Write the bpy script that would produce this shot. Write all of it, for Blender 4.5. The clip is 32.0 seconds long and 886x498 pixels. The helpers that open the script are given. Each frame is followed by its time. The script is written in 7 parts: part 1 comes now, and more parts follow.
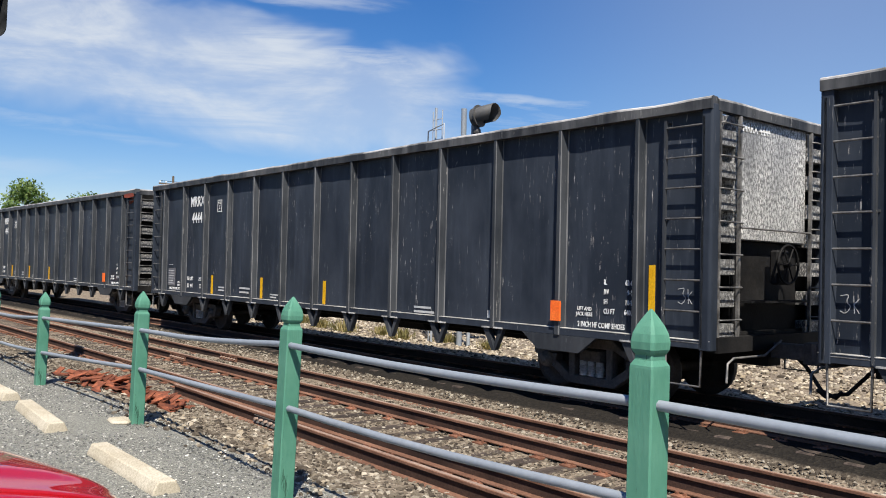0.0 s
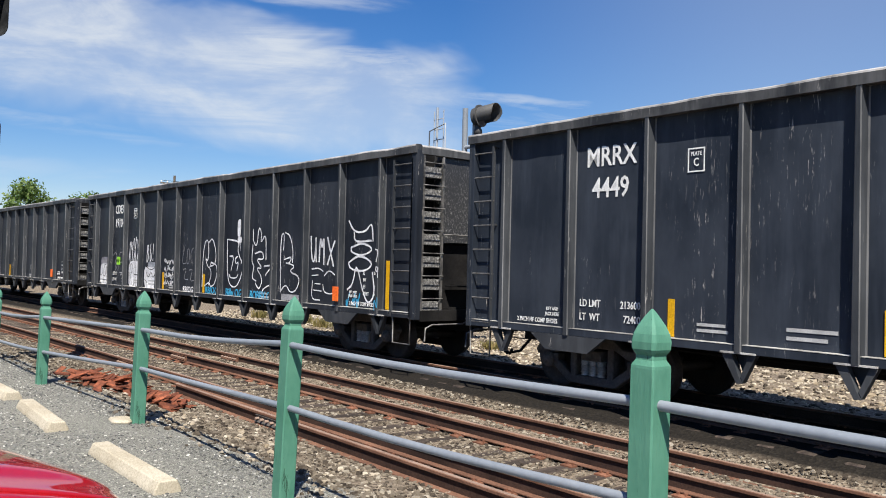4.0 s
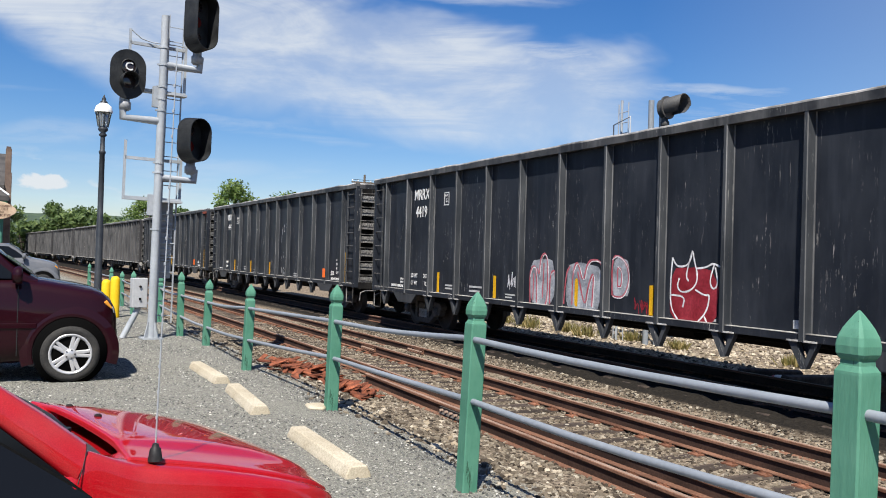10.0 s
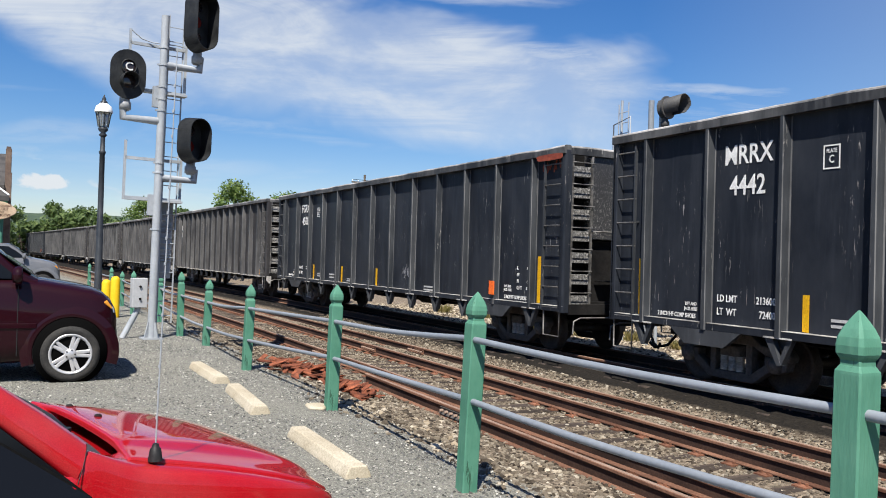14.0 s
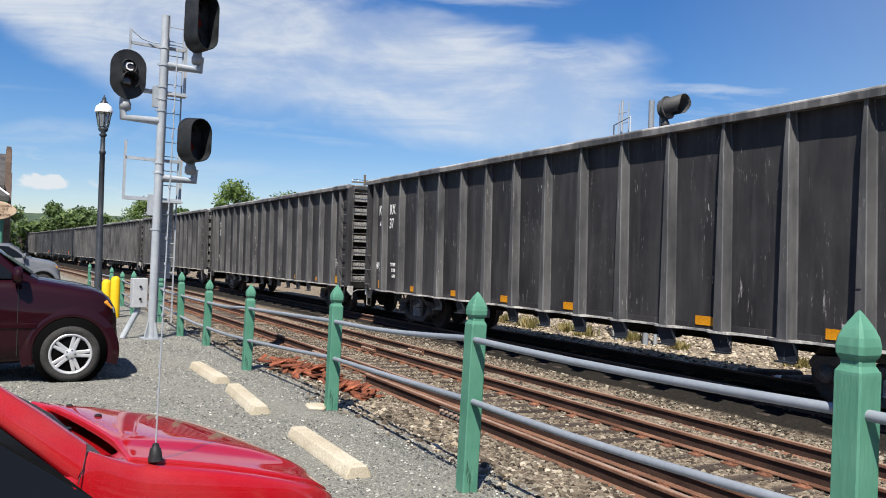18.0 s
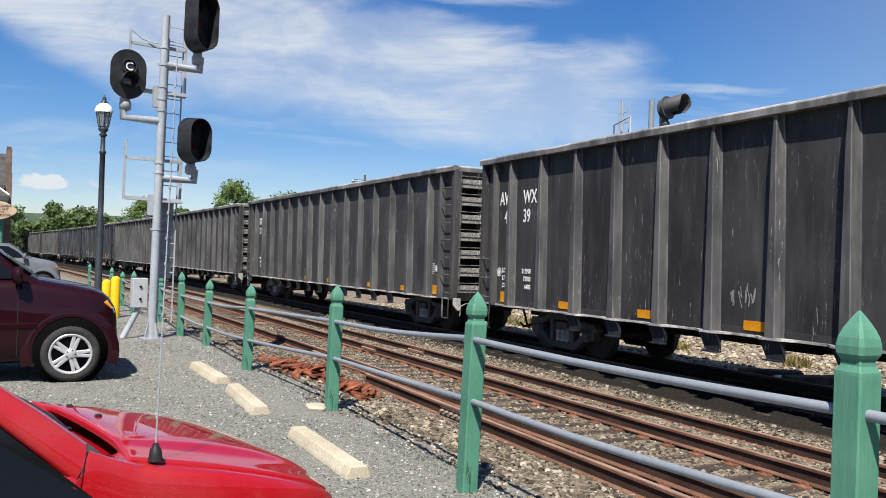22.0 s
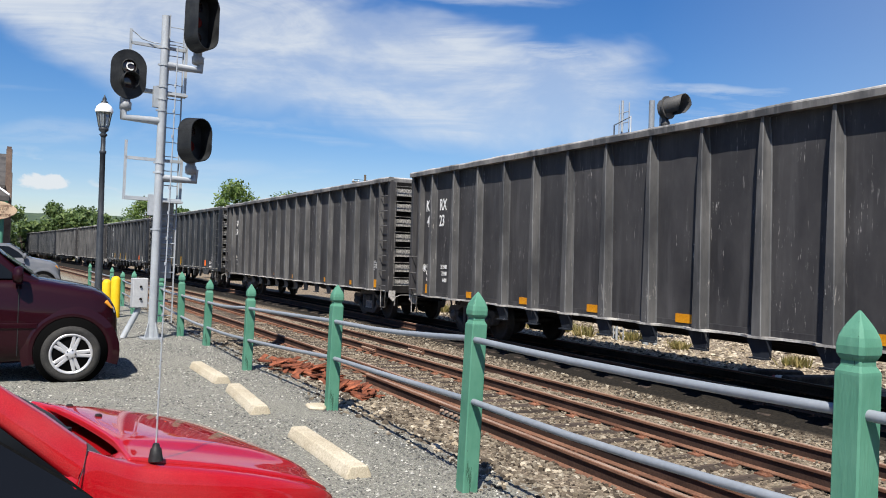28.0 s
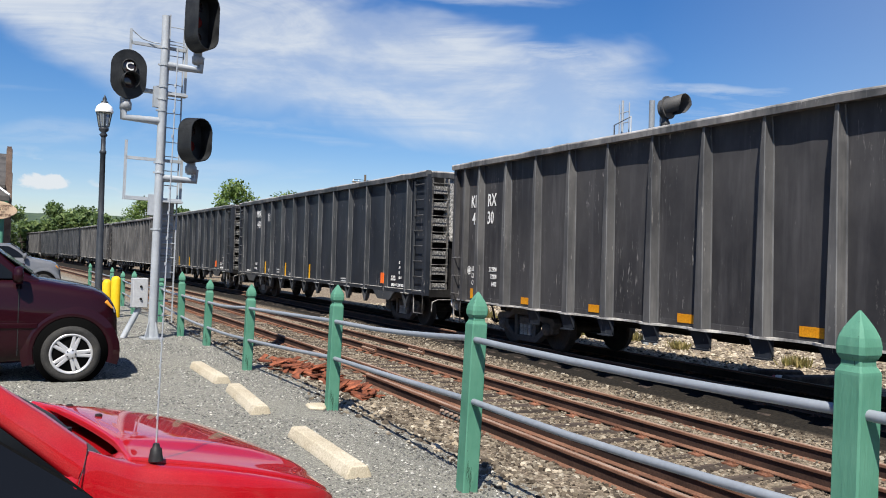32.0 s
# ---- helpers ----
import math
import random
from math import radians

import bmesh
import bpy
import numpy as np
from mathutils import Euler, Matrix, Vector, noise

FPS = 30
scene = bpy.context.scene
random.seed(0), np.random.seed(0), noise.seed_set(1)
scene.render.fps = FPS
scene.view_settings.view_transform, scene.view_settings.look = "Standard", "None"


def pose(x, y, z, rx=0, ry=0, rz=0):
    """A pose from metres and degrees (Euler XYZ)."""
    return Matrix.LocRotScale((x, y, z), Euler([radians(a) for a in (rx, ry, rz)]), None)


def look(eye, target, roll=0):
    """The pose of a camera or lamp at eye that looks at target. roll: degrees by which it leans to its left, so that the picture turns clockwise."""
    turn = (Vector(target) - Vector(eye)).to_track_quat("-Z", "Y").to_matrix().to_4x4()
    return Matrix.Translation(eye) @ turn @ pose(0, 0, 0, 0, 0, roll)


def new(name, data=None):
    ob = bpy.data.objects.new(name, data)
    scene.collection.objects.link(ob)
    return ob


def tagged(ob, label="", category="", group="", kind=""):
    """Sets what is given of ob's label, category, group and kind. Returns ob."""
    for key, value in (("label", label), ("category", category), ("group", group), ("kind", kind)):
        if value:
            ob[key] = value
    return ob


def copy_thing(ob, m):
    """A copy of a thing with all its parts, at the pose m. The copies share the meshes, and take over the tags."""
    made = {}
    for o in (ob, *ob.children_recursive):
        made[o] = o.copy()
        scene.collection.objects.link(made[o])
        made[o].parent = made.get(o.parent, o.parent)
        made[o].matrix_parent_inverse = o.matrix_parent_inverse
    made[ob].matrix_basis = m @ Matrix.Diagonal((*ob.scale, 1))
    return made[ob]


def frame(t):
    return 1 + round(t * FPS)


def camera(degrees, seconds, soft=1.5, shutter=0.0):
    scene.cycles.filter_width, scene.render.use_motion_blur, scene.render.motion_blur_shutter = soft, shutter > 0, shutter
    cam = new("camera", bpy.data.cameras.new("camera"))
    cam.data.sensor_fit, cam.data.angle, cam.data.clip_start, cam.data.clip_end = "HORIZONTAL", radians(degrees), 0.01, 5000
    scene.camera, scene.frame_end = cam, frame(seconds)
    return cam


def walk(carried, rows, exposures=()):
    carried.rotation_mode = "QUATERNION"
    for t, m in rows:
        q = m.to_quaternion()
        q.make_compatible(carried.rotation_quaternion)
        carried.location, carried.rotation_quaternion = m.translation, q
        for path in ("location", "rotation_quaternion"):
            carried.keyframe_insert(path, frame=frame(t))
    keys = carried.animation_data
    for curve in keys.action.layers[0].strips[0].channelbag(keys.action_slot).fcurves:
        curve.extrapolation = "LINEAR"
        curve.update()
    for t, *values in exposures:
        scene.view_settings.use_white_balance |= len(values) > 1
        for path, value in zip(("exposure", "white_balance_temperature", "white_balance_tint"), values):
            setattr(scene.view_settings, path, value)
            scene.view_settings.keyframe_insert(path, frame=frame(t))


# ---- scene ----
# X runs along the railway (the way the train goes), Y across it, Z up from the rail tops.
EYE = (0.0, 0.0, 1.884)
cam = camera(55.5, 32.0, soft=1.0, shutter=0.0)
TURNS = [
    # seconds, yaw, pitch, lean
    (0, 51.73, 1.24, 1.34),
    (2.5, 51.74, 1.25, 1.38),
    (4.5, 51.90, 1.19, 1.41),
    (5, 53.88, 0.98, 1.44),
    (5.5, 57.92, 0.54, 1.22),
    (6, 64.26, 0.16, 1.03),
    (6.5, 66.02, 0.12, 1.20),
    (7, 65.40, 0.27, 1.49),
    (7.5, 64.62, 0.49, 1.62),
    (8, 64.30, 0.59, 1.67),
    (8.5, 64.19, 0.62, 1.65),
    (9.5, 64.16, 0.63, 1.68),
    (32, 64.20, 0.63, 1.69),
]


def held(yaw, pitch, lean):
    return pose(*EYE, 0, 0, yaw) @ pose(0, 0, 0, 90 + pitch) @ pose(0, 0, 0, 0, 0, lean)


walk(cam, [(t, held(a, b, c)) for t, a, b, c in TURNS])

# ---- light ----
SUN_EL, SUN_AZ = 54.0, -34.0     # degrees: height, and turn from +X towards -Y
sun_way = Vector((math.cos(radians(SUN_EL)) * math.cos(radians(SUN_AZ)),
                  math.cos(radians(SUN_EL)) * math.sin(radians(SUN_AZ)), math.sin(radians(SUN_EL))))
sun = new("sun", bpy.data.lights.new("sun", "SUN"))
sun.data.energy, sun.data.angle, sun.data.color = 5.0, radians(0.53), (1.0, 0.945, 0.86)
sun.matrix_world = look((0, 0, 60), Vector((0, 0, 60)) - sun_way)

world = bpy.data.worlds.new("sky")
scene.world = world
world.use_nodes = True
wn, wl = world.node_tree.nodes, world.node_tree.links
wn.clear()


def wmath(op, a, b=None, clamp=False):
    n = wn.new("ShaderNodeMath")
    n.operation, n.use_clamp = op, clamp
    for i, s in enumerate((a, b)):
        if s is None:
            continue
        if isinstance(s, (int, float)):
            n.inputs[i].default_value = s
        else:
            wl.new(s, n.inputs[i])
    return n.outputs[0]


sky = wn.new("ShaderNodeTexSky")
sky.sky_type, sky.sun_disc = "NISHITA", False
sky.sun_elevation, sky.sun_rotation = radians(SUN_EL), radians(90.0 - SUN_AZ)
sky.air_density, sky.dust_density, sky.ozone_density = 1.0, 0.1, 3.0
way = wn.new("ShaderNodeTexCoord")
sep = wn.new("ShaderNodeSeparateXYZ")
wl.new(way.outputs["Generated"], sep.inputs[0])
# cirrus on a flat layer high above: direction divided by its height
up = wmath("MAXIMUM", sep.outputs[2], 0.03)
cx, cy = wmath("DIVIDE", sep.outputs[0], up), wmath("DIVIDE", sep.outputs[1], up)
flat = wn.new("ShaderNodeCombineXYZ")
wl.new(cx, flat.inputs[0]), wl.new(cy, flat.inputs[1])


def cloud_noise(turn, scale, offset, size, detail, rough, distort):
    mp = wn.new("ShaderNodeMapping")
    mp.inputs["Rotation"].default_value = (0, 0, radians(turn))
    mp.inputs["Scale"].default_value = scale
    mp.inputs["Location"].default_value = offset
    wl.new(flat.outputs[0], mp.inputs[0])
    tx = wn.new("ShaderNodeTexNoise")
    tx.inputs["Scale"].default_value, tx.inputs["Detail"].default_value = size, detail
    tx.inputs["Roughness"].default_value, tx.inputs["Distortion"].default_value = rough, distort
    wl.new(mp.outputs[0], tx.inputs["Vector"])
    return tx.outputs["Fac"]


def wramp(fac, lo, hi):
    r = wn.new("ShaderNodeMapRange")
    r.interpolation_type = "SMOOTHSTEP"
    r.inputs["From Min"].default_value, r.inputs["From Max"].default_value = lo, hi
    wl.new(fac, r.inputs["Value"])
    return r.outputs[0]


# angles across and up from the middle of the clouded quarter of the sky
across = wmath("ADD", wmath("MULTIPLY", sep.outputs[0], 0.435), wmath("MULTIPLY", sep.outputs[1], 0.90))
ahead = wmath("MAXIMUM", wmath("ADD", wmath("MULTIPLY", sep.outputs[0], -0.90), wmath("MULTIPLY", sep.outputs[1], 0.435)), 0.05)
u, v = wmath("DIVIDE", across, ahead), wmath("DIVIDE", sep.outputs[2], ahead)
plane = wn.new("ShaderNodeCombineXYZ")
wl.new(u, plane.inputs[0]), wl.new(v, plane.inputs[1])


def streak(turn, scale, offset, size, detail, rough, distort):
    mp = wn.new("ShaderNodeMapping")
    mp.inputs["Rotation"].default_value, mp.inputs["Scale"].default_value, mp.inputs["Location"].default_value = (0, 0, radians(turn)), scale, offset
    wl.new(plane.outputs[0], mp.inputs[0])
    tx = wn.new("ShaderNodeTexNoise")
    tx.inputs["Scale"].default_value, tx.inputs["Detail"].default_value = size, detail
    tx.inputs["Roughness"].default_value, tx.inputs["Distortion"].default_value = rough, distort
    wl.new(mp.outputs[0], tx.inputs["Vector"])
    return tx.outputs["Fac"]


warp = wmath("MULTIPLY", wmath("SUBTRACT", streak(8, (1, 2.2, 1), (3, 1, 0), 5.0, 4, 0.55, 0.4), 0.5), 0.13)
# the long cirrus bank, sinking to the right
mid = wmath("ADD", wmath("ADD", wmath("MULTIPLY", u, 0.145), v), warp)
low_edge = wmath("ADD", mid, wmath("MULTIPLY", wramp(wmath("MULTIPLY", u, -1.0), 0.30, 0.62), -0.05))
bank = wmath("MULTIPLY", wramp(low_edge, 0.105, 0.165), wmath("SUBTRACT", 1.0, wramp(mid, 0.255, 0.300)))
bank = wmath("MULTIPLY", bank, wmath("SUBTRACT", 1.0, wramp(wmath("ADD", u, wmath("MULTIPLY", warp, 1.6)), 0.16, 0.29)))
fibre = wramp(streak(14, (0.60, 3.4, 1), (0, 0.4, 0), 5.0, 9, 0.66, 0.8), 0.30, 0.66)
tuft = wramp(streak(20, (1.0, 2.0, 1), (4, 1.4, 0), 4.2, 6, 0.6, 0.5), 0.34, 0.60)
bank = wmath("MULTIPLY", bank, wmath("ADD", wmath("MULTIPLY", wmath("MULTIPLY", fibre, tuft), 0.52), 0.38), True)
wisp_grain = wramp(streak(7, (0.5, 4.5, 1), (2, 3, 0), 9.0, 8, 0.65, 0.5), 0.33, 0.62)


def wisp(u0, v0, wide, tall, slope, much):
    """One thin streak of high cloud."""
    a = wmath("DIVIDE", wmath("SUBTRACT", u, u0), wide)
    b = wmath("SUBTRACT", wmath("SUBTRACT", v, v0), wmath("MULTIPLY", wmath("SUBTRACT", u, u0), slope))
    b = wmath("DIVIDE", wmath("ADD", b, wmath("MULTIPLY", warp, 0.35)), tall)
    near = wmath("SUBTRACT", 1.0, wramp(wmath("ADD", wmath("MULTIPLY", a, a), wmath("MULTIPLY", b, b)), 0.0, 1.0))
    return wmath("MULTIPLY", wmath("MULTIPLY", near, wisp_grain), much)


thin = wisp(0.02, 0.315, 0.17, 0.014, -0.03, 0.45)
for w in ((0.31, 0.205, 0.13, 0.013, -0.03, 0.5), (0.13, 0.250, 0.13, 0.018, -0.12, 0.6), (-0.20, 0.143, 0.14, 0.012, -0.13, 0.28), (-0.47, 0.135, 0.10, 0.024, 0.05, 0.22), (0.33, 0.185, 0.10, 0.010, 0.1, 0.3), (-0.36, 0.10, 0.2, 0.014, 0.0, 0.22)):
    thin = wmath("MAXIMUM", thin, wisp(*w))
thin = wmath("MAXIMUM", thin, wmath("MULTIPLY", wramp(streak(6, (0.7, 5.0, 1), (7, 2, 0), 3.6, 7, 0.6, 0.6), 0.58, 0.80), 0.16))
heap = wmath("MULTIPLY", wramp(streak(0, (1.0, 2.4, 1), (5.2, 0.0, 0), 9.0, 5, 0.5, 0.2), 0.53, 0.62), wmath("MULTIPLY", wramp(v, 0.045, 0.075), wmath("SUBTRACT", 1.0, wramp(v, 0.10, 0.125))))
heap = wmath("MULTIPLY", heap, wmath("SUBTRACT", 1.0, wramp(u, -0.36, -0.26)))
# a small heap cloud low over the trees
hu, hv = wmath("DIVIDE", wmath("ADD", u, 0.478), 0.031), wmath("DIVIDE", wmath("SUBTRACT", v, 0.077), 0.0095)
puff = wmath("ADD", wmath("MULTIPLY", hu, hu), wmath("MULTIPLY", hv, hv))
puff = wmath("ADD", puff, wmath("MULTIPLY", wmath("SUBTRACT", streak(0, (1, 1.6, 1), (1, 0, 0), 45.0, 5, 0.6, 0.3), 0.5), 3.2))
heap = wmath("MAXIMUM", wmath("MULTIPLY", heap, 0.5), wmath("SUBTRACT", 1.0, wramp(puff, 0.55, 1.25)))
rest = wmath("MULTIPLY", wramp(cloud_noise(20, (0.35, 1.0, 1.0), (0.3, 0.2, 0.0), 0.42, 5.0, 0.55, 0.3), 0.56, 0.74), 0.25)
veil = wmath("MAXIMUM", wmath("MAXIMUM", bank, thin), wmath("MAXIMUM", wmath("MULTIPLY", heap, 1.0), rest))
veil = wmath("MULTIPLY", wmath("MULTIPLY", veil, wramp(sep.outputs[2], 0.0, 0.06)), 0.92, True)
veil = wmath("ADD", veil, 0.035, True)
# a thin even haze that thickens away from the bank
veil = wmath("MAXIMUM", veil, wmath("MULTIPLY", wramp(u, 0.05, 0.75), 0.22))
bg_sky, bg_cloud, mix = wn.new("ShaderNodeBackground"), wn.new("ShaderNodeBackground"), wn.new("ShaderNodeMixShader")
bg_sky.inputs["Strength"].default_value = 0.068
bg_cloud.inputs["Color"].default_value, bg_cloud.inputs["Strength"].default_value = (0.905, 0.955, 1.0, 1), 0.53
deep = wn.new("ShaderNodeHueSaturation")
deep.inputs["Hue"].default_value, deep.inputs["Saturation"].default_value = 0.512, 1.42
wl.new(sky.outputs[0], deep.inputs["Color"])
# the air near the horizon is a cleaner blue than the sky model's
low = wn.new("ShaderNodeMix")
low.data_type = "RGBA"
low.inputs[6].default_value, low.inputs[7].default_value = (0.95, 0.885, 1.01, 1), (0.90, 0.985, 1.01, 1)
wl.new(wramp(sep.outputs[2], 0.0, 0.22), low.inputs["Factor"])
tint = wn.new("ShaderNodeMix")
tint.data_type, tint.blend_type = "RGBA", "MULTIPLY"
tint.inputs["Factor"].default_value = 1.0
wl.new(deep.outputs[0], tint.inputs[6]), wl.new(low.outputs[2], tint.inputs[7])
wl.new(tint.outputs[2], bg_sky.inputs["Color"])
wl.new(veil, mix.inputs[0]), wl.new(bg_sky.outputs[0], mix.inputs[1]), wl.new(bg_cloud.outputs[0], mix.inputs[2])
wo = wn.new("ShaderNodeOutputWorld")
wl.new(mix.outputs[0], wo.inputs[0])
scene.view_settings.exposure = 0.7


# ---- materials ----
def graph(name):
    m = bpy.data.materials.new(name)
    m.use_nodes = True
    nt = m.node_tree
    b = nt.nodes["Principled BSDF"]
    return m, nt, b


def tex(nt, scale, detail=4.0, rough=0.6, stretch=(1, 1, 1), coord="Object", kind="ShaderNodeTexNoise"):
    tc, mp, tx = nt.nodes.new("ShaderNodeTexCoord"), nt.nodes.new("ShaderNodeMapping"), nt.nodes.new(kind)
    nt.links.new(tc.outputs[coord], mp.inputs[0])
    mp.inputs["Scale"].default_value = stretch
    nt.links.new(mp.outputs[0], tx.inputs["Vector"])
    tx.inputs["Scale"].default_value = scale
    if kind == "ShaderNodeTexNoise":
        tx.inputs["Detail"].default_value, tx.inputs["Roughness"].default_value = detail, rough
    return tx


def ramp(nt, fac, stops):
    r = nt.nodes.new("ShaderNodeValToRGB")
    els = r.color_ramp.elements
    while len(els) < len(stops):
        els.new(0.5)
    for e, (p, c) in zip(els, stops):
        e.position, e.color = p, (*c, 1) if len(c) == 3 else c
    nt.links.new(fac, r.inputs[0])
    return r.outputs[0]


def mixc(nt, fac, a, b, kind="MIX"):
    n = nt.nodes.new("ShaderNodeMix")
    n.data_type, n.blend_type = "RGBA", kind
    for sock, v in ((n.inputs["Factor"], fac), (n.inputs[6], a), (n.inputs[7], b)):
        if hasattr(v, "is_linked"):
            nt.links.new(v, sock)
        elif isinstance(v, (int, float)):
            sock.default_value = v
        else:
            sock.default_value = (*v, 1)
    return n.outputs[2]


def bump(nt, b, height, strength, distance=0.01):
    n = nt.nodes.new("ShaderNodeBump")
    n.inputs["Strength"].default_value, n.inputs["Distance"].default_value = strength, distance
    nt.links.new(height, n.inputs["Height"])
    nt.links.new(n.outputs[0], b.inputs["Normal"])


def surface(name, base, worn, rough=0.7, metal=0.0, big=0.6, small=30.0, relief=0.15, spread=(0.35, 0.65), stretch=(1, 1, 1), coord="Object", vary=0.0, spec=0.22, grain=(0.72, 1.22)):
    """A surface in two tones: broad stains and fine grain, with relief."""
    m, nt, b = graph(name)
    n1 = tex(nt, big, 5, 0.6, stretch, coord)
    n2 = tex(nt, small, 3, 0.6, (1, 1, 1), coord)
    f = ramp(nt, n1.outputs["Fac"], [(spread[0], (0, 0, 0)), (spread[1], (1, 1, 1))])
    c = mixc(nt, f, base, worn)
    g = ramp(nt, n2.outputs["Fac"], [(0.3, (grain[0],) * 3), (0.7, (grain[1],) * 3)])
    c = mixc(nt, 1.0, c, g, "MULTIPLY")
    if vary:
        oi = nt.nodes.new("ShaderNodeObjectInfo")
        v = ramp(nt, oi.outputs["Random"], [(0, (1 - vary,) * 3), (1, (1 + vary,) * 3)])
        c = mixc(nt, 1.0, c, v, "MULTIPLY")
    nt.links.new(c, b.inputs["Base Color"])
    r = ramp(nt, n1.outputs["Fac"], [(0.3, (max(rough - 0.1, 0.03),) * 3), (0.7, (min(rough + 0.12, 1),) * 3)])
    nt.links.new(r, b.inputs["Roughness"])
    b.inputs["Metallic"].default_value = metal
    b.inputs["Specular IOR Level"].default_value = spec
    bump(nt, b, n2.outputs["Fac"], relief, 0.01)
    return m


def plain(name, base, rough=0.5, metal=0.0, coat=0.0):
    m, nt, b = graph(name)
    b.inputs["Base Color"].default_value = (*base, 1)
    b.inputs["Roughness"].default_value, b.inputs["Metallic"].default_value = rough, metal
    b.inputs["Coat Weight"].default_value = coat
    b.inputs["Coat Roughness"].default_value = 0.03
    return m


M = {}
M["rust_rail"] = surface("rust_rail", (0.105, 0.050, 0.032), (0.215, 0.112, 0.072), 0.85, 0, 1.2, 40, 0.25)
M["rail_top"] = surface("rail_top", (0.23, 0.15, 0.11), (0.34, 0.245, 0.19), 0.7, 0.1, 2, 60, 0.1)
M["tie_wood"] = surface("tie_wood", (0.034, 0.027, 0.023), (0.095, 0.072, 0.058), 0.9, 0, 2.5, 25, 0.5, stretch=(3, 0.4, 1), vary=0.3)
M["galvanised"] = surface("galvanised", (0.30, 0.325, 0.35), (0.38, 0.405, 0.43), 0.5, 0.1, 1.4, 14, 0.015, grain=(0.93, 1.06))
M["pipe_grey"] = surface("pipe_grey", (0.20, 0.225, 0.255), (0.27, 0.295, 0.325), 0.5, 0.1, 0.8, 20, 0.01, (0.2, 0.8), grain=(0.9, 1.08))
M["black_steel"] = surface("black_steel", (0.007, 0.007, 0.0075), (0.019, 0.018, 0.0175), 0.65, 0, 2, 30, 0.12, spec=0.12)
M["concrete"] = surface("concrete", (0.40, 0.345, 0.25), (0.52, 0.465, 0.36), 0.85, 0, 2.5, 60, 0.25)
M["yellow"] = surface("yellow", (0.66, 0.41, 0.008), (0.72, 0.48, 0.022), 0.5, 0, 3, 30, 0.0, grain=(0.9, 1.08))


def car_paint(name, dark, faded, scuff=0.5, rough=0.42, fade_at=(0.35, 0.75)):
    """Old glossy black car paint: faded fields, run-off streaks, chalky scuffs and white chips."""
    m, nt, b = graph(name)
    oi = nt.nodes.new("ShaderNodeObjectInfo")
    tc = nt.nodes.new("ShaderNodeTexCoord")
    off = nt.nodes.new("ShaderNodeVectorMath")
    off.operation = "ADD"
    sc = nt.nodes.new("ShaderNodeVectorMath")
    sc.operation = "SCALE"
    sc.inputs[0].default_value = (37.0, 11.0, 23.0)
    nt.links.new(oi.outputs["Random"], sc.inputs["Scale"])
    nt.links.new(tc.outputs["Object"], off.inputs[0])
    nt.links.new(sc.outputs[0], off.inputs[1])

    def nz(scale, stretch, detail=4.0, rough_=0.6):
        mp, tx = nt.nodes.new("ShaderNodeMapping"), nt.nodes.new("ShaderNodeTexNoise")
        mp.inputs["Scale"].default_value = stretch
        nt.links.new(off.outputs[0], mp.inputs[0])
        nt.links.new(mp.outputs[0], tx.inputs["Vector"])
        tx.inputs["Scale"].default_value, tx.inputs["Detail"].default_value, tx.inputs["Roughness"].default_value = scale, detail, rough_
        return tx.outputs["Fac"]

    fields = nz(0.9, (1, 1, 0.55), 5, 0.65)
    runs = nz(3.2, (1.6, 1.6, 0.16), 4)
    c = mixc(nt, ramp(nt, fields, [(fade_at[0], (0, 0, 0)), (fade_at[1], (1, 1, 1))]), dark, faded)
    c = mixc(nt, ramp(nt, runs, [(0.5, (0, 0, 0)), (0.8, (0.35, 0.35, 0.35))]), c, tuple(v * 1.8 + 0.004 for v in faded))
    scr = nz(7.0, (3.2, 3.2, 0.42), 7, 0.75)
    place = nz(1.1, (1, 1, 0.6), 2)
    gate = mixc(nt, 1.0, ramp(nt, scr, [(0.605, (0, 0, 0)), (0.65, (1, 1, 1))]), ramp(nt, place, [(0.50, (0, 0, 0)), (0.66, (1, 1, 1))]), "MULTIPLY")
    gate = mixc(nt, 1.0, gate, (scuff,) * 3, "MULTIPLY")
    drip = mixc(nt, 1.0, ramp(nt, nz(16.0, (2.2, 2.2, 0.16), 5, 0.7), [(0.615, (0, 0, 0)), (0.66, (1, 1, 1))]), ramp(nt, nz(0.55, (1, 1, 0.8), 2), [(0.54, (0, 0, 0)), (0.66, (1, 1, 1))]), "MULTIPLY")
    c = mixc(nt, gate, c, (0.38, 0.36, 0.34))
    c = mixc(nt, mixc(nt, 1.0, drip, (scuff * 0.6,) * 3, "MULTIPLY"), c, (0.34, 0.33, 0.31))
    nt.links.new(c, b.inputs["Base Color"])
    nt.links.new(ramp(nt, fields, [(0.3, (rough - 0.07,) * 3), (0.7, (rough + 0.15,) * 3)]), b.inputs["Roughness"])
    b.inputs["Specular IOR Level"].default_value = 0.10
    grain = nz(60.0, (1, 1, 1), 2)
    bump(nt, b, grain, 0.05, 0.004)
    return m


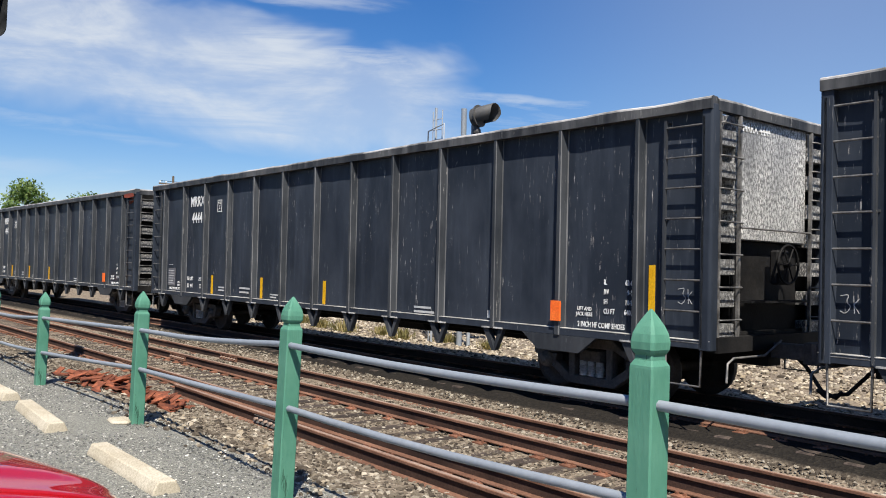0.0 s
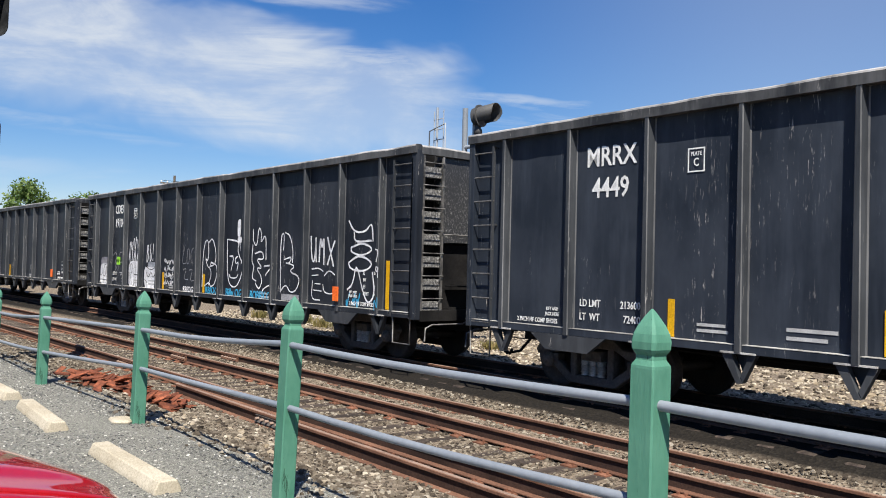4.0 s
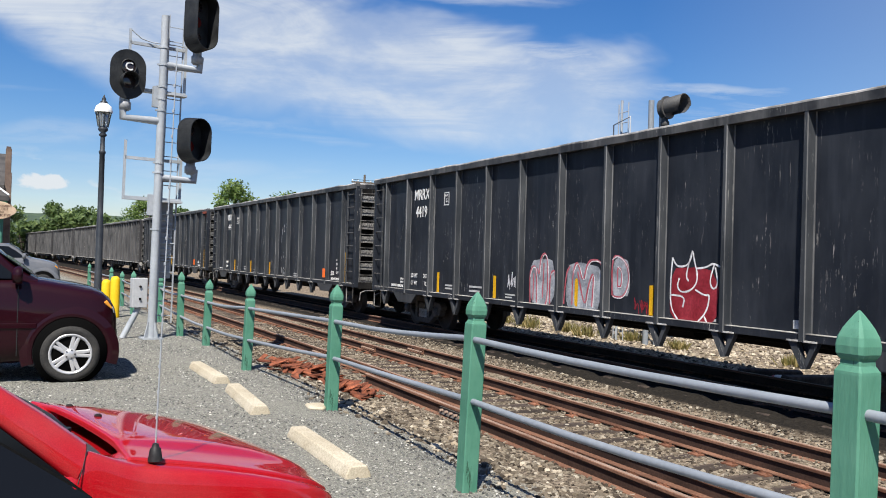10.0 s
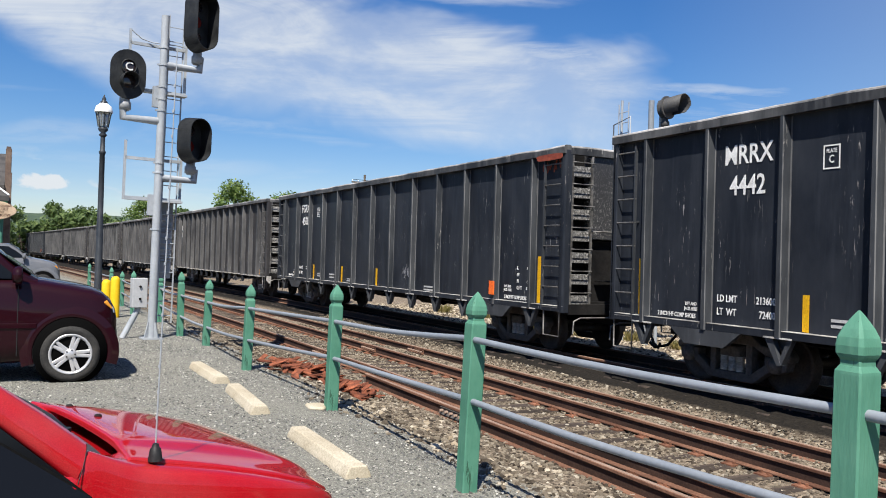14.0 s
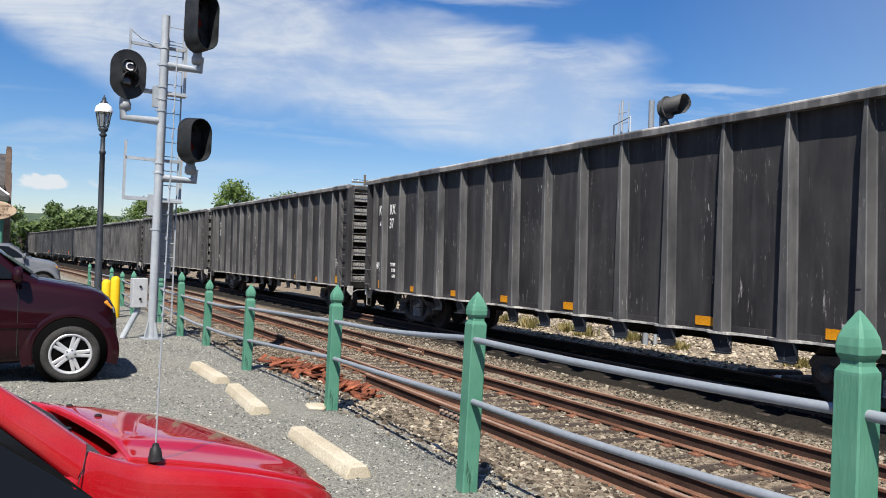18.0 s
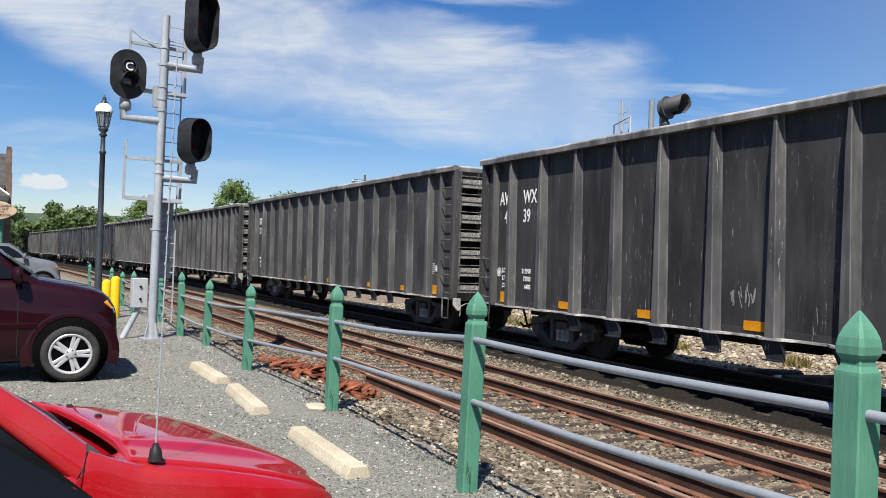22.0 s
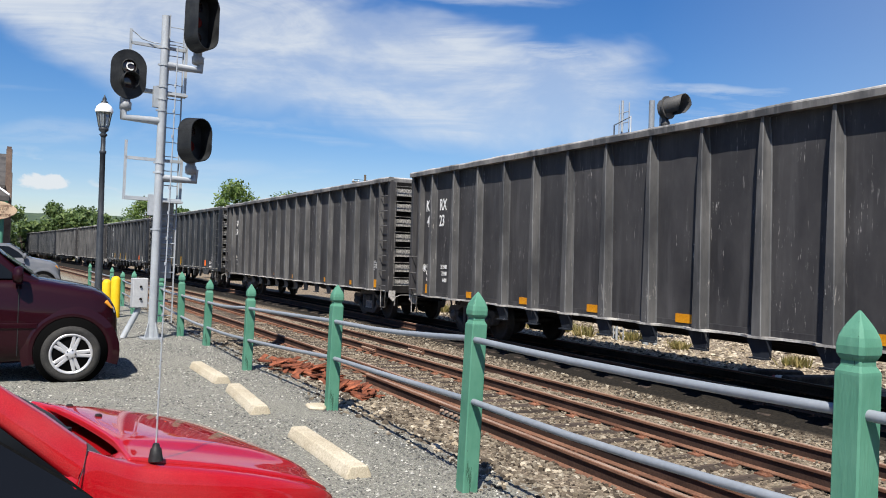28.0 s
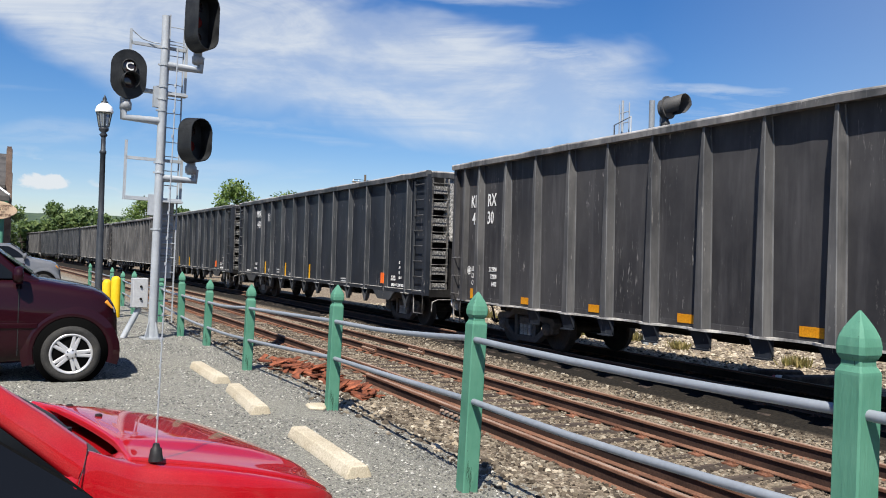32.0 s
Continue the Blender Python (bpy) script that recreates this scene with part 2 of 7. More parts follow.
def flecked(name, dark, pale, amount=0.5):
    """Blistered black paint with a dense scatter of pale chips, drawn out downwards."""
    m, nt, b = graph(name)
    t1 = tex(nt, 26.0, 6, 0.8, (1, 1.3, 0.6))
    t2 = tex(nt, 1.1, 3, 0.6, (1, 1, 0.5))
    f = ramp(nt, t1.outputs["Fac"], [(0.60 - 0.2 * amount, (0, 0, 0)), (0.66 - 0.2 * amount, (1, 1, 1))])
    f = mixc(nt, 1.0, f, ramp(nt, t2.outputs["Fac"], [(0.34, (0.3, 0.3, 0.3)), (0.62, (0.95, 0.95, 0.95))]), "MULTIPLY")
    nt.links.new(mixc(nt, f, dark, pale), b.inputs["Base Color"])
    b.inputs["Roughness"].default_value = 0.36
    bump(nt, b, t1.outputs["Fac"], 0.35, 0.008)
    return m


M["car_black"] = car_paint("car_black", (0.0135, 0.0163, 0.0225), (0.0285, 0.0325, 0.0405), 1.0, 0.38, (0.38, 0.66))
M["car_rib"] = car_paint("car_rib", (0.026, 0.0295, 0.035), (0.066, 0.070, 0.076), 0.9, 0.36)
M["car_black_faded"] = car_paint("car_black_faded", (0.0185, 0.0235, 0.033), (0.038, 0.0455, 0.059), 1.0, 0.38, (0.38, 0.66))
M["car_grey_faded"] = car_paint("car_grey_faded", (0.031, 0.0305, 0.033), (0.072, 0.070, 0.071), 1.0, 0.44)
# paler paint for the rib corners: their bright edge highlight put into the colour
M["rib_glint"] = car_paint("rib_glint", (0.055, 0.058, 0.062), (0.20, 0.20, 0.20), 1.0, 0.42)
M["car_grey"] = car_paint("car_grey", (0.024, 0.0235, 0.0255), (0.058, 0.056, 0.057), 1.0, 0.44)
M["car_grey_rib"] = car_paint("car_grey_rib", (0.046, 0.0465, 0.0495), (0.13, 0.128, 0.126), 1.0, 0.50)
M["chord"] = car_paint("chord", (0.060, 0.061, 0.064), (0.26, 0.25, 0.24), 1.0, 0.55, (0.42, 0.72))
# worn pale chord lip, with the top edge's highlight painted in
M["chord_lip_glint"] = car_paint("chord_lip_glint", (0.12, 0.12, 0.118), (0.46, 0.44, 0.42), 1.0, 0.5, (0.40, 0.62))
M["chord_black"] = car_paint("chord_black", (0.026, 0.028, 0.032), (0.13, 0.13, 0.13), 1.0, 0.45, (0.42, 0.75))
M["end_flecked"] = flecked("end_flecked", (0.11, 0.109, 0.107), (0.74, 0.73, 0.70), 0.62)
M["end_flecked_mid"] = flecked("end_flecked_mid", (0.060, 0.059, 0.058), (0.62, 0.61, 0.585), 0.52)
M["end_flecked_old"] = flecked("end_flecked_old", (0.040, 0.039, 0.038), (0.42, 0.41, 0.385), 0.42)
M["step_flecked"] = flecked("step_flecked", (0.075, 0.074, 0.074), (0.62, 0.61, 0.58), 0.48)
# flecked step paint made brighter: sunlight on the plates put into the colour
M["step_sunlit"] = flecked("step_sunlit", (0.13, 0.127, 0.122), (0.66, 0.64, 0.60), 0.52)
M["worn_edge"] = surface("worn_edge", (0.22, 0.21, 0.20), (0.62, 0.60, 0.56), 0.6, 0.2, 2.5, 30, 0.1)
M["rung_steel"] = surface("rung_steel", (0.07, 0.068, 0.066), (0.26, 0.25, 0.235), 0.5, 0.4, 4, 40, 0.1)
M["truck_steel"] = surface("truck_steel", (0.038, 0.037, 0.0375), (0.115, 0.106, 0.098), 0.7, 0, 1.5, 25, 0.3)
M["wheel_steel"] = surface("wheel_steel", (0.035, 0.03, 0.028), (0.075, 0.06, 0.05), 0.6, 0.3, 3, 30, 0.15)
M["spring_steel"] = surface("spring_steel", (0.26, 0.25, 0.235), (0.52, 0.50, 0.47), 0.5, 0.4, 6, 40, 0.1)
M["rubber"] = surface("rubber", (0.012, 0.012, 0.012), (0.028, 0.027, 0.026), 0.8, 0, 3, 40, 0.1)
M["white_paint"] = surface("white_paint", (0.62, 0.62, 0.60), (0.80, 0.80, 0.78), 0.6, 0, 6, 60, 0.03)
M["dull_white"] = surface("dull_white", (0.34, 0.34, 0.34), (0.5, 0.5, 0.49), 0.65, 0, 6, 60, 0.03)
M["spray_white"] = surface("spray_white", (0.5, 0.5, 0.52), (0.84, 0.84, 0.84), 0.7, 0, 3.5, 30, 0.02)
M["spray_lilac"] = surface("spray_lilac", (0.10, 0.095, 0.12), (0.34, 0.33, 0.38), 0.7, 0, 3.5, 30, 0.02)
M["spray_grey"] = surface("spray_grey", (0.22, 0.22, 0.23), (0.34, 0.34, 0.35), 0.7, 0, 3.5, 30, 0.02)
M["spray_fog"] = surface("spray_fog", (0.14, 0.155, 0.175), (0.42, 0.44, 0.47), 0.7, 0, 3.0, 30, 0.02)
M["spray_blue"] = surface("spray_blue", (0.03, 0.26, 0.46), (0.06, 0.38, 0.6), 0.6, 0, 3.5, 30, 0.02)
M["spray_pink"] = surface("spray_pink", (0.33, 0.04, 0.06), (0.5, 0.16, 0.19), 0.6, 0, 3.5, 30, 0.02)
M["spray_red"] = surface("spray_red", (0.17, 0.008, 0.014), (0.30, 0.03, 0.045), 0.6, 0, 3.5, 30, 0.02)
M["stripe_yellow"] = surface("stripe_yellow", (0.58, 0.30, 0.008), (0.70, 0.40, 0.012), 0.45, 0, 4, 40, 0.03)
M["reflect_orange"] = surface("reflect_orange", (0.52, 0.20, 0.006), (0.66, 0.29, 0.012), 0.45, 0, 4, 40, 0.03)
M["placard_orange"] = surface("placard_orange", (0.80, 0.12, 0.02), (0.88, 0.18, 0.03), 0.5, 0, 4, 40, 0.03)
M["label_green"] = surface("label_green", (0.25, 0.62, 0.03), (0.33, 0.72, 0.05), 0.5, 0, 4, 40, 0.03)
M["chalk_panel"] = surface("chalk_panel", (0.10, 0.10, 0.11), (0.17, 0.17, 0.18), 0.7, 0, 4, 40, 0.03)


# ---- mesh helpers ----
def box(bm, x0, x1, y0, y1, z0, z1):
    v = [bm.verts.new(p) for p in ((x0, y0, z0), (x1, y0, z0), (x1, y1, z0), (x0, y1, z0), (x0, y0, z1), (x1, y0, z1), (x1, y1, z1), (x0, y1, z1))]
    for f in ((3, 2, 1, 0), (4, 5, 6, 7), (0, 1, 5, 4), (1, 2, 6, 5), (2, 3, 7, 6), (3, 0, 4, 7)):
        bm.faces.new([v[i] for i in f])
    return v


def hexa(bm, low, high):
    """A block between two rings of points of the same count (low and high, both counter-clockwise from above)."""
    a, b = [bm.verts.new(p) for p in low], [bm.verts.new(p) for p in high]
    n = len(a)
    bm.faces.new(a[::-1]), bm.faces.new(b)
    for i in range(n):
        bm.faces.new((a[i], a[(i + 1) % n], b[(i + 1) % n], b[i]))


def cap(bm, ring):
    """Closes a ring with a flat face on corners of its own."""
    bm.faces.new([bm.verts.new(v.co) for v in ring])


def rod(bm, p, q, r, n=8, r2=None, caps=True):
    p, q = Vector(p), Vector(q)
    d = (q - p).normalized()
    a = d.orthogonal().normalized()
    b = d.cross(a)
    rings = []
    for c, s in ((p, r), (q, r if r2 is None else r2)):
        rings.append([bm.verts.new(c + (a * math.cos(2 * math.pi * i / n) + b * math.sin(2 * math.pi * i / n)) * s) for i in range(n)])
    for i in range(n):
        f = bm.faces.new((rings[0][i], rings[0][(i + 1) % n], rings[1][(i + 1) % n], rings[1][i]))
        f.smooth = n > 6
    if caps:
        cap(bm, rings[0][::-1]), cap(bm, rings[1])


def pipe(bm, pts, r, n=8):
    """A tube through points, mitred."""
    pts = [Vector(p) for p in pts]
    rings = []
    side = None
    for i, p in enumerate(pts):
        d = ((pts[i] - pts[i - 1]).normalized() if i else Vector()) + ((pts[i + 1] - pts[i]).normalized() if i + 1 < len(pts) else Vector())
        d.normalize()
        side = (side - d * side.dot(d)).normalized() if side else d.orthogonal().normalized()
        b = d.cross(side)
        rings.append([bm.verts.new(p + (side * math.cos(2 * math.pi * k / n) + b * math.sin(2 * math.pi * k / n)) * r) for k in range(n)])
    for a, b in zip(rings, rings[1:]):
        for k in range(n):
            bm.faces.new((a[k], a[(k + 1) % n], b[(k + 1) % n], b[k])).smooth = True
    cap(bm, rings[0][::-1]), cap(bm, rings[-1])


def lathe(bm, profile, at=(0, 0, 0), n=16, axis="z", smooth=True, caps=True):
    """Turns (radius, height) pairs round an axis."""
    at = Vector(at)
    rings = []
    for r, h in profile:
        ring = []
        for k in range(n):
            c, s = r * math.cos(2 * math.pi * k / n), r * math.sin(2 * math.pi * k / n)
            ring.append(bm.verts.new(at + Vector({"z": (c, s, h), "y": (c, h, -s), "x": (h, c, s)}[axis])))
        rings.append(ring)
    for a, b in zip(rings, rings[1:]):
        for k in range(n):
            bm.faces.new((a[k], a[(k + 1) % n], b[(k + 1) % n], b[k])).smooth = smooth
    if caps:
        cap(bm, rings[0][::-1]), cap(bm, rings[-1])


def slab(bm, outline, axis, a, b):
    """An outline of 2D points drawn out along an axis from a to b."""
    put = {"x": lambda u, v, w: (w, u, v), "y": lambda u, v, w: (u, w, v), "z": lambda u, v, w: (u, v, w)}[axis]
    va, vb = [bm.verts.new(put(u, v, a)) for u, v in outline], [bm.verts.new(put(u, v, b)) for u, v in outline]
    n = len(outline)
    bm.faces.new(va[::-1]), bm.faces.new(vb)
    for i in range(n):
        bm.faces.new((va[i], va[(i + 1) % n], vb[(i + 1) % n], vb[i]))


def done(bm, name, bevel=0.0, seg=1):
    bmesh.ops.recalc_face_normals(bm, faces=bm.faces[:])
    if bevel:
        bmesh.ops.bevel(bm, geom=bm.edges[:], offset=bevel, segments=seg, affect="EDGES", clamp_overlap=True)
    me = bpy.data.meshes.new(name)
    bm.to_mesh(me)
    bm.free()
    return me


def part(name, bm, material, parent=None, label="", bevel=0.0, seg=1):
    me = done(bm, name, bevel, seg)
    me.materials.append(material)
    ob = new(name, me)
    ob.parent = parent
    if label:
        tagged(ob, label)
    return ob


def shared(name, me, parent, x=0, y=0, z=0, rx=0, ry=0, rz=0, scale=None):
    ob = new(name, me)
    ob.parent = parent
    ob.matrix_basis = pose(x, y, z, rx, ry, rz)
    if scale:
        ob.scale = scale
    return ob


def holder(name, label, category, group="", m=None, kind=""):
    ob = new(name)
    ob.empty_display_size = 0.2
    tagged(ob, label, category, group, kind)
    if m is not None:
        ob.matrix_basis = m
    return ob


# ---- the railway's line: a very wide curve ----
BEND, LEAN, EASE = 0.0012, 0.0019, 305.0


def line_y(x, y0):
    return y0 + LEAN * x - 0.5 * BEND * x * x / (1 + abs(x) / EASE)


def on_line(x, y0, z=0.0):
    return pose(x, line_y(x, y0), z, 0, 0, math.degrees(math.atan(line_y(x + 0.5, 0) - line_y(x - 0.5, 0))))


TRAIN_Y, NEAR_Y, NEAR_Z = 10.90, 7.05, -0.30
LOT_Z = 0.08


def ground_z(x, y):
    v = y - line_y(max(-200.0, min(200.0, x)), 0)
    pts = ((-400, LOT_Z), (3.3, LOT_Z), (3.9, 0.0), (4.6, -0.34), (5.5, -0.41), (5.8, -0.52), (8.4, -0.52), (8.8, -0.48), (9.2, -0.32), (9.7, -0.19), (12.3, -0.19), (13.2, -0.30), (400, -0.30))
    for (a, za), (b, zb) in zip(pts, pts[1:]):
        if v <= b:
            return za + (zb - za) * max(0.0, v - a) / (b - a)
    return pts[-1][1]


def build_ground():
    xs = [-2500, -1500, -900, -600, -400, -300, -240, -200] + list(np.arange(-180, -32, 4.0)) + list(np.arange(-32, 6, 0.35)) + [6, 10, 16, 24, 40, 80, 160, 400, 1000, 2500]
    ys = [-2500, -1000, -400, -150, -70, -40] + list(np.arange(-30, 0, 3.0)) + list(np.arange(0, 14, 0.3)) + [14, 15, 17, 20, 25, 35, 60, 120, 300, 1000, 2500]
    verts = []
    for x in xs:
        for y in ys:
            z = ground_z(x, y)
            if -40 < x < 8 and 0 < y < 14:
                z += 0.05 * (noise.noise((x * 1.3, y * 1.3, 0)) * 0.5 + noise.noise((x * 4, y * 4, 3)) * 0.3) * (0.35 if y < 3.2 else 1)
            verts.append((x, y, z))
    n = len(ys)
    faces = [(i * n + j, (i + 1) * n + j, (i + 1) * n + j + 1, i * n + j + 1) for i in range(len(xs) - 1) for j in range(n - 1)]
    me = bpy.data.meshes.new("ground")
    me.from_pydata(verts, [], faces)
    me.polygons.foreach_set("use_smooth", [True] * len(faces))
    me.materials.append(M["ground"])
    return tagged(new("ground", me), "grey gravel lot running into tan railway ballast", "ground", kind="structure")


def ground_material():
    m, nt, b = graph("gravel_ground")
    tc, sep = nt.nodes.new("ShaderNodeTexCoord"), nt.nodes.new("ShaderNodeSeparateXYZ")
    nt.links.new(tc.outputs["Object"], sep.inputs[0])

    def mth(op, a, b2):
        n = nt.nodes.new("ShaderNodeMath")
        n.operation = op
        for i, s in enumerate((a, b2)):
            if isinstance(s, (int, float)):
                n.inputs[i].default_value = s
            else:
                nt.links.new(s, n.inputs[i])
        return n.outputs[0]

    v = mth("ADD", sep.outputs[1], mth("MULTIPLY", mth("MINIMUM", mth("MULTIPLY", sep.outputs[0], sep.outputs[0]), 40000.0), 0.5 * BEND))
    # across-track mask of the near-black bed: oil and painted shade
    oil_shade = mth("MULTIPLY", mth("SUBTRACT", v, 9.12), 4.0)
    oil_shade = mth("MINIMUM", mth("MAXIMUM", oil_shade, 0.0), 1.0)
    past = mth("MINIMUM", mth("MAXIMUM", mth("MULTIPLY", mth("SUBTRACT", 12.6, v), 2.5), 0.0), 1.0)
    oil_shade = mth("MULTIPLY", mth("MULTIPLY", oil_shade, past), 0.95)
    wob = tex(nt, 0.9, 4, 0.6)
    v = mth("ADD", v, mth("MULTIPLY", mth("SUBTRACT", wob.outputs["Fac"], 0.5), 1.6))
    is_bal = nt.nodes.new("ShaderNodeMapRange")
    is_bal.inputs["From Min"].default_value, is_bal.inputs["From Max"].default_value = 3.35, 4.1
    nt.links.new(v, is_bal.inputs["Value"])
    vor = tex(nt, 28.0, kind="ShaderNodeTexVoronoi")
    vor2 = tex(nt, 95.0, kind="ShaderNodeTexVoronoi")
    big = tex(nt, 0.35, 5, 0.6)
    lot = ramp(nt, vor2.outputs["Color"], [(0.08, (0.076, 0.075, 0.066)), (0.45, (0.192, 0.190, 0.166)), (0.80, (0.31, 0.305, 0.262)), (0.97, (0.70, 0.68, 0.58))])
    lot = mixc(nt, ramp(nt, big.outputs["Fac"], [(0.35, (0, 0, 0)), (0.7, (0.55, 0.55, 0.55))]), lot, (0.28, 0.274, 0.236))
    bal = ramp(nt, vor.outputs["Color"], [(0.0, (0.060, 0.046, 0.035)), (0.35, (0.150, 0.118, 0.086)), (0.7, (0.235, 0.190, 0.140)), (1.0, (0.36, 0.305, 0.228))])
    c = mixc(nt, is_bal.outputs[0], lot, bal)
    # oily cinders along the running track, the shade by the train put into their colour
    c = mixc(nt, oil_shade, c, (0.0075, 0.007, 0.0065))
    nt.links.new(c, b.inputs["Base Color"])
    b.inputs["Roughness"].default_value, b.inputs["Specular IOR Level"].default_value = 0.95, 0.15
    bump(nt, b, mixc(nt, is_bal.outputs[0], vor2.outputs["Distance"], vor.outputs["Distance"]), 0.7, 0.02)
    return m


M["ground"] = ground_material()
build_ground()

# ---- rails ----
# dark rust for the webs, with the shade below the rail head in its colour
M["rail_web_shaded"] = surface("rail_web_shaded", (0.030, 0.017, 0.013), (0.072, 0.040, 0.029), 0.9, 0, 1.5, 40, 0.3)
RAIL = [(-0.076, -0.184), (0.076, -0.184), (0.076, -0.172), (0.012, -0.158), (0.010, -0.045), (0.036, -0.034), (0.037, -0.006), (0.028, 0), (-0.028, 0), (-0.037, -0.006), (-0.036, -0.034), (-0.010, -0.045), (-0.012, -0.158), (-0.076, -0.172)]


def rail(y0, z0, x0, x1, label, straight=False):
    bm = bmesh.new()
    n = max(2, int(abs(x1 - x0) / 4))
    rings = []
    for i in range(n + 1):
        x = x0 + (x1 - x0) * i / n
        y = y0 if straight else line_y(x, y0)
        rings.append([bm.verts.new((x, y + u, z0 + w)) for u, w in RAIL])
    k = len(RAIL)
    for a, b in zip(rings, rings[1:]):
        for i in range(k):
            f = bm.faces.new((a[i], b[i], b[(i + 1) % k], a[(i + 1) % k]))
            # 1: head top, 2: web and head underside with painted shade
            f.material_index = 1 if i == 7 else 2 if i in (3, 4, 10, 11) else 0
    bm.faces.new(rings[0]), bm.faces.new(rings[-1][::-1])
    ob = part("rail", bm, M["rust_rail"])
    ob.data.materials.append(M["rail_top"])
    ob.data.materials.append(M["rail_web_shaded"])
    return tagged(ob, label, "rail", "steel rails", kind="structure")


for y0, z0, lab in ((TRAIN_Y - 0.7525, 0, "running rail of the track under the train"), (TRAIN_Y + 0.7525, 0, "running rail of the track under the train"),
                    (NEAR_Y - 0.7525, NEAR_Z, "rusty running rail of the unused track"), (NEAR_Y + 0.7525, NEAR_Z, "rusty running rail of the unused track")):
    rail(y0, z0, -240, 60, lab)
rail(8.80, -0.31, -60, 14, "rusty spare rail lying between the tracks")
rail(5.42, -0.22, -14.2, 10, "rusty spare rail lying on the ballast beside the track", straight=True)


# ---- the train ----
TOP_Z, SILL_Z = 4.15, 0.91
CAR_LONG = 19.35
H_L = CAR_LONG / 2
SHEET_Y = 1.475


def wavy_sheet(seed, x0, x1, z0, z1, y, thick, amp=0.02, step=0.35):
    """A steel side sheet, slightly dished between its ribs."""
    bm = bmesh.new()
    nx, nz_ = int((x1 - x0) / step), 8
    for face, yy in ((1, y), (-1, y + thick)):
        grid = []
        for i in range(nx + 1):
            col = []
            for j in range(nz_ + 1):
                x, z = x0 + (x1 - x0) * i / nx, z0 + (z1 - z0) * j / nz_
                edge = min(i, nx - i, 1) * min(j, nz_ - j, 1)
                col.append(bm.verts.new((x, yy + amp * edge * noise.noise((x * 0.8 + seed, z * 0.7, seed)), z)))
            grid.append(col)
        for i in range(nx):
            for j in range(nz_):
                q = [grid[i][j], grid[i + 1][j], grid[i + 1][j + 1], grid[i][j + 1]]
                bm.faces.new(q if face == 1 else q[::-1]).smooth = True
    return bm


def rib_mesh(name, mat, front_top, front, base, depth, z0, z1, taper):
    """A hat-section post on the side (towards -y), narrowing towards the top."""
    bm = bmesh.new()
    rows = [(z0, front, base, depth), (z1 - taper, front * 0.5, base * 0.66, depth), (z1, front_top, front_top + 0.03, depth * 0.86)] if taper else [(z0, front, base, depth), (z1, front_top, base, depth)]
    rings = []
    for z, f, b, d in rows:
        rings.append([bm.verts.new(p) for p in ((-b / 2, 0.01, z), (-b / 2, -0.012, z), (-f / 2 - 0.004, -d + 0.012, z), (-f / 2 + 0.007, -d, z), (f / 2 - 0.007, -d, z), (f / 2 + 0.004, -d + 0.012, z), (b / 2 - 0.02, -0.018, z), (b / 2, -0.012, z), (b / 2, 0.01, z))])
    for a, b in zip(rings, rings[1:]):
        # narrow corner and flange strips carry the painted highlight
        for i in range(9):
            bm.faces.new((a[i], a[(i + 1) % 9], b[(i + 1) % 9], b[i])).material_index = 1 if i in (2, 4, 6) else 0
    bm.faces.new(rings[0][::-1]), bm.faces.new(rings[-1])
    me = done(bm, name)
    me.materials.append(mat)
    me.materials.append(M["rib_glint"])
    return me


def v_gusset():
    """An open V bracket below the sill."""
    bm = bmesh.new()
    slab(bm, [(-0.24, 0.0), (-0.10, 0.0), (0.005, -0.27), (0.06, -0.36), (-0.02, -0.37)], "y", -0.09, 0.0)
    slab(bm, [(0.24, 0.0), (0.15, 0.0), (0.03, -0.27), (0.06, -0.355)], "y", -0.085, 0.0)
    slab(bm, [(-0.12, 0.0), (0.16, 0.0), (0.02, -0.30)], "y", 0.04, 0.06)
    k = len(bm.faces)
    box(bm, -0.24, 0.24, -0.12, 0.0, 0.0, 0.022)
    bm.faces.ensure_lookup_table()
    for f in bm.faces[k:]:
        f.material_index = 1
    me = done(bm, "gusset")
    me.materials.append(M["car_rib"])
    me.materials.append(M["worn_edge"])
    return me


def box_gusset():
    """A trapezoid web under the sill with a turned-out foot."""
    bm = bmesh.new()
    slab(bm, [(-0.26, 0.0), (0.19, 0.0), (0.17, -0.27), (-0.11, -0.27), (-0.17, -0.15)], "y", -0.02, 0.0)
    box(bm, -0.12, 0.18, -0.10, 0.02, -0.29, -0.268)
    slab(bm, [(-0.10, 0.0), (0.02, 0.0), (0.02, -0.27)], "x", 0.165, 0.185)
    me = done(bm, "gusset")
    me.materials.append(M["car_black"])
    return me


def ladder_part(parent, mat, x0, x1, y, z0, rungs, pitch, out, stile=True):
    """A side ladder: straight round rungs, held by stand-off stiles or by the posts beside it."""
    top = z0 + pitch * (rungs - 1)
    s = -1 if y < 0 else 1
    ob = None
    if stile:
        bm = bmesh.new()
        for x in (x0, x1):
            box(bm, x - 0.016, x + 0.016, min(y + s * 0.07, y + s * out), max(y + s * 0.07, y + s * out), z0 - 0.05, top + 0.10)
            for z in (z0 - 0.04, (z0 + top) / 2 + 0.2, top + 0.06):
                box(bm, x - 0.014, x + 0.014, min(y, y + s * 0.071), max(y, y + s * 0.071), z, z + 0.03)
        ob = part("ladder", bm, mat, parent)
    bm = bmesh.new()
    rod(bm, (x0 - 0.02, s * (out - 0.02), 0), (x1 + 0.02, s * (out - 0.02), 0), 0.0135, 7)
    me = done(bm, "rung")
    me.materials.append(M["rung_steel"])
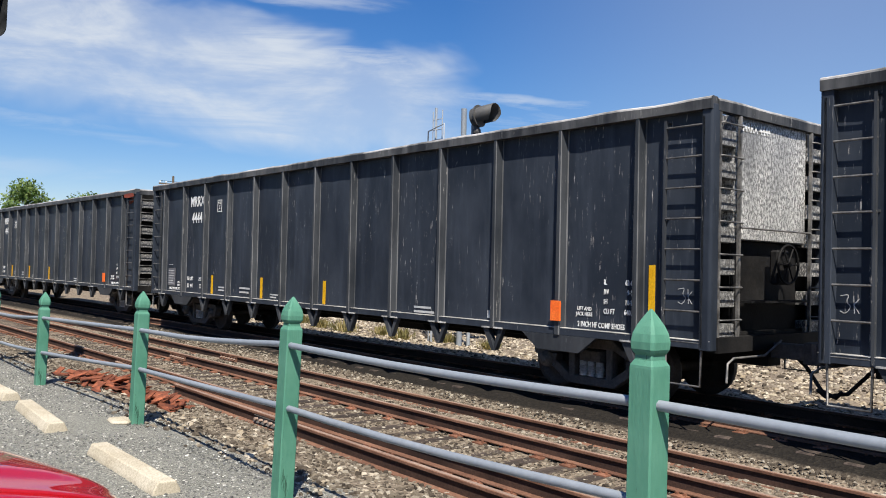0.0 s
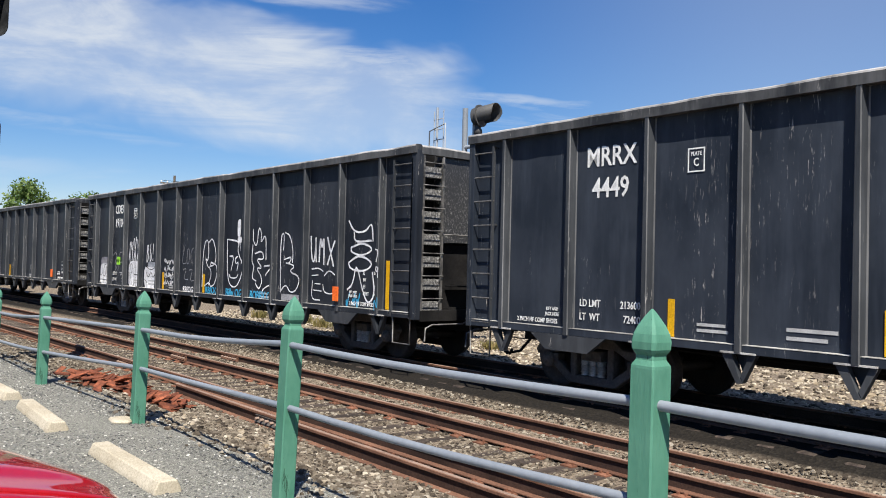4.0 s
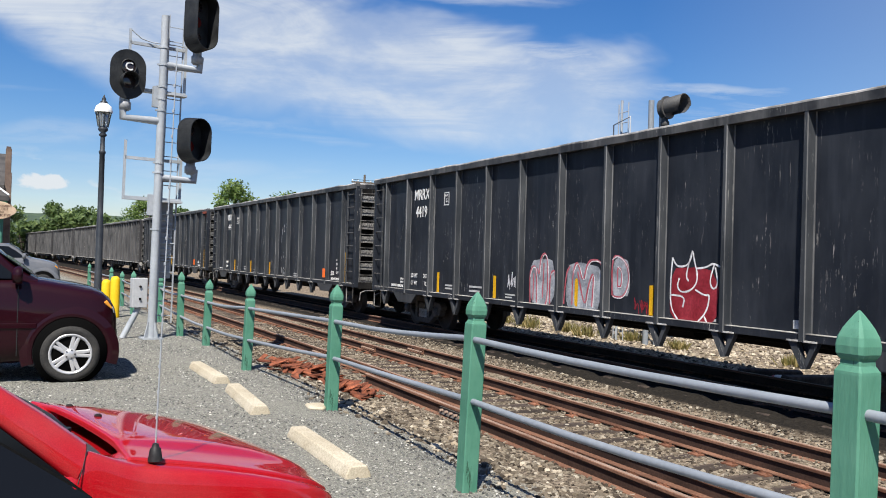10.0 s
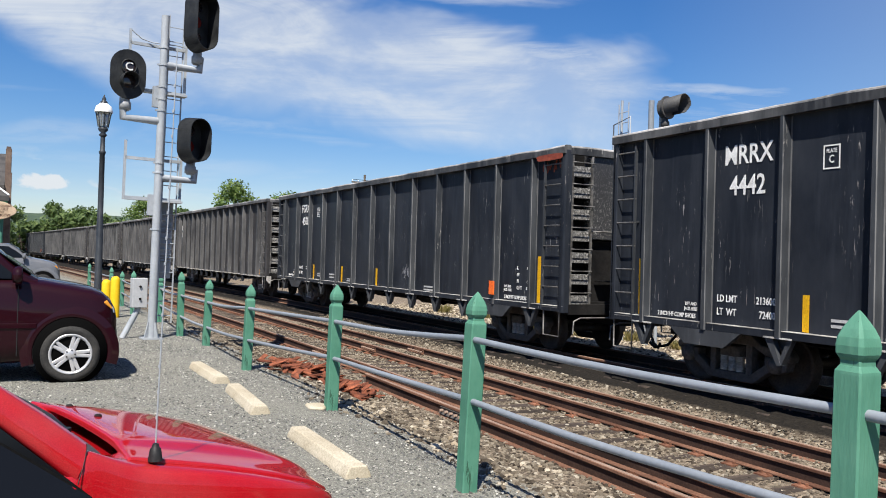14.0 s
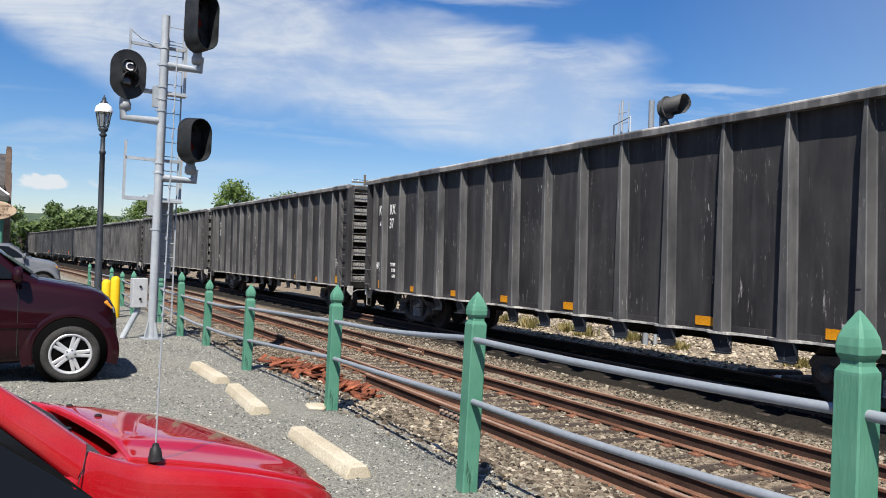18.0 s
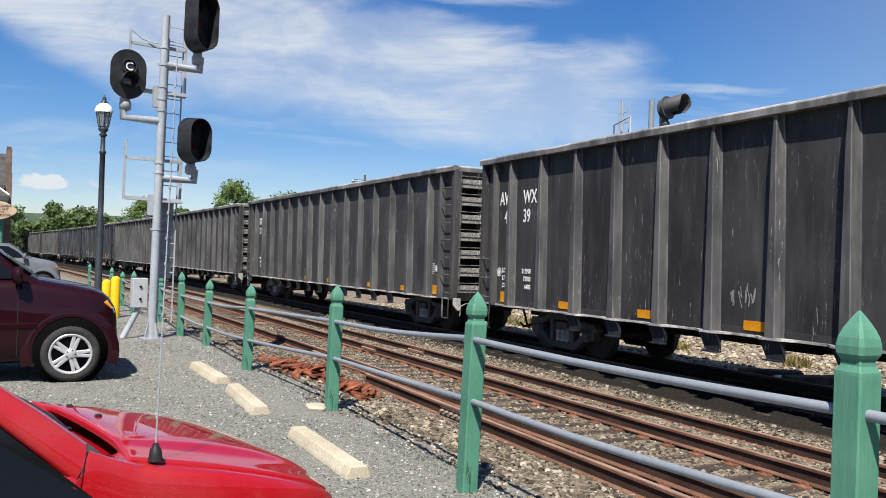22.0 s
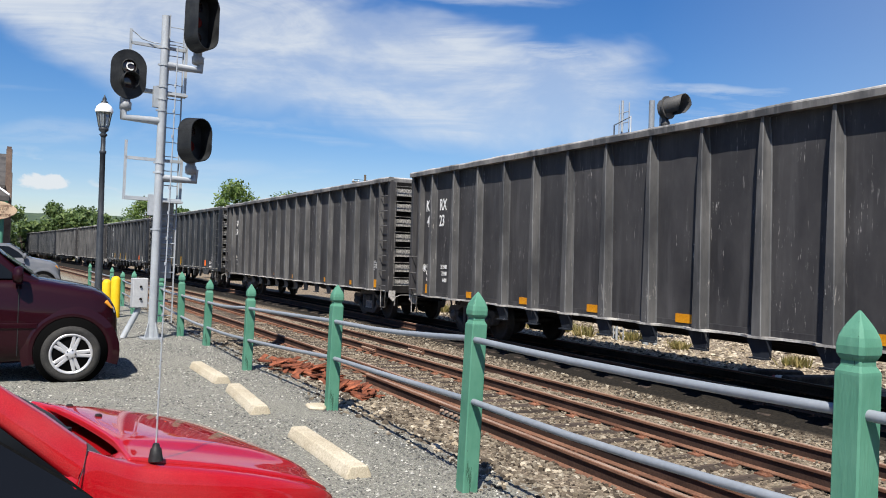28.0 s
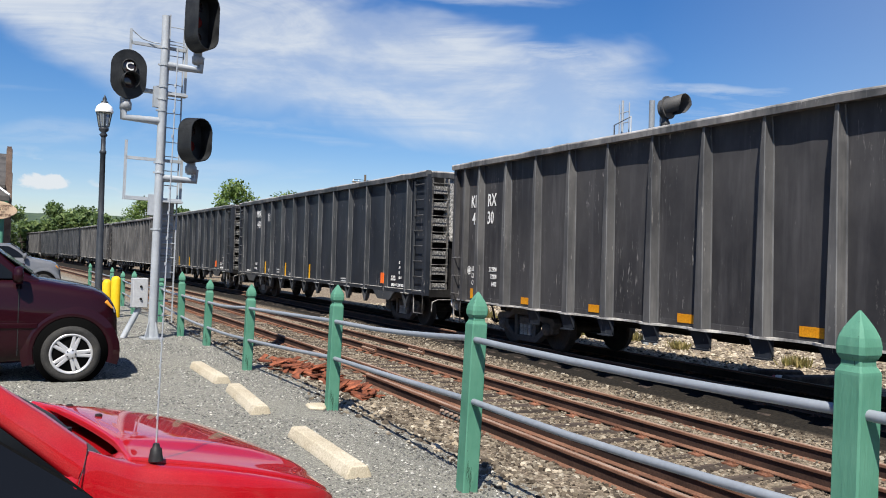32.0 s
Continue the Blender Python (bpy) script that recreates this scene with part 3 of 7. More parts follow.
    for i in range(rungs):
        shared("rung", me, ob or parent, 0, y, z0 + pitch * i)
    return ob


def end_ladder(parent, x, s, y0, y1, z0, rungs, pitch, slat_mat):
    """The stepped corner of a car's end: plates with dark openings, a rung before each."""
    e = 1 if x > 0 else -1
    bm = bmesh.new()
    box(bm, min(0, -e * 0.16), max(0, -e * 0.16), min(y0, y1), max(y0, y1), 0.0, pitch * 0.48)
    slat = done(bm, "step_plate", 0.004)
    slat.materials.append(slat_mat)
    bm = bmesh.new()
    pipe(bm, [(0, y0, 0), (e * 0.07, y0, 0), (e * 0.07, y1, 0), (0, y1, 0)], 0.013, 6)
    rung = done(bm, "rung")
    rung.materials.append(M["rung_steel"])
    for y in (y0, y1):
        bm = bmesh.new()
        box(bm, min(x + e * 0.03, x + e * 0.075), max(x + e * 0.03, x + e * 0.075), y - 0.018, y + 0.018, z0 - 0.08, z0 + pitch * rungs - 0.02)
        part("ladder_stile", bm, M["rung_steel"], parent)
    for i in range(rungs):
        shared("step_plate", slat, parent, x, 0, z0 + pitch * i)
        shared("rung", rung, parent, x + e * 0.04, 0, z0 + pitch * i + pitch * 0.62)


def side_frame_mesh():
    """A cast truck side frame with its windows, journal ends and spring seat."""
    bm = bmesh.new()
    y0, y1 = -0.09, 0.09
    slab(bm, [(-1.18, 0.60), (-1.10, 0.70), (-0.62, 0.72), (-0.42, 0.86), (0.42, 0.86), (0.62, 0.72), (1.10, 0.70), (1.18, 0.60), (1.15, 0.52), (0.70, 0.58), (0.45, 0.70), (-0.45, 0.70), (-0.70, 0.58), (-1.15, 0.52)], "y", y0, y1)
    slab(bm, [(-1.05, 0.53), (-0.88, 0.58), (-0.40, 0.26), (0.40, 0.26), (0.88, 0.58), (1.05, 0.53), (0.45, 0.13), (-0.45, 0.13)], "y", y0 + 0.01, y1 - 0.01)
    for s in (-1, 1):
        box(bm, s * 0.37 - 0.06, s * 0.37 + 0.06, y0 + 0.01, y1 - 0.01, 0.24, 0.72)
        slab(bm, [(s * 0.70, 0.36), (s * 0.78, 0.36), (s * 0.80, 0.56), (s * 0.68, 0.56)][::s], "y", y0, y1)
        slab(bm, [(s * 1.00, 0.36), (s * 1.08, 0.38), (s * 1.12, 0.58), (s * 0.98, 0.58)][::s], "y", y0, y1)
    me = done(bm, "side_frame", 0.014)
    me.materials.append(M["truck_steel"])
    return me


def bearing_mesh():
    bm = bmesh.new()
    lathe(bm, [(0.02, -0.17), (0.07, -0.17), (0.075, -0.14), (0.12, -0.13), (0.13, -0.10), (0.13, 0.1), (0.1, 0.12)], n=14, axis="y")
    me = done(bm, "bearing")
    me.materials.append(M["truck_steel"])
    return me


def wheel_mesh():
    bm = bmesh.new()
    lathe(bm, [(0.09, -0.10), (0.13, -0.09), (0.16, -0.055), (0.34, -0.03), (0.385, -0.06), (0.455, -0.065), (0.457, -0.06), (0.462, 0.045), (0.485, 0.06), (0.485, 0.08), (0.39, 0.08), (0.34, 0.03), (0.16, 0.03), (0.1, 0.06)], n=28, axis="y")
    me = done(bm, "wheel")
    me.materials.append(M["wheel_steel"])
    return me


def coil_mesh():
    bm = bmesh.new()
    prof = []
    for i in range(12):
        prof += [(0.062, i * 0.033), (0.078, i * 0.033 + 0.011), (0.062, i * 0.033 + 0.022)]
    lathe(bm, [(0.03, 0)] + prof + [(0.03, 0.39)], n=10)
    me = done(bm, "spring")
    me.materials.append(M["spring_steel"])
    return me


TRUCK = {}


def build_truck(car, x):
    if not TRUCK:
        TRUCK.update(frame=side_frame_mesh(), bearing=bearing_mesh(), wheel=wheel_mesh(), coil=coil_mesh())
        bm = bmesh.new()
        rod(bm, (0, -0.98, 0), (0, 0.98, 0), 0.08, 10)
        TRUCK["axle"] = done(bm, "axle")
        TRUCK["axle"].materials.append(M["wheel_steel"])
        bm = bmesh.new()
        slab(bm, [(-1.1, 0.50), (-0.6, 0.42), (0.6, 0.42), (1.1, 0.50), (1.1, 0.66), (0.3, 0.78), (-0.3, 0.78), (-1.1, 0.66)], "x", -0.2, 0.2)
        TRUCK["bolster"] = done(bm, "bolster", 0.015)
        TRUCK["bolster"].materials.append(M["truck_steel"])
    t = new("truck", TRUCK["bolster"])
    t.parent = car
    t.matrix_basis = pose(x, 0, 0)
    for s in (-1, 1):
        shared("side_frame", TRUCK["frame"], t, 0, s * 1.0, 0)
        for dx in (-0.16, 0, 0.16):
            shared("spring", TRUCK["coil"], t, dx, s * 1.02, 0.27, scale=(1, 1, 0.6))
        for dx in (-0.89, 0.89):
            shared("bearing", TRUCK["bearing"], t, dx, s * 1.0, 0.457, 0, 0, 0 if s < 0 else 180)
            shared("wheel", TRUCK["wheel"], t, dx, s * 0.755, 0.457, 0, 0, 0 if s < 0 else 180)
    for dx in (-0.89, 0.89):
        shared("axle", TRUCK["axle"], t, dx, 0, 0.457)
    return t


def brake_wheel(car, x, y, z):
    bm = bmesh.new()
    n = 20
    pipe(bm, [(0, 0.27 * math.cos(2 * math.pi * i / n), 0.27 * math.sin(2 * math.pi * i / n)) for i in range(n + 1)], 0.017, 6)
    for i in range(6):
        a = 2 * math.pi * i / 6
        rod(bm, (0, 0, 0), (0, 0.27 * math.cos(a), 0.27 * math.sin(a)), 0.011, 5)
    rod(bm, (-0.22, 0, 0), (0.03, 0, 0), 0.035, 8)
    w = part("brake_wheel", bm, M["black_steel"], car)
    w.matrix_basis = pose(x, y, z)
    bm = bmesh.new()
    box(bm, -0.20, -0.06, -0.16, 0.16, -0.28, 0.20)
    part("brake_box", bm, M["black_steel"], car, bevel=0.03).matrix_basis = pose(x, y, z)


def coupler(car, e):
    bm = bmesh.new()
    x = H_L * e
    box(bm, min(x - 0.4 * e, x + 0.55 * e), max(x - 0.4 * e, x + 0.55 * e), -0.09, 0.09, 0.74, 0.95)
    slab(bm, [(x + 0.5 * e, -0.17), (x + 0.82 * e, -0.2), (x + 0.9 * e, -0.06), (x + 0.72 * e, 0.02), (x + 0.84 * e, 0.2), (x + 0.5 * e, 0.15)], "z", 0.70, 0.99)
    part("coupler", bm, M["truck_steel"], car, bevel=0.012)
    bm = bmesh.new()
    pipe(bm, [(x + 0.1 * e, 0.34, 0.78), (x + 0.3 * e, 0.32, 0.62), (x + 0.55 * e, 0.25, 0.33), (x + 0.8 * e, 0.14, 0.27), (x + 0.9 * e, 0.1, 0.36)], 0.028, 7)
    part("air_hose", bm, M["rubber"], car)
    # uncoupling lever with its bent handle at the near corner
    bm = bmesh.new()
    pipe(bm, [(x + 0.10 * e, 0.0, 0.98), (x + 0.14 * e, -0.5, 0.80), (x + 0.14 * e, -1.25, 0.80), (x + 0.16 * e, -1.42, 0.74), (x + 0.16 * e, -1.44, 0.50)], 0.016, 6)
    part("uncoupling_lever", bm, M["rung_steel"], car)


def sill_step(car, x0, x1, y, z0, z1):
    bm = bmesh.new()
    pipe(bm, [(x0, y, z0), (x0 + 0.01, y, z1), (x1 - 0.01, y, z1), (x1, y, z0)], 0.017, 6)
    part("sill_step", bm, M["rung_steel"], car)


def under_gear(car):
    bm = bmesh.new()
    box(bm, -H_L, H_L, -0.17, 0.17, 0.62, 1.02)
    part("centre_sill", bm, M["black_steel"], car)
    bm = bmesh.new()
    rod(bm, (1.5, -0.55, 0.80), (2.7, -0.55, 0.80), 0.19, 14)
    part("air_tank", bm, M["black_steel"], car)
    bm = bmesh.new()
    rod(bm, (-1.9, -0.5, 0.78), (-1.3, -0.5, 0.78), 0.15, 12)
    rod(bm, (-1.3, -0.5, 0.78), (1.5, -0.42, 0.78), 0.02, 6)
    part("brake_cylinder", bm, M["black_steel"], car)
    bm = bmesh.new()
    pipe(bm, [(-8.4, -0.75, 0.86), (-6, -0.78, 0.78), (6, -0.78, 0.78), (8.4, -0.75, 0.86)], 0.022, 6)
    part("train_line", bm, M["black_steel"], car)


def car_body(car, paint, seed, end_mat, centre, sill_out=1.59):
    for s in (-1, 1):
        bm = wavy_sheet(seed + s, -H_L + 0.02, H_L - 0.02, SILL_Z + 0.02, TOP_Z - 0.10, s * (SHEET_Y + 0.006), -0.02 * s, 0.008)
        part("side_sheet", bm, paint, car)
        x = s * (H_L - 0.34)
        bm = bmesh.new()
        box(bm, x - 0.02, x + 0.02, -1.47, 1.47, SILL_Z, TOP_Z - 0.1)
        part("end_sheet", bm, M["black_steel"], car)
        bm = bmesh.new()
        x = s * (H_L - 0.06)
        slab(bm, [(-centre, 2.34), (centre, 2.34), (centre, TOP_Z - 0.12), (-centre, TOP_Z - 0.12)], "x", min(x, x - s * 0.27), max(x, x - s * 0.27))
        part("end_panel", bm, end_mat, car, bevel=0.015)
        # lower end panel in plain black: the next car's shade as colour
        bm = bmesh.new()
        slab(bm, [(-centre + 0.06, 1.06), (centre - 0.06, 1.06), (centre - 0.06, 2.335), (-centre + 0.06, 2.335)], "x", min(x - s * 0.1, x - s * 0.27), max(x - s * 0.1, x - s * 0.27))
        part("lower_panel", bm, M["black_steel"], car, bevel=0.015)
        bm = bmesh.new()
        pipe(bm, [(x, -centre - 0.05, 2.5), (x + s * 0.10, -centre + 0.02, 2.5), (x + s * 0.10, centre - 0.02, 2.5), (x, centre + 0.05, 2.5)], 0.014, 6)
        part("end_handrail", bm, M["rung_steel"], car)
        bm = bmesh.new()
        box(bm, x - 0.10, x + 0.10, -1.45, 1.45, 0.86, 1.06)
        part("end_sill", bm, M["black_steel"], car)
        bm = bmesh.new()
        box(bm, x - 0.05, x + 0.14, -0.75, 0.75, 1.50, 1.53)
        part("brake_step", bm, M["black_steel"], car)
        for c in (-1, 1):
            bm = bmesh.new()
            y = c * 1.47
            slab(bm, [(s * (H_L - 0.15), y - 0.05 * c), (s * (H_L + 0.01), y - 0.05 * c), (s * (H_L + 0.01), y + 0.10 * c), (s * (H_L - 0.02), y + 0.13 * c), (s * (H_L - 0.15), y + 0.13 * c)], "z", SILL_Z - 0.02, TOP_Z - 0.08)
            part("corner_post", bm, paint, car, bevel=0.008)
        bm = bmesh.new()
        box(bm, -H_L, H_L, min(s * 1.47, s * sill_out), max(s * 1.47, s * sill_out), SILL_Z - 0.005, SILL_Z + 0.10)
        part("side_sill", bm, paint, car, bevel=0.006)
        if sill_out > 1.55:
            bm = bmesh.new()
            box(bm, -H_L, H_L, min(s * 1.48, s * (sill_out + 0.004)), max(s * 1.48, s * (sill_out + 0.004)), SILL_Z + 0.101, SILL_Z + 0.109)
            part("sill_edge", bm, M["worn_edge"], car, "sill edge worn to bare pale steel")
    bm = bmesh.new()
    box(bm, -H_L + 0.1, H_L - 0.1, -1.46, 1.46, SILL_Z + 0.12, SILL_Z + 0.2)
    part("floor", bm, M["black_steel"], car)
    under_gear(car)


def chord_part(car, p, q, w, h, mat, seed):
    """A top chord, dented along its upper edge."""
    p, q = Vector(p), Vector(q)
    d = (q - p).normalized()
    side = Vector((-d.y, d.x, 0))
    n = max(2, int((q - p).length / 0.3))
    bm = bmesh.new()
    rings = []
    for i in range(n + 1):
        c = p.lerp(q, i / n)
        k = 0.014 * noise.noise((i * 0.9 + seed, seed, 0))
        k2 = 0.02 * noise.noise((i * 0.35, seed * 2, 1))
        rings.append([bm.verts.new(c + side * a + Vector((0, 0, b))) for a, b in ((-w / 2 + k, 0), (w / 2, 0), (w / 2, h + k2), (w * 0.3, h + 0.012 + k2), (-w * 0.3, h + 0.012 + k2), (-w / 2 + k, h - 0.006 + k2), (-w / 2 + k - 0.003, h - 0.026 + k2 + 0.5 * k))])
    for a, b in zip(rings, rings[1:]):
        for i in range(7):
            # upper near edge takes the pale lip with its painted highlight
            bm.faces.new((a[i], a[(i + 1) % 7], b[(i + 1) % 7], b[i])).material_index = 1 if i in (4, 5) else 0
    bm.faces.new(rings[0][::-1]), bm.faces.new(rings[-1])
    ob = part("top_chord", bm, mat, car)
    ob.data.materials.append(M["chord_lip_glint"])
    return ob


def chords(car, mat, y, h, seed):
    for s in (-1, 1):
        chord_part(car, (-H_L, s * y, TOP_Z - h), (H_L, s * y, TOP_Z - h), 0.15, h, mat, seed + s)
        chord_part(car, (s * (H_L - 0.05), -y + 0.076, TOP_Z - h - 0.01), (s * (H_L - 0.05), y - 0.076, TOP_Z - h - 0.01), 0.13, h, mat, seed + 5 + s)


RIB_A = [0.9 + 1.44 * i for i in range(13)]
RIB_K = [1.3 + 1.19 * i for i in range(15)]


def patch(name, car, mat, x, z, w, h, y=-SHEET_Y - 0.012, label="", depth=0.012):
    """A thin painted or fixed plate on the near side, x from the rear end."""
    bm = bmesh.new()
    box(bm, -w / 2, w / 2, 0, depth, -h / 2, h / 2)
    ob = part(name, bm, mat, car, label)
    ob.matrix_basis = pose(x - H_L, y - depth + 0.002, z)
    return ob


def gondola_straight():
    car = holder("gondola_car", "black high-sided steel gondola car with straight ribs", "freight car", "cars of the train")
    car_body(car, M["car_black"], 3.0, M["end_flecked"], 0.92)
    chords(car, M["chord_black"], 1.55, 0.15, 1.0)
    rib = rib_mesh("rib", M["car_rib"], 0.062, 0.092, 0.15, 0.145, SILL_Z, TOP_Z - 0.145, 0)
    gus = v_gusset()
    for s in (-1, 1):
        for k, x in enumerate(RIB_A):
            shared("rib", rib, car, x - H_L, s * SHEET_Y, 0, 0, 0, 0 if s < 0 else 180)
            if k not in (1, 11):
                shared("gusset", gus, car, x - H_L, s * (SHEET_Y + 0.02), SILL_Z - 0.005, 0, 0, 0 if s < 0 else 180)
        for x in (RIB_A[1], RIB_A[11]):
            bm = bmesh.new()
            slab(bm, [(-0.75, 0.0), (0.75, 0.0), (0.42, -0.24), (-0.42, -0.24)], "y", -0.07, 0.0)
            part("bolster_web", bm, M["car_rib"], car).matrix_basis = pose(x - H_L, s * (SHEET_Y + 0.05), SILL_Z - 0.004, 0, 0, 0 if s < 0 else 180)
        for x0, x1 in ((0.06, 0.62), (CAR_LONG - 0.72, CAR_LONG - 0.12)):
            ladder_part(car, M["car_rib"], x0 - H_L, x1 - H_L, s * (SHEET_Y + 0.005), 0.98, 8, 0.405, 0.12)
            sill_step(car, x0 + 0.03 - H_L, x1 - 0.02 - H_L, s * 1.55, 0.96, 0.42)
    for e in (-1, 1):
        for s in (-1, 1):
            end_ladder(car, e * (H_L - 0.05), s, s * 1.42, s * 0.95, 1.02, 7, 0.425, M["step_flecked"])
        coupler(car, e)
        build_truck(car, e * (H_L - 2.4))
    brake_wheel(car, H_L + 0.16, 0.05, 2.03)
    return car


def gondola_tapered():
    car = holder("gondola_car", "faded grey-black steel gondola car with wide tapered ribs", "freight car", "cars of the train")
    car_body(car, M["car_grey"], 9.0, M["end_flecked_old"], 0.78, 1.485)
    chords(car, M["chord"], 1.58, 0.12, 7.0)
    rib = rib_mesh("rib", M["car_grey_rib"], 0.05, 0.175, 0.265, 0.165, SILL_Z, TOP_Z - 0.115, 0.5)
    gus = box_gusset()
    for s in (-1, 1):
        for k, x in enumerate(RIB_K):
            shared("rib", rib, car, x - H_L, s * SHEET_Y, 0, 0, 0, 0 if s < 0 else 180)
            if 1 < k < 13:
                shared("gusset", gus, car, x - H_L, s * (SHEET_Y + 0.06), SILL_Z - 0.03, 0, 0, 0 if s < 0 else 180)
        for x in (0.6, CAR_LONG - 0.72):
            bm = bmesh.new()
            box(bm, x - H_L - 0.035, x - H_L + 0.035, min(s * SHEET_Y, s * 1.62), max(s * SHEET_Y, s * 1.62), SILL_Z, TOP_Z - 0.115)
            part("ladder_post", bm, M["car_grey_rib"], car)
        bm = bmesh.new()
        n = 150
        for i in range(n):
            xa, xb = -H_L + CAR_LONG * i / n, -H_L + CAR_LONG * (i + 1) / n
            da = [min(1.0, max(0.0, 2.2 - min(abs((x + H_L) - r) for r in RIB_K) * 6.5)) for x in (xa, xb)]
            ya, yb = [s * (SHEET_Y + 0.04 + 0.13 * d) for d in da]
            va = [bm.verts.new(p) for p in ((xa, s * SHEET_Y, SILL_Z - 0.03), (xa, ya, SILL_Z - 0.03), (xb, yb, SILL_Z - 0.03), (xb, s * SHEET_Y, SILL_Z - 0.03), (xa, s * SHEET_Y, SILL_Z + 0.004), (xa, ya, SILL_Z + 0.004), (xb, yb, SILL_Z + 0.004), (xb, s * SHEET_Y, SILL_Z + 0.004))]
            for f in ((0, 1, 2, 3), (4, 5, 6, 7), (1, 2, 6, 5)):
                bm.faces.new([va[j] for j in f])
        bmesh.ops.remove_doubles(bm, verts=bm.verts[:], dist=0.0005)
        part("sill_ledge", bm, M["worn_edge"], car, "ledge worn pale along its edge")
        for x0, x1, nr, z0 in ((0.05, 0.52, 3, 1.35), (CAR_LONG - 0.62, CAR_LONG - 0.16, 7, 1.35)):
            ladder_part(car, M["car_grey"], x0 - H_L, x1 - H_L, s * (SHEET_Y + 0.005), z0 - 0.3, nr, 0.43, 0.135, x1 < 2)
            sill_step(car, x0 + 0.05 - H_L, x1 - 0.08 - H_L, s * 1.55, 0.93, 0.42)
    for e in (-1, 1):
        for s in (-1, 1):
            end_ladder(car, e * (H_L - 0.05), s, s * 1.42, s * 0.79, 1.02, 7, 0.435, M["step_sunlit"])
        coupler(car, e)
        build_truck(car, e * (H_L - 2.6))
        bm = bmesh.new()
        slab(bm, [(-1.56, 0.92), (-1.36, 0.92), (-1.36, 0.62), (-1.44, 0.62), (-1.56, 0.74)], "x", e * (H_L + 0.02) - 0.03, e * (H_L + 0.02) + 0.03)
        part("lever_bracket", bm, M["worn_edge"], car, bevel=0.01)
    brake_wheel(car, H_L + 0.16, 0.05, 1.98)
    patch("reflector", car, M["reflect_orange"], RIB_K[0] - 0.34, SILL_Z + 0.17, 0.28, 0.23, label="pair of orange-yellow reflective strips")
    for k in (2, 4, 6, 8, 11, 13):
        patch("reflector", car, M["reflect_orange"], RIB_K[k] - 0.40, SILL_Z + 0.13, 0.40, 0.14, label="orange-yellow reflective strip")
    patch("reflector", car, M["reflect_orange"], CAR_LONG - 1.08, SILL_Z + 0.17, 0.30, 0.23, label="pair of orange-yellow reflective strips")
    patch("notice", car, M["dull_white"], RIB_K[13] - 0.28, SILL_Z + 0.245, 0.16, 0.06)
    patch("latch_plate", car, M["car_grey_rib"], RIB_K[13] - 0.02, 1.72, 0.07, 0.12, -SHEET_Y - 0.16, "", 0.02)
    return car


# ---- lettering ----
LETTERS = {}


def letter_mesh(text, size, mat, align="CENTER"):
    key = (text, size, mat.name, align)
    if key not in LETTERS:
        cu = bpy.data.curves.new("lettering", "FONT")
        cu.body, cu.size, cu.align_x, cu.align_y, cu.extrude, cu.offset = text, size, align, "CENTER", 0.002, size * 0.013
        cu.resolution_u = 2
        ob = bpy.data.objects.new("lettering", cu)
        me = bpy.data.meshes.new_from_object(ob)
        bpy.data.objects.remove(ob)
        bpy.data.curves.remove(cu)
        me.name = "lettering"
        me.materials.clear()
        me.materials.append(mat)
        LETTERS[key] = me
    return LETTERS[key]


def letter(car, text, size, x, z, mat=None, align="CENTER", narrow=0.8, y=-SHEET_Y - 0.016):
    ob = shared("lettering", letter_mesh(text, size, mat or M["white_paint"], align), car, x - H_L, y, z, 90, 0, 0)
    ob.scale = (narrow, 1, 1)
    return ob


def bars(car, x, z, widths, h=0.04, pitch=0.075, mat=None, y=-SHEET_Y - 0.014):
    """Small writing that cannot be read: one bar a line."""
    for i, w in enumerate(widths):
        bm = bmesh.new()
        box(bm, 0, w, 0, 0.004, -h / 2, h / 2)
        ob = part("lettering", bm, mat or M["dull_white"], car)
        ob.matrix_basis = pose(x - H_L, y, z - i * pitch)


def strokes(car, lines, x, z, w, h, mat, thick=0.03, y=-SHEET_Y - 0.014):
    """Sprayed lines: lists of points in a 1 x 1 field, smoothed, as flat ribbons on the sheet."""
    bm = bmesh.new()
    for pts in lines:
        p = [Vector((a * w, b * h)) for a, b in pts]
        for _ in range(2):
            if len(p) > 2:
                q = [p[0]]
                for a, b in zip(p, p[1:]):
                    q += [a.lerp(b, 0.25), a.lerp(b, 0.75)]
                p = q + [p[-1]]
        prev = None
        for i in range(len(p)):
            d = (p[min(i + 1, len(p) - 1)] - p[max(i - 1, 0)])
            if d.length < 1e-6:
                continue
            d.normalize()
            k = thick * (0.8 + 0.3 * noise.noise((i * 0.7, x * 3, z)))
            nrm = Vector((-d.y, d.x)) * k / 2
            cur = [bm.verts.new((c.x, 0, c.y)) for c in (p[i] - nrm, p[i] + nrm)]
            if prev:
                bm.faces.new((prev[0], cur[0], cur[1], prev[1]))
            prev = cur
    for f in bm.faces:
        f.normal_update()
        if f.normal.y > 0:
            f.normal_flip()
    me = bpy.data.meshes.new("graffiti")
    bm.to_mesh(me)
    bm.free()
    me.materials.append(mat)
    ob = new("graffiti", me)
    ob.parent = car
    ob.matrix_basis = pose(x - H_L, y, z)
    return tagged(ob, "sprayed graffiti lines")


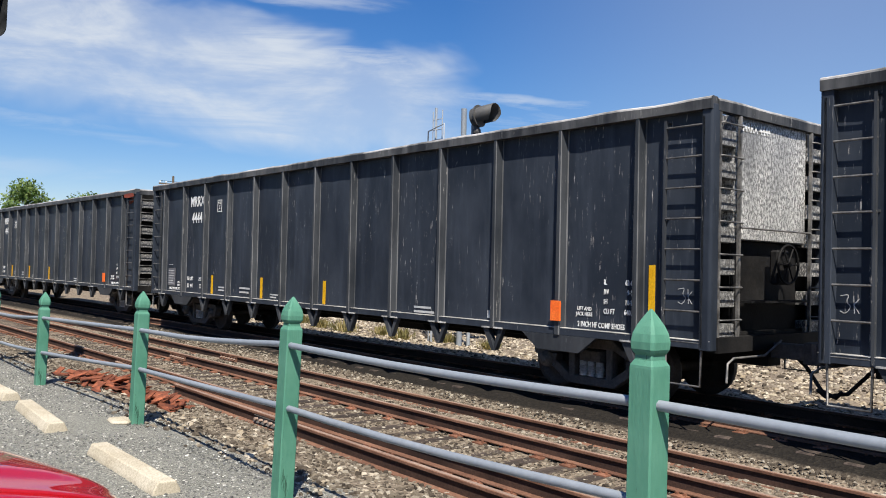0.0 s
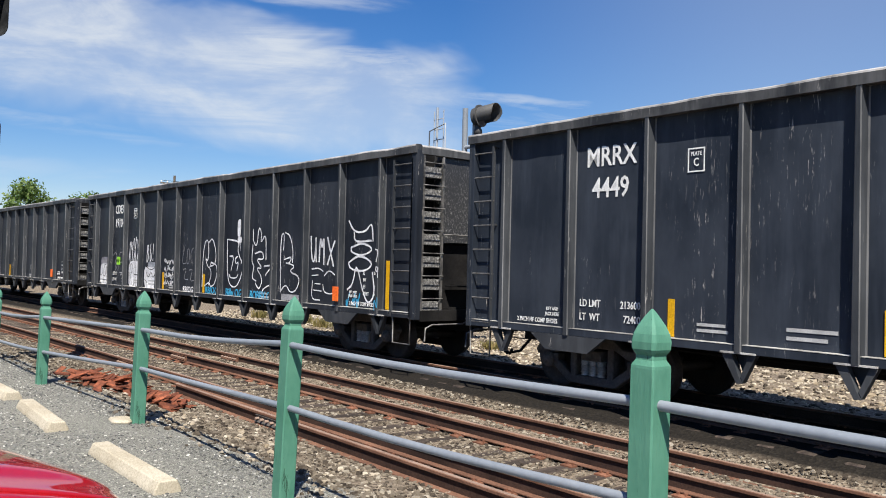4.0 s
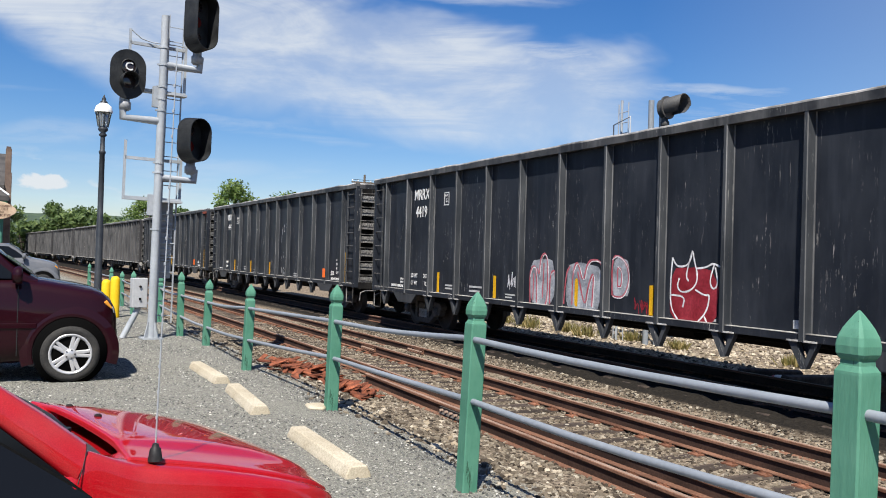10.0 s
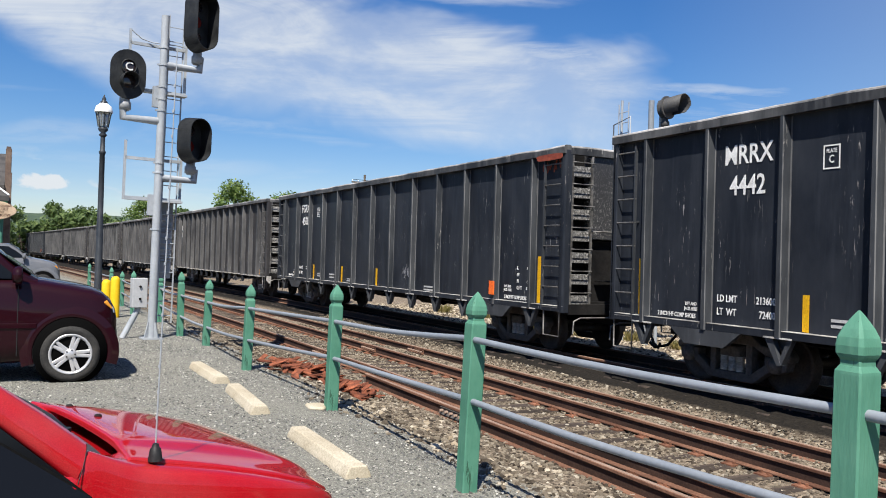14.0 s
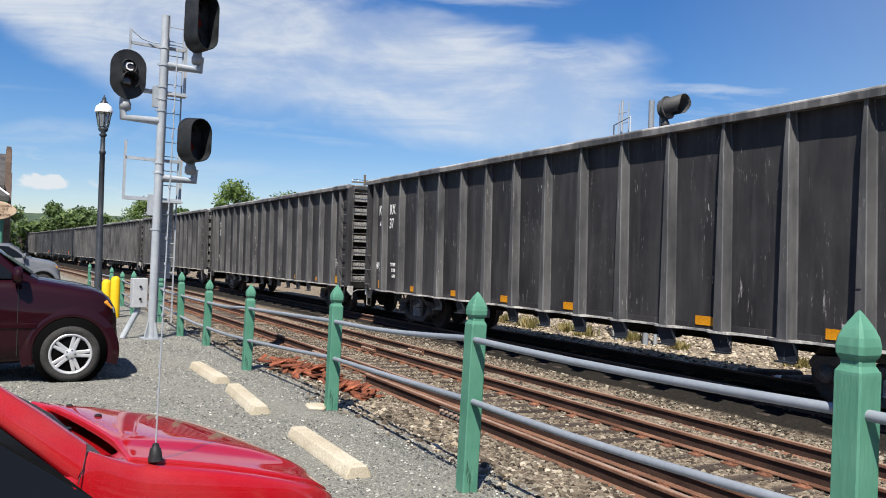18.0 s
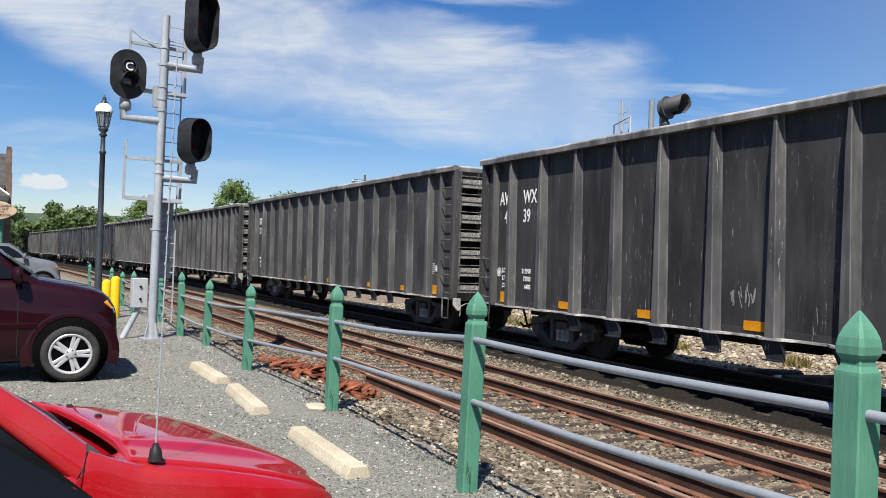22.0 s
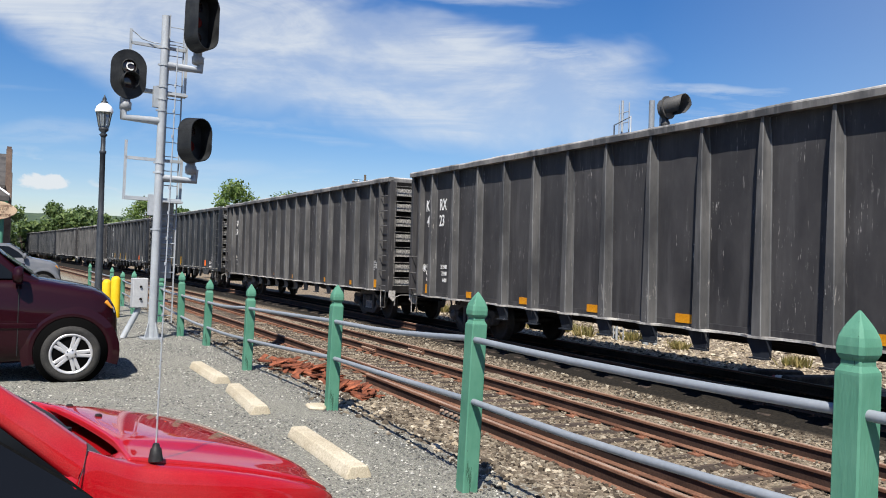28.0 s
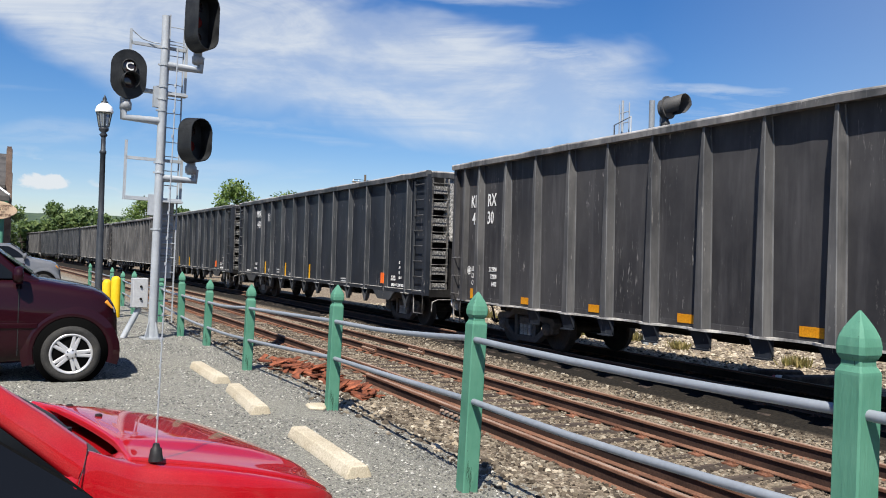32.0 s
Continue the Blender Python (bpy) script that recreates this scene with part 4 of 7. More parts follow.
def blot(car, x, z, w, h, mat, seed, y=-SHEET_Y - 0.0135, n=22):
    """A filled field of spray paint with an uneven rim."""
    bm = bmesh.new()
    rim = []
    for i in range(n):
        a = 2 * math.pi * i / n
        k = 1 + 0.13 * noise.noise((math.cos(a) * 1.7 + seed, math.sin(a) * 1.7, seed))
        sq = max(abs(math.cos(a)), abs(math.sin(a))) ** 0.6
        rim.append(bm.verts.new((w / 2 * math.cos(a) * k / sq, 0, h / 2 * math.sin(a) * k / sq)))
    bm.faces.new(rim)
    me = bpy.data.meshes.new("graffiti")
    bm.to_mesh(me)
    bm.free()
    me.materials.append(mat)
    ob = new("graffiti", me)
    ob.parent = car
    ob.matrix_basis = pose(x - H_L, y, z)
    return tagged(ob, "sprayed graffiti field")


def bay(k):
    """The middle of bay k on a straight-ribbed car, from its rear end."""
    return (RIB_A[k] + RIB_A[k + 1]) / 2


def mark_straight(car, mark, number, yellow, low="213600", tare="72400"):
    letter(car, mark, 0.41, bay(1), 3.54, narrow=0.84)
    letter(car, number, 0.41, bay(1), 3.08, narrow=0.84)
    # boxed plate letter
    bm = bmesh.new()
    for a in ((-0.13, 0.13, -0.16, -0.142), (-0.13, 0.13, 0.142, 0.16), (-0.13, -0.112, -0.142, 0.142), (0.112, 0.13, -0.142, 0.142)):
        box(bm, a[0], a[1], 0, 0.004, a[2], a[3])
    part("lettering", bm, M["white_paint"], car).matrix_basis = pose(bay(2) - H_L, -SHEET_Y - 0.016, 3.37)
    letter(car, "PLATE", 0.075, bay(2), 3.45, narrow=0.8)
    letter(car, "C", 0.15, bay(2), 3.335)
    letter(car, "LD LMT", 0.15, bay(1) - 0.55, 1.40, align="LEFT")
    letter(car, low, 0.15, bay(1) + 0.58, 1.40, align="RIGHT")
    letter(car, "LT  WT", 0.15, bay(1) - 0.55, 1.20, align="LEFT")
    letter(car, tare, 0.15, bay(1) + 0.58, 1.20, align="RIGHT")
    letter(car, "2 INCH HF COMP SHOES", 0.10, bay(0), 1.09)
    letter(car, "LIFT AND", 0.075, bay(0) + 0.33, 1.28)
    letter(car, "JACK HERE", 0.075, bay(0) + 0.33, 1.20)
    bars(car, bay(2) + 0.05, 1.22, (0.42, 0.46))
    bars(car, bay(3) - 0.15, 1.24, (0.62, 0.5), 0.045, 0.1)
    bars(car, bay(4) + 0.05, 1.14, (0.4, 0.28), 0.03, 0.06)
    bars(car, bay(8) - 0.1, 1.14, (0.5, 0.6), 0.04, 0.08)
    for i, (a, b) in enumerate((("IL", "62-6"), ("IW", "9-9"), ("IH", "10-9"), ("CU FT", "6400"))):
        letter(car, a, 0.105, bay(11) + 0.08, 1.72 - i * 0.14, align="LEFT", narrow=0.7)
        letter(car, b, 0.105, bay(11) + 0.60, 1.72 - i * 0.14, align="RIGHT", narrow=0.7)
    letter(car, "LIFT AND", 0.08, bay(11) - 0.28, 1.32)
    letter(car, "JACK HERE", 0.08, bay(11) - 0.28, 1.24)
    letter(car, "2 INCH HF COMP SHOES", 0.11, bay(11) + 0.03, 1.09, narrow=0.72)
    patch("placard", car, M["placard_orange"], RIB_A[11] + 0.0, 1.27, 0.185, 0.30, -SHEET_Y - 0.15, "bright orange placard plate", 0.03)
    for x in yellow:
        tall = 0.95 if x < 1 or x > 18 else 0.50
        patch("reflector", car, M["stripe_yellow"], x, 1.03 + tall / 2, 0.10, tall, label="upright yellow reflective stripe")
    patch("notice", car, M["dull_white"], bay(9) + 0.55, 1.12, 0.13, 0.12)


def mark_tapered(car, left, right, nl, nr, low="212900", tare="73100", dx=0.0):
    x = RIB_K[0]
    for a, b, z, size in ((left, right, 3.22, 0.40), (nl, nr, 2.82, 0.40)):
        letter(car, a, size, x - 0.2 + dx * 0.6, z, align="RIGHT", narrow=0.74)
        letter(car, b, size, x + 0.2 + dx, z, align="LEFT", narrow=0.74)
    for i, (a, b) in enumerate((("LD LMT", low), ("LT WT", tare), ("CU FT", "6400"))):
        letter(car, a, 0.145, x - 0.44, 1.66 - i * 0.165, align="LEFT")
        letter(car, b, 0.145, x + 0.72, 1.66 - i * 0.165, align="RIGHT")
    for cx, cz in ((x - 0.57, 1.62), (CAR_LONG - 1.02, 1.62)):
        bm = bmesh.new()
        n = 16
        for r0, r1 in ((0.10, 0.078), (0.06, 0.0)):
            for i in range(n):
                a, b = 2 * math.pi * i / n, 2 * math.pi * (i + 1) / n
                q = [(r * math.cos(c), 0, r * math.sin(c)) for r, c in ((r0, a), (r0, b), (r1, b), (r1, a))]
                bm.faces.new([bm.verts.new(p) for p in (q if r1 else q[:3])])
        part("emblem", bm, M["white_paint"], car, "round white stencilled emblem").matrix_basis = pose(cx - H_L, -SHEET_Y - 0.016, cz)
    bars(car, CAR_LONG - 1.30, 1.74, (0.15, 0.15, 0.14, 0.15, 0.15, 0.11), 0.026, 0.05)
    bars(car, CAR_LONG - 0.85, 1.70, (0.10,), 0.03)
    bars(car, CAR_LONG - 1.02, 1.46, (0.11,), 0.03)


# ---- the cars in order: place in the train, rear end to rear end ----
PLACES = {-1: -20.8, 0: 0, 1: 20.86, 2: 41.72, 3: 62.57, 4: 83.55, 5: 104.4, 6: 125.23, 7: 146.2, 8: 167.13, 9: 187.82, 10: 208.7, 11: 229.49}
for n in range(12, 24):
    PLACES[n] = 229.49 + 20.86 * (n - 11)
STRAIGHT = {-1, 0, 1, 2, 3, 4, 5, 6, 12, 13, 16, 17, 20}
proto_a, proto_k = gondola_straight(), gondola_tapered()
CARS = {}
for n in range(-1, 24):
    proto = proto_a if n in STRAIGHT else proto_k
    CARS[n] = proto if n in (-1, 7) else copy_thing(proto, pose(0, 0, 0))

# some cars are more faded than the rest, and the ends differ
def repaint(car, old, paint):
    for ob in car.children:
        if ob.type == "MESH" and ob.material_slots and ob.material_slots[0].material == old:
            ob.material_slots[0].link = "OBJECT"
            ob.material_slots[0].material = paint


M["end_dark"] = flecked("end_dark", (0.030, 0.031, 0.034), (0.34, 0.335, 0.32), 0.30)
for n in (1, 2, 3, 5, 6):
    repaint(CARS[n], M["end_flecked"], M["end_dark"])
repaint(CARS[4], M["end_flecked"], M["end_flecked_mid"])
for n, dark, pale in ((-1, "car_black", "car_black_faded"), (0, "car_black", "car_black_faded"), (1, "car_black", "car_black_faded"), (9, "car_grey", "car_grey_faded"), (10, "car_grey", "car_grey_faded"), (11, "car_grey", "car_grey_faded")):
    repaint(CARS[n], M[dark], M[pale])

# what is written on each car
STRIPES = (4.15, 6.97, 9.86)
mark_straight(CARS[-1], "MRRX", "4438", STRIPES)
mark_straight(CARS[0], "MRRX", "4444", STRIPES + (0.73, 18.38))
mark_straight(CARS[1], "MRRX", "4449", STRIPES + (18.38,))
mark_straight(CARS[2], "CDEX", "19104", (0.73, 6.97, 9.86, 15.1, 18.38), "213800", "72200")
mark_straight(CARS[3], "FGRX", "4509", (0.73,) + STRIPES + (12.17, 18.38), "213800", "72200")
mark_straight(CARS[4], "MRRX", "4419", (4.15, 6.97, 12.17, 18.38), "213700", "72300")
mark_straight(CARS[5], "MRRX", "4442", (0.73,) + STRIPES + (12.17, 18.38), "213600", "72400")
mark_straight(CARS[6], "FGRX", "4500", (0.73,) + STRIPES + (18.38,), "213800", "72200")
for n, a, b in ((12, "MRRX", "4431"), (13, "FGRX", "4512")):
    mark_straight(CARS[n], a, b, STRIPES)
for n, q in ((7, ("KR", "RX", "47", "37")), (8, ("AW", "WX", "46", "39")), (9, ("KR", "RX", "47", "13")), (10, ("KR", "RX", "47", "23")), (11, ("KR", "RX", "47", "30"))):
    mark_tapered(CARS[n], *q, tare="73200" if n == 11 else "73100", dx=0.16 if n == 8 else 0.03)

for n, txt in ((0, "MRRX 4444"), (5, "MRRX 4442"), (1, "MRRX 4449")):
    ob = shared("lettering", letter_mesh(txt, 0.17, M["white_paint"]), CARS[n], H_L - 0.052, -0.45, 3.86, 90, 0, 90)
    ob.scale = (0.85, 1, 1)

# chalk marks and a stencilled panel by the ladders
for n in (-1, 0, 4):
    strokes(CARS[n], [[(0, .9), (.5, 1), (.3, .6), (.6, .45), (.3, .05), (0, .2)], [(.7, .9), (.75, .1)], [(.7, .5), (1, .8)], [(.7, .5), (1, .1)]], CAR_LONG - 0.55 if n != -1 else 0.2, 1.45, 0.22, 0.24, M["dull_white"], 0.012)
patch("notice", CARS[0], M["chalk_panel"], bay(0) - 0.25, 1.42, 0.5, 0.5, label="grey stencilled panel of small marks")
bars(CARS[0], bay(0) - 0.46, 1.60, (0.4, 0.42, 0.38, 0.42, 0.3, 0.4), 0.022, 0.072, None, -SHEET_Y - 0.028)
bars(CARS[0], bay(0) - 0.5, 1.78, (0.16, 0.3), 0.025, 0.0)


def tag(car, x, z, w, h, seed, mat, n=4, thick=0.02):
    """A quick illegible scrawl: looping and zigzag lines."""
    rng = random.Random(seed)
    lines = []
    for k in range(n):
        u0, line = k / n, []
        up = rng.random() < 0.5
        for j in range(rng.randint(4, 7)):
            line.append((u0 + rng.uniform(-0.05, 1.25 / n), (0.05 if (j % 2 == 0) == up else 0.95) + rng.uniform(-0.2, 0.2)))
        lines.append(line)
    return strokes(car, lines, x, z, w, h, mat, thick)


c2, W, G, B = CARS[2], M["spray_white"], M["spray_grey"], M["spray_blue"]
# bay by bay from the rear: two filled pieces, tags, then large outlines
tag(c2, 0.22, 1.05, 0.4, 0.75, 1, W, 3, 0.03)
blot(c2, bay(0) + 0.02, 1.36, 0.92, 0.76, W, 2.0)
blot(c2, bay(0) + 0.05, 1.80, 0.80, 0.30, M["spray_lilac"], 2.6, -SHEET_Y - 0.0128)
strokes(c2, [[(0.05, .95), (0, 0.02)], [(.3, 1), (.32, .5), (.05, .45)], [(.4, 0), (.45, .9), (.7, 1), (.66, .45), (.42, .4)], [(.72, .05), (.75, .95)], [(.95, 1), (.9, 0)], [(.1, .25), (.9, .2)]], bay(0) - 0.42, 1.0, 0.88, 0.72, M["black_steel"], 0.026, -SHEET_Y - 0.018)
tag(c2, bay(0) - 0.3, 1.7, 0.6, 0.22, 5, G, 5, 0.04)
strokes(c2, [[(0, .8), (.2, 1), (.35, .75), (.15, .55), (.4, .35), (.1, 0)], [(.45, .1), (.5, .9), (.75, 1), (.95, .85)], [(.5, .5), (.9, .5)], [(.55, .02), (1, .05), (.98, .3)]], bay(1) - 0.55, 1.42, 1.1, 0.72, G, 0.035)
patch("label_plate", c2, M["label_green"], bay(1) - 0.03, 1.83, 0.30, 0.26, label="bright green stuck-on label")
bars(c2, bay(1) - 0.14, 1.88, (0.22, 0.22, 0.2), 0.012, 0.04, M["black_steel"], -SHEET_Y - 0.032)
strokes(c2, [[(0, .1), (.02, .3), (.12, .95), (.28, .35), (.38, 1), (.30, .05)], [(.48, .95), (.56, .5), (.70, .02)], [(.68, .98), (.58, .5), (.46, .02)], [(.80, .9), (.88, .45), (1, .0)], [(1, .95), (.90, .5), (.78, .05)], [(.1, .0), (.06, .6)]], bay(2) - 0.46, 1.78, 0.9, 0.84, W, 0.055)
blot(c2, bay(2) + 0.02, 1.40, 1.00, 0.88, W, 4.0)
strokes(c2, [[(.05, 0), (.08, .8), (.25, 1), (.38, .7), (.1, .45), (.4, .02)], [(.5, .05), (.5, .95)], [(.65, 1), (.62, 0), (.95, .05), (.98, .9)], [(.5, .5), (.9, .5)]], bay(2) - 0.44, 1.0, 0.92, 0.80, M["black_steel"], 0.028, -SHEET_Y - 0.018)
strokes(c2, [[(0, 0), (.05, 1), (.3, .8), (.05, .55), (.35, .35), (.05, 0)], [(.5, .4), (.5, .0), (.75, .3), (.5, .55), (.55, 1)], [(.95, 1), (.9, .45)], [(.9, .2), (.9, .1)]], bay(3) - 0.34, 1.80, 0.56, 0.58, W, 0.058)
blot(c2, bay(3) + 0.02, 1.33, 1.10, 0.74, W, 7.0)
blot(c2, bay(3) + 0.08, 1.74, 0.62, 0.16, M["spray_fog"], 7.7, -SHEET_Y - 0.0168)
strokes(c2, [[(.1, 1), (.5, .82), (.9, 1)], [(.1, .8), (.3, .45), (.5, .75)], [(.55, .75), (.7, .45), (.9, .8)], [(.0, .4), (.2, .3), (.25, 0)], [(.8, .02), (.82, .3), (1, .35)]], bay(3) - 0.48, 1.0, 1.02, 0.68, M["black_steel"], 0.032, -SHEET_Y - 0.018)
for i in range(4):
    tag(c2, bay(4) - 0.35, 1.75 - i * 0.21, 1.0 - 0.1 * i, 0.19, 20 + i, W, 5, 0.034)
strokes(c2, [[(.2, 1), (0, .5), (.35, .55)], [(.4, .9), (.35, .5), (.55, .55), (.52, .95), (.4, .9)], [(.8, .95), (.62, .85), (.66, .55), (.8, .55)], [(1, .95), (.85, .85), (1, .7), (.9, .52)], [(.1, .35), (.4, .42), (.15, .1), (.5, .1)], [(.55, .35), (.8, .4), (.6, .05), (.95, .1)]], bay(5) - 0.5, 1.25, 1.0, 1.05, G, 0.025)
letter(c2, "RB!OG", 0.24, bay(5), 1.07, W, narrow=1.0)
strokes(c2, [[(0, 0), (.02, .85), (.35, 1), (.38, .5), (.15, .6), (.4, .35), (.55, .5)], [(.38, .9), (.6, 1), (.85, .7), (.8, .45), (.4, .42), (.6, .3), (.42, .05)], [(.55, .5), (.95, .45), (.85, .1), (.55, 0), (.45, .12), (.15, .02)]], bay(6) - 0.5, 1.18, 1.0, 1.35, W, 0.042)
letter(c2, "RB!OG", 0.26, bay(6) + 0.1, 1.10, B, narrow=1.0)
strokes(c2, [[(.05, 1), (.75, .95), (.6, .75), (.98, .45), (.7, .05), (.35, .0), (.1, .2), (.05, 1)], [(.2, .65), (.45, .65), (.3, .35)], [(.65, .65), (.5, .6), (.55, .48), (.7, .55), (.62, .35)], [(.2, .28), (.25, .2), (.6, .2), (.68, .28)]], bay(7) - 0.5, 1.22, 1.05, 1.25, W, 0.045)
blot(c2, bay(7) + 0.22, 2.75, 0.18, 0.45, W, 11.0)
blot(c2, bay(7) + 0.26, 2.45, 0.24, 0.16, W, 12.0)
strokes(c2, [[(.5, 1), (.5, .5)], [(.2, .7), (.2, .2)], [(.8, .6), (.8, .05)]], bay(7) + 0.15, 2.15, 0.2, 0.35, W, 0.02)
letter(c2, "Billy OG", 0.30, bay(7), 1.08, B, narrow=0.9)
strokes(c2, [[(.05, .75), (0, .45), (.15, .4), (.02, .2), (.25, .15)], [(.05, 1), (.05, .8), (.25, .7), (.3, 1.05), (.45, .95), (.42, .75), (.65, .95), (.68, .5)], [(.15, .6), (.5, .65), (.6, .5), (.2, .52), (.55, .35), (.2, .38), (.55, .2), (.4, 0), (.2, .12)], [(.6, .4), (1, .42), (.65, .25)], [(.5, -.05), (.6, .05), (1, .12)]], bay(8) - 0.5, 1.2, 1.1, 1.5, W, 0.042)
letter(c2, "BOBBY OG", 0.30, bay(8) + 0.08, 1.07, B, narrow=0.85)
strokes(c2, [[(.05, 0), (0, .95), (.18, 1), (.15, .7)], [(.2, 1), (.45, .95), (.6, .7), (.58, .5)], [(.2, .55), (.55, .6), (.45, .48), (.2, .5), (.75, .45), (.4, .35), (.95, .28), (.8, .05), (.5, 0), (.3, .15), (.05, .02)]], bay(9) - 0.5, 1.2, 1.0, 1.4, W, 0.042)
bars(c2, bay(9) - 0.4, 1.1, (0.8,), 0.14, 0.1, G)
strokes(c2, [[(0, 1), (.02, .5), (.06, .1), (.14, 0), (.2, .3), (.21, .95)], [(.20, .9), (.22, .2), (.25, 0)], [(.36, 0), (.37, .5), (.40, 1), (.46, .45), (.53, 1), (.55, .5), (.56, -.1)], [(.68, .95), (.80, .45), (.95, -.15)], [(.98, .8), (.84, .4), (.70, -.1)]], bay(10) - 0.56, 1.92, 1.0, 0.58, W, 0.062)
strokes(c2, [[(.9, 1), (.4, .95), (0, .5), (.2, .1), (.8, 0)]], RIB_A[11] - 0.20, 2.0, 0.14, 0.34, W, 0.04)
strokes(c2, [[(0, .95), (.3, 1), (.5, .9)], [(0, .75), (.3, .78)], [(.05, .6), (.0, 0), (.4, 0)], [(.55, .75), (.75, .95), (1, .8)], [(.5, .5), (.55, .25), (.85, .2), (1, .3)], [(.15, .5), (.4, .5)], [(.1, .3), (.45, .28)]], bay(10) - 0.5, 1.1, 0.95, 0.7, W, 0.035)
strokes(c2, [[(.0, 1), (.2, .86), (.6, .86), (.8, .98), (.85, .75)], [(.2, .86), (.22, .74), (.8, .76)], [(.1, .68), (.5, .74), (.9, .66), (.5, .58), (.12, .62), (.1, .68)], [(.02, .5), (.4, .6), (.9, .5), (.6, .4), (.1, .42), (.02, .5)], [(.0, .18), (.2, .25), (.3, .52), (.55, .15), (.75, .02), (.95, .15), (.85, .4)]], bay(11) - 0.5, 1.05, 1.05, 1.75, W, 0.05)
strokes(c2, [[(0, 1), (.9, .98), (.3, .72)], [(.3, .62), (.9, .6), (.6, .5), (.2, .55), (.3, .62)], [(.9, .6), (.8, .38)]], RIB_A[12] - 0.05, 1.3, 0.12, 0.9, W, 0.03, -SHEET_Y - 0.152)
tag(c2, bay(11) - 0.5, 0.98, 0.5, 0.3, 44, B, 3, 0.05)
strokes(c2, [[(0, 0), (0, 1), (1, 0), (1, 1)]], RIB_A[12] - 0.05, 1.0, 0.1, 0.26, B, 0.03, -SHEET_Y - 0.152)
# a red-edged piece on one car, smaller tags on its neighbours
c4 = CARS[4]
Y2 = -SHEET_Y - 0.018
pieces = (
    (bay(5) - 0.42, 0.98, 0.95, 1.08, [[(.05, 0), (0, .55), (.1, .76), (.28, .7), (.3, .05)], [(.3, .7), (.38, .55), (.42, .95), (.66, 1), (.72, .5), (.68, 0), (.42, 0)], [(.15, .1), (.17, .6)], [(.52, .15), (.55, .8)], [(.8, .05), (.78, .6), (.95, .7), (1, .5)]]),
    (bay(6) - 0.62, 0.97, 1.24, 0.98, [[(0, .1), (.05, .72), (.15, .85)], [(.22, .1), (.22, .75), (.34, 1), (.5, .5), (.58, .95), (.8, 1), (.97, .9), (.95, .08)], [(.35, .75), (.55, .03), (.62, .5), (.76, .82), (.72, .1)], [(.02, .02), (.5, .0), (.9, .03)]]),
    (bay(7) - 0.60, 1.28, 0.50, 0.76, [[(.05, .05), (.0, .9), (.3, 1), (.85, .8), (1, .4), (.7, .02), (.2, .0), (.05, .05)], [(.35, .25), (.3, .75), (.6, .6), (.55, .25), (.35, .25)]]),
)
for k, (x, z, w, h, lines) in enumerate(pieces):
    blot(c4, x + w / 2, z + h * 0.46, w * 0.94, h * 0.9, M["spray_fog"], 31.0 + k)
    strokes(c4, lines, x, z, w, h, M["spray_pink"], 0.05, Y2)
    strokes(c4, [[(u + 0.03, v - 0.02) for u, v in line[1:]] for line in lines if len(line) > 3], x, z, w, h, M["spray_white"], 0.022, Y2 - 0.002)
blot(c4, bay(6) - 0.22, 1.32, 0.11, 0.55, M["stripe_yellow"], 36.0, -SHEET_Y - 0.0165)
tag(c4, bay(4) + 0.15, 1.25, 0.5, 0.42, 61, W, 5, 0.025)
tag(c4, bay(7) + 0.05, 1.0, 0.5, 0.3, 63, M["spray_red"], 5, 0.02)
blot(c4, bay(8), 1.42, 1.02, 0.92, M["spray_red"], 51.0, -SHEET_Y - 0.0165)
strokes(c4, [[(.1, .9), (.07, .55), (.08, .2), (.25, .02)], [(.1, .9), (.18, .78), (.35, .78), (.45, .86), (.48, 1.02), (.52, .85), (.58, .7), (.57, .55), (.45, .45), (.28, .42), (.2, .5), (.24, .62)], [(.48, 1), (.4, .78), (.37, .64), (.42, .58)], [(.57, .76), (.75, .78), (.86, .84), (.98, .79)], [(.88, .82), (.8, .6), (.86, .48), (.96, .55), (.9, .78)], [(.55, .47), (.72, .4), (.82, .42), (.76, .18), (.58, .02)], [(.08, .38), (.36, .37), (.32, .22)], [(.72, .12), (.8, 0)]], bay(8) - 0.60, 0.96, 1.18, 1.16, W, 0.036, Y2)
# long pale drips on one sheet
rng = random.Random(8)
for k in range(26):
    x, z, l = bay(7) + rng.choice((-0.28, 0.02, 0.10, 0.30)) + rng.uniform(-0.07, 0.07), rng.uniform(1.0, 2.9), rng.uniform(0.06, 0.34)
    strokes(CARS[5], [[(0, 0), (0.5, 0.5), (0.3, 1)]], x, z, 0.02, l, W, rng.uniform(0.012, 0.03))
for n, k, seed in ((3, 6, 71), (3, 8, 72), (8, 5, 73), (6, 7, 74)):
    tag(CARS[n], (bay(k) if n in STRAIGHT else RIB_K[k] + 0.3), 1.3, 0.5, 0.35, seed, G, 4, 0.018)
tag(CARS[5], bay(6) - 0.3, 1.2, 0.8, 0.5, 80, M["chalk_panel"], 5, 0.02)
# rust-red smears at the top corner of two cars
M["rust_smear"] = surface("rust_smear", (0.16, 0.03, 0.02), (0.28, 0.07, 0.04), 0.7, 0, 3, 20, 0.1)
for n in (1, 6):
    blot(CARS[n], CAR_LONG - 0.5, TOP_Z - 0.19, 0.95, 0.13, M["rust_smear"], 90.0 + n, -1.632)
    tag(CARS[n], CAR_LONG - 1.0, TOP_Z - 0.45, 0.8, 0.2, 95 + n, M["rust_smear"], 4, 0.05)


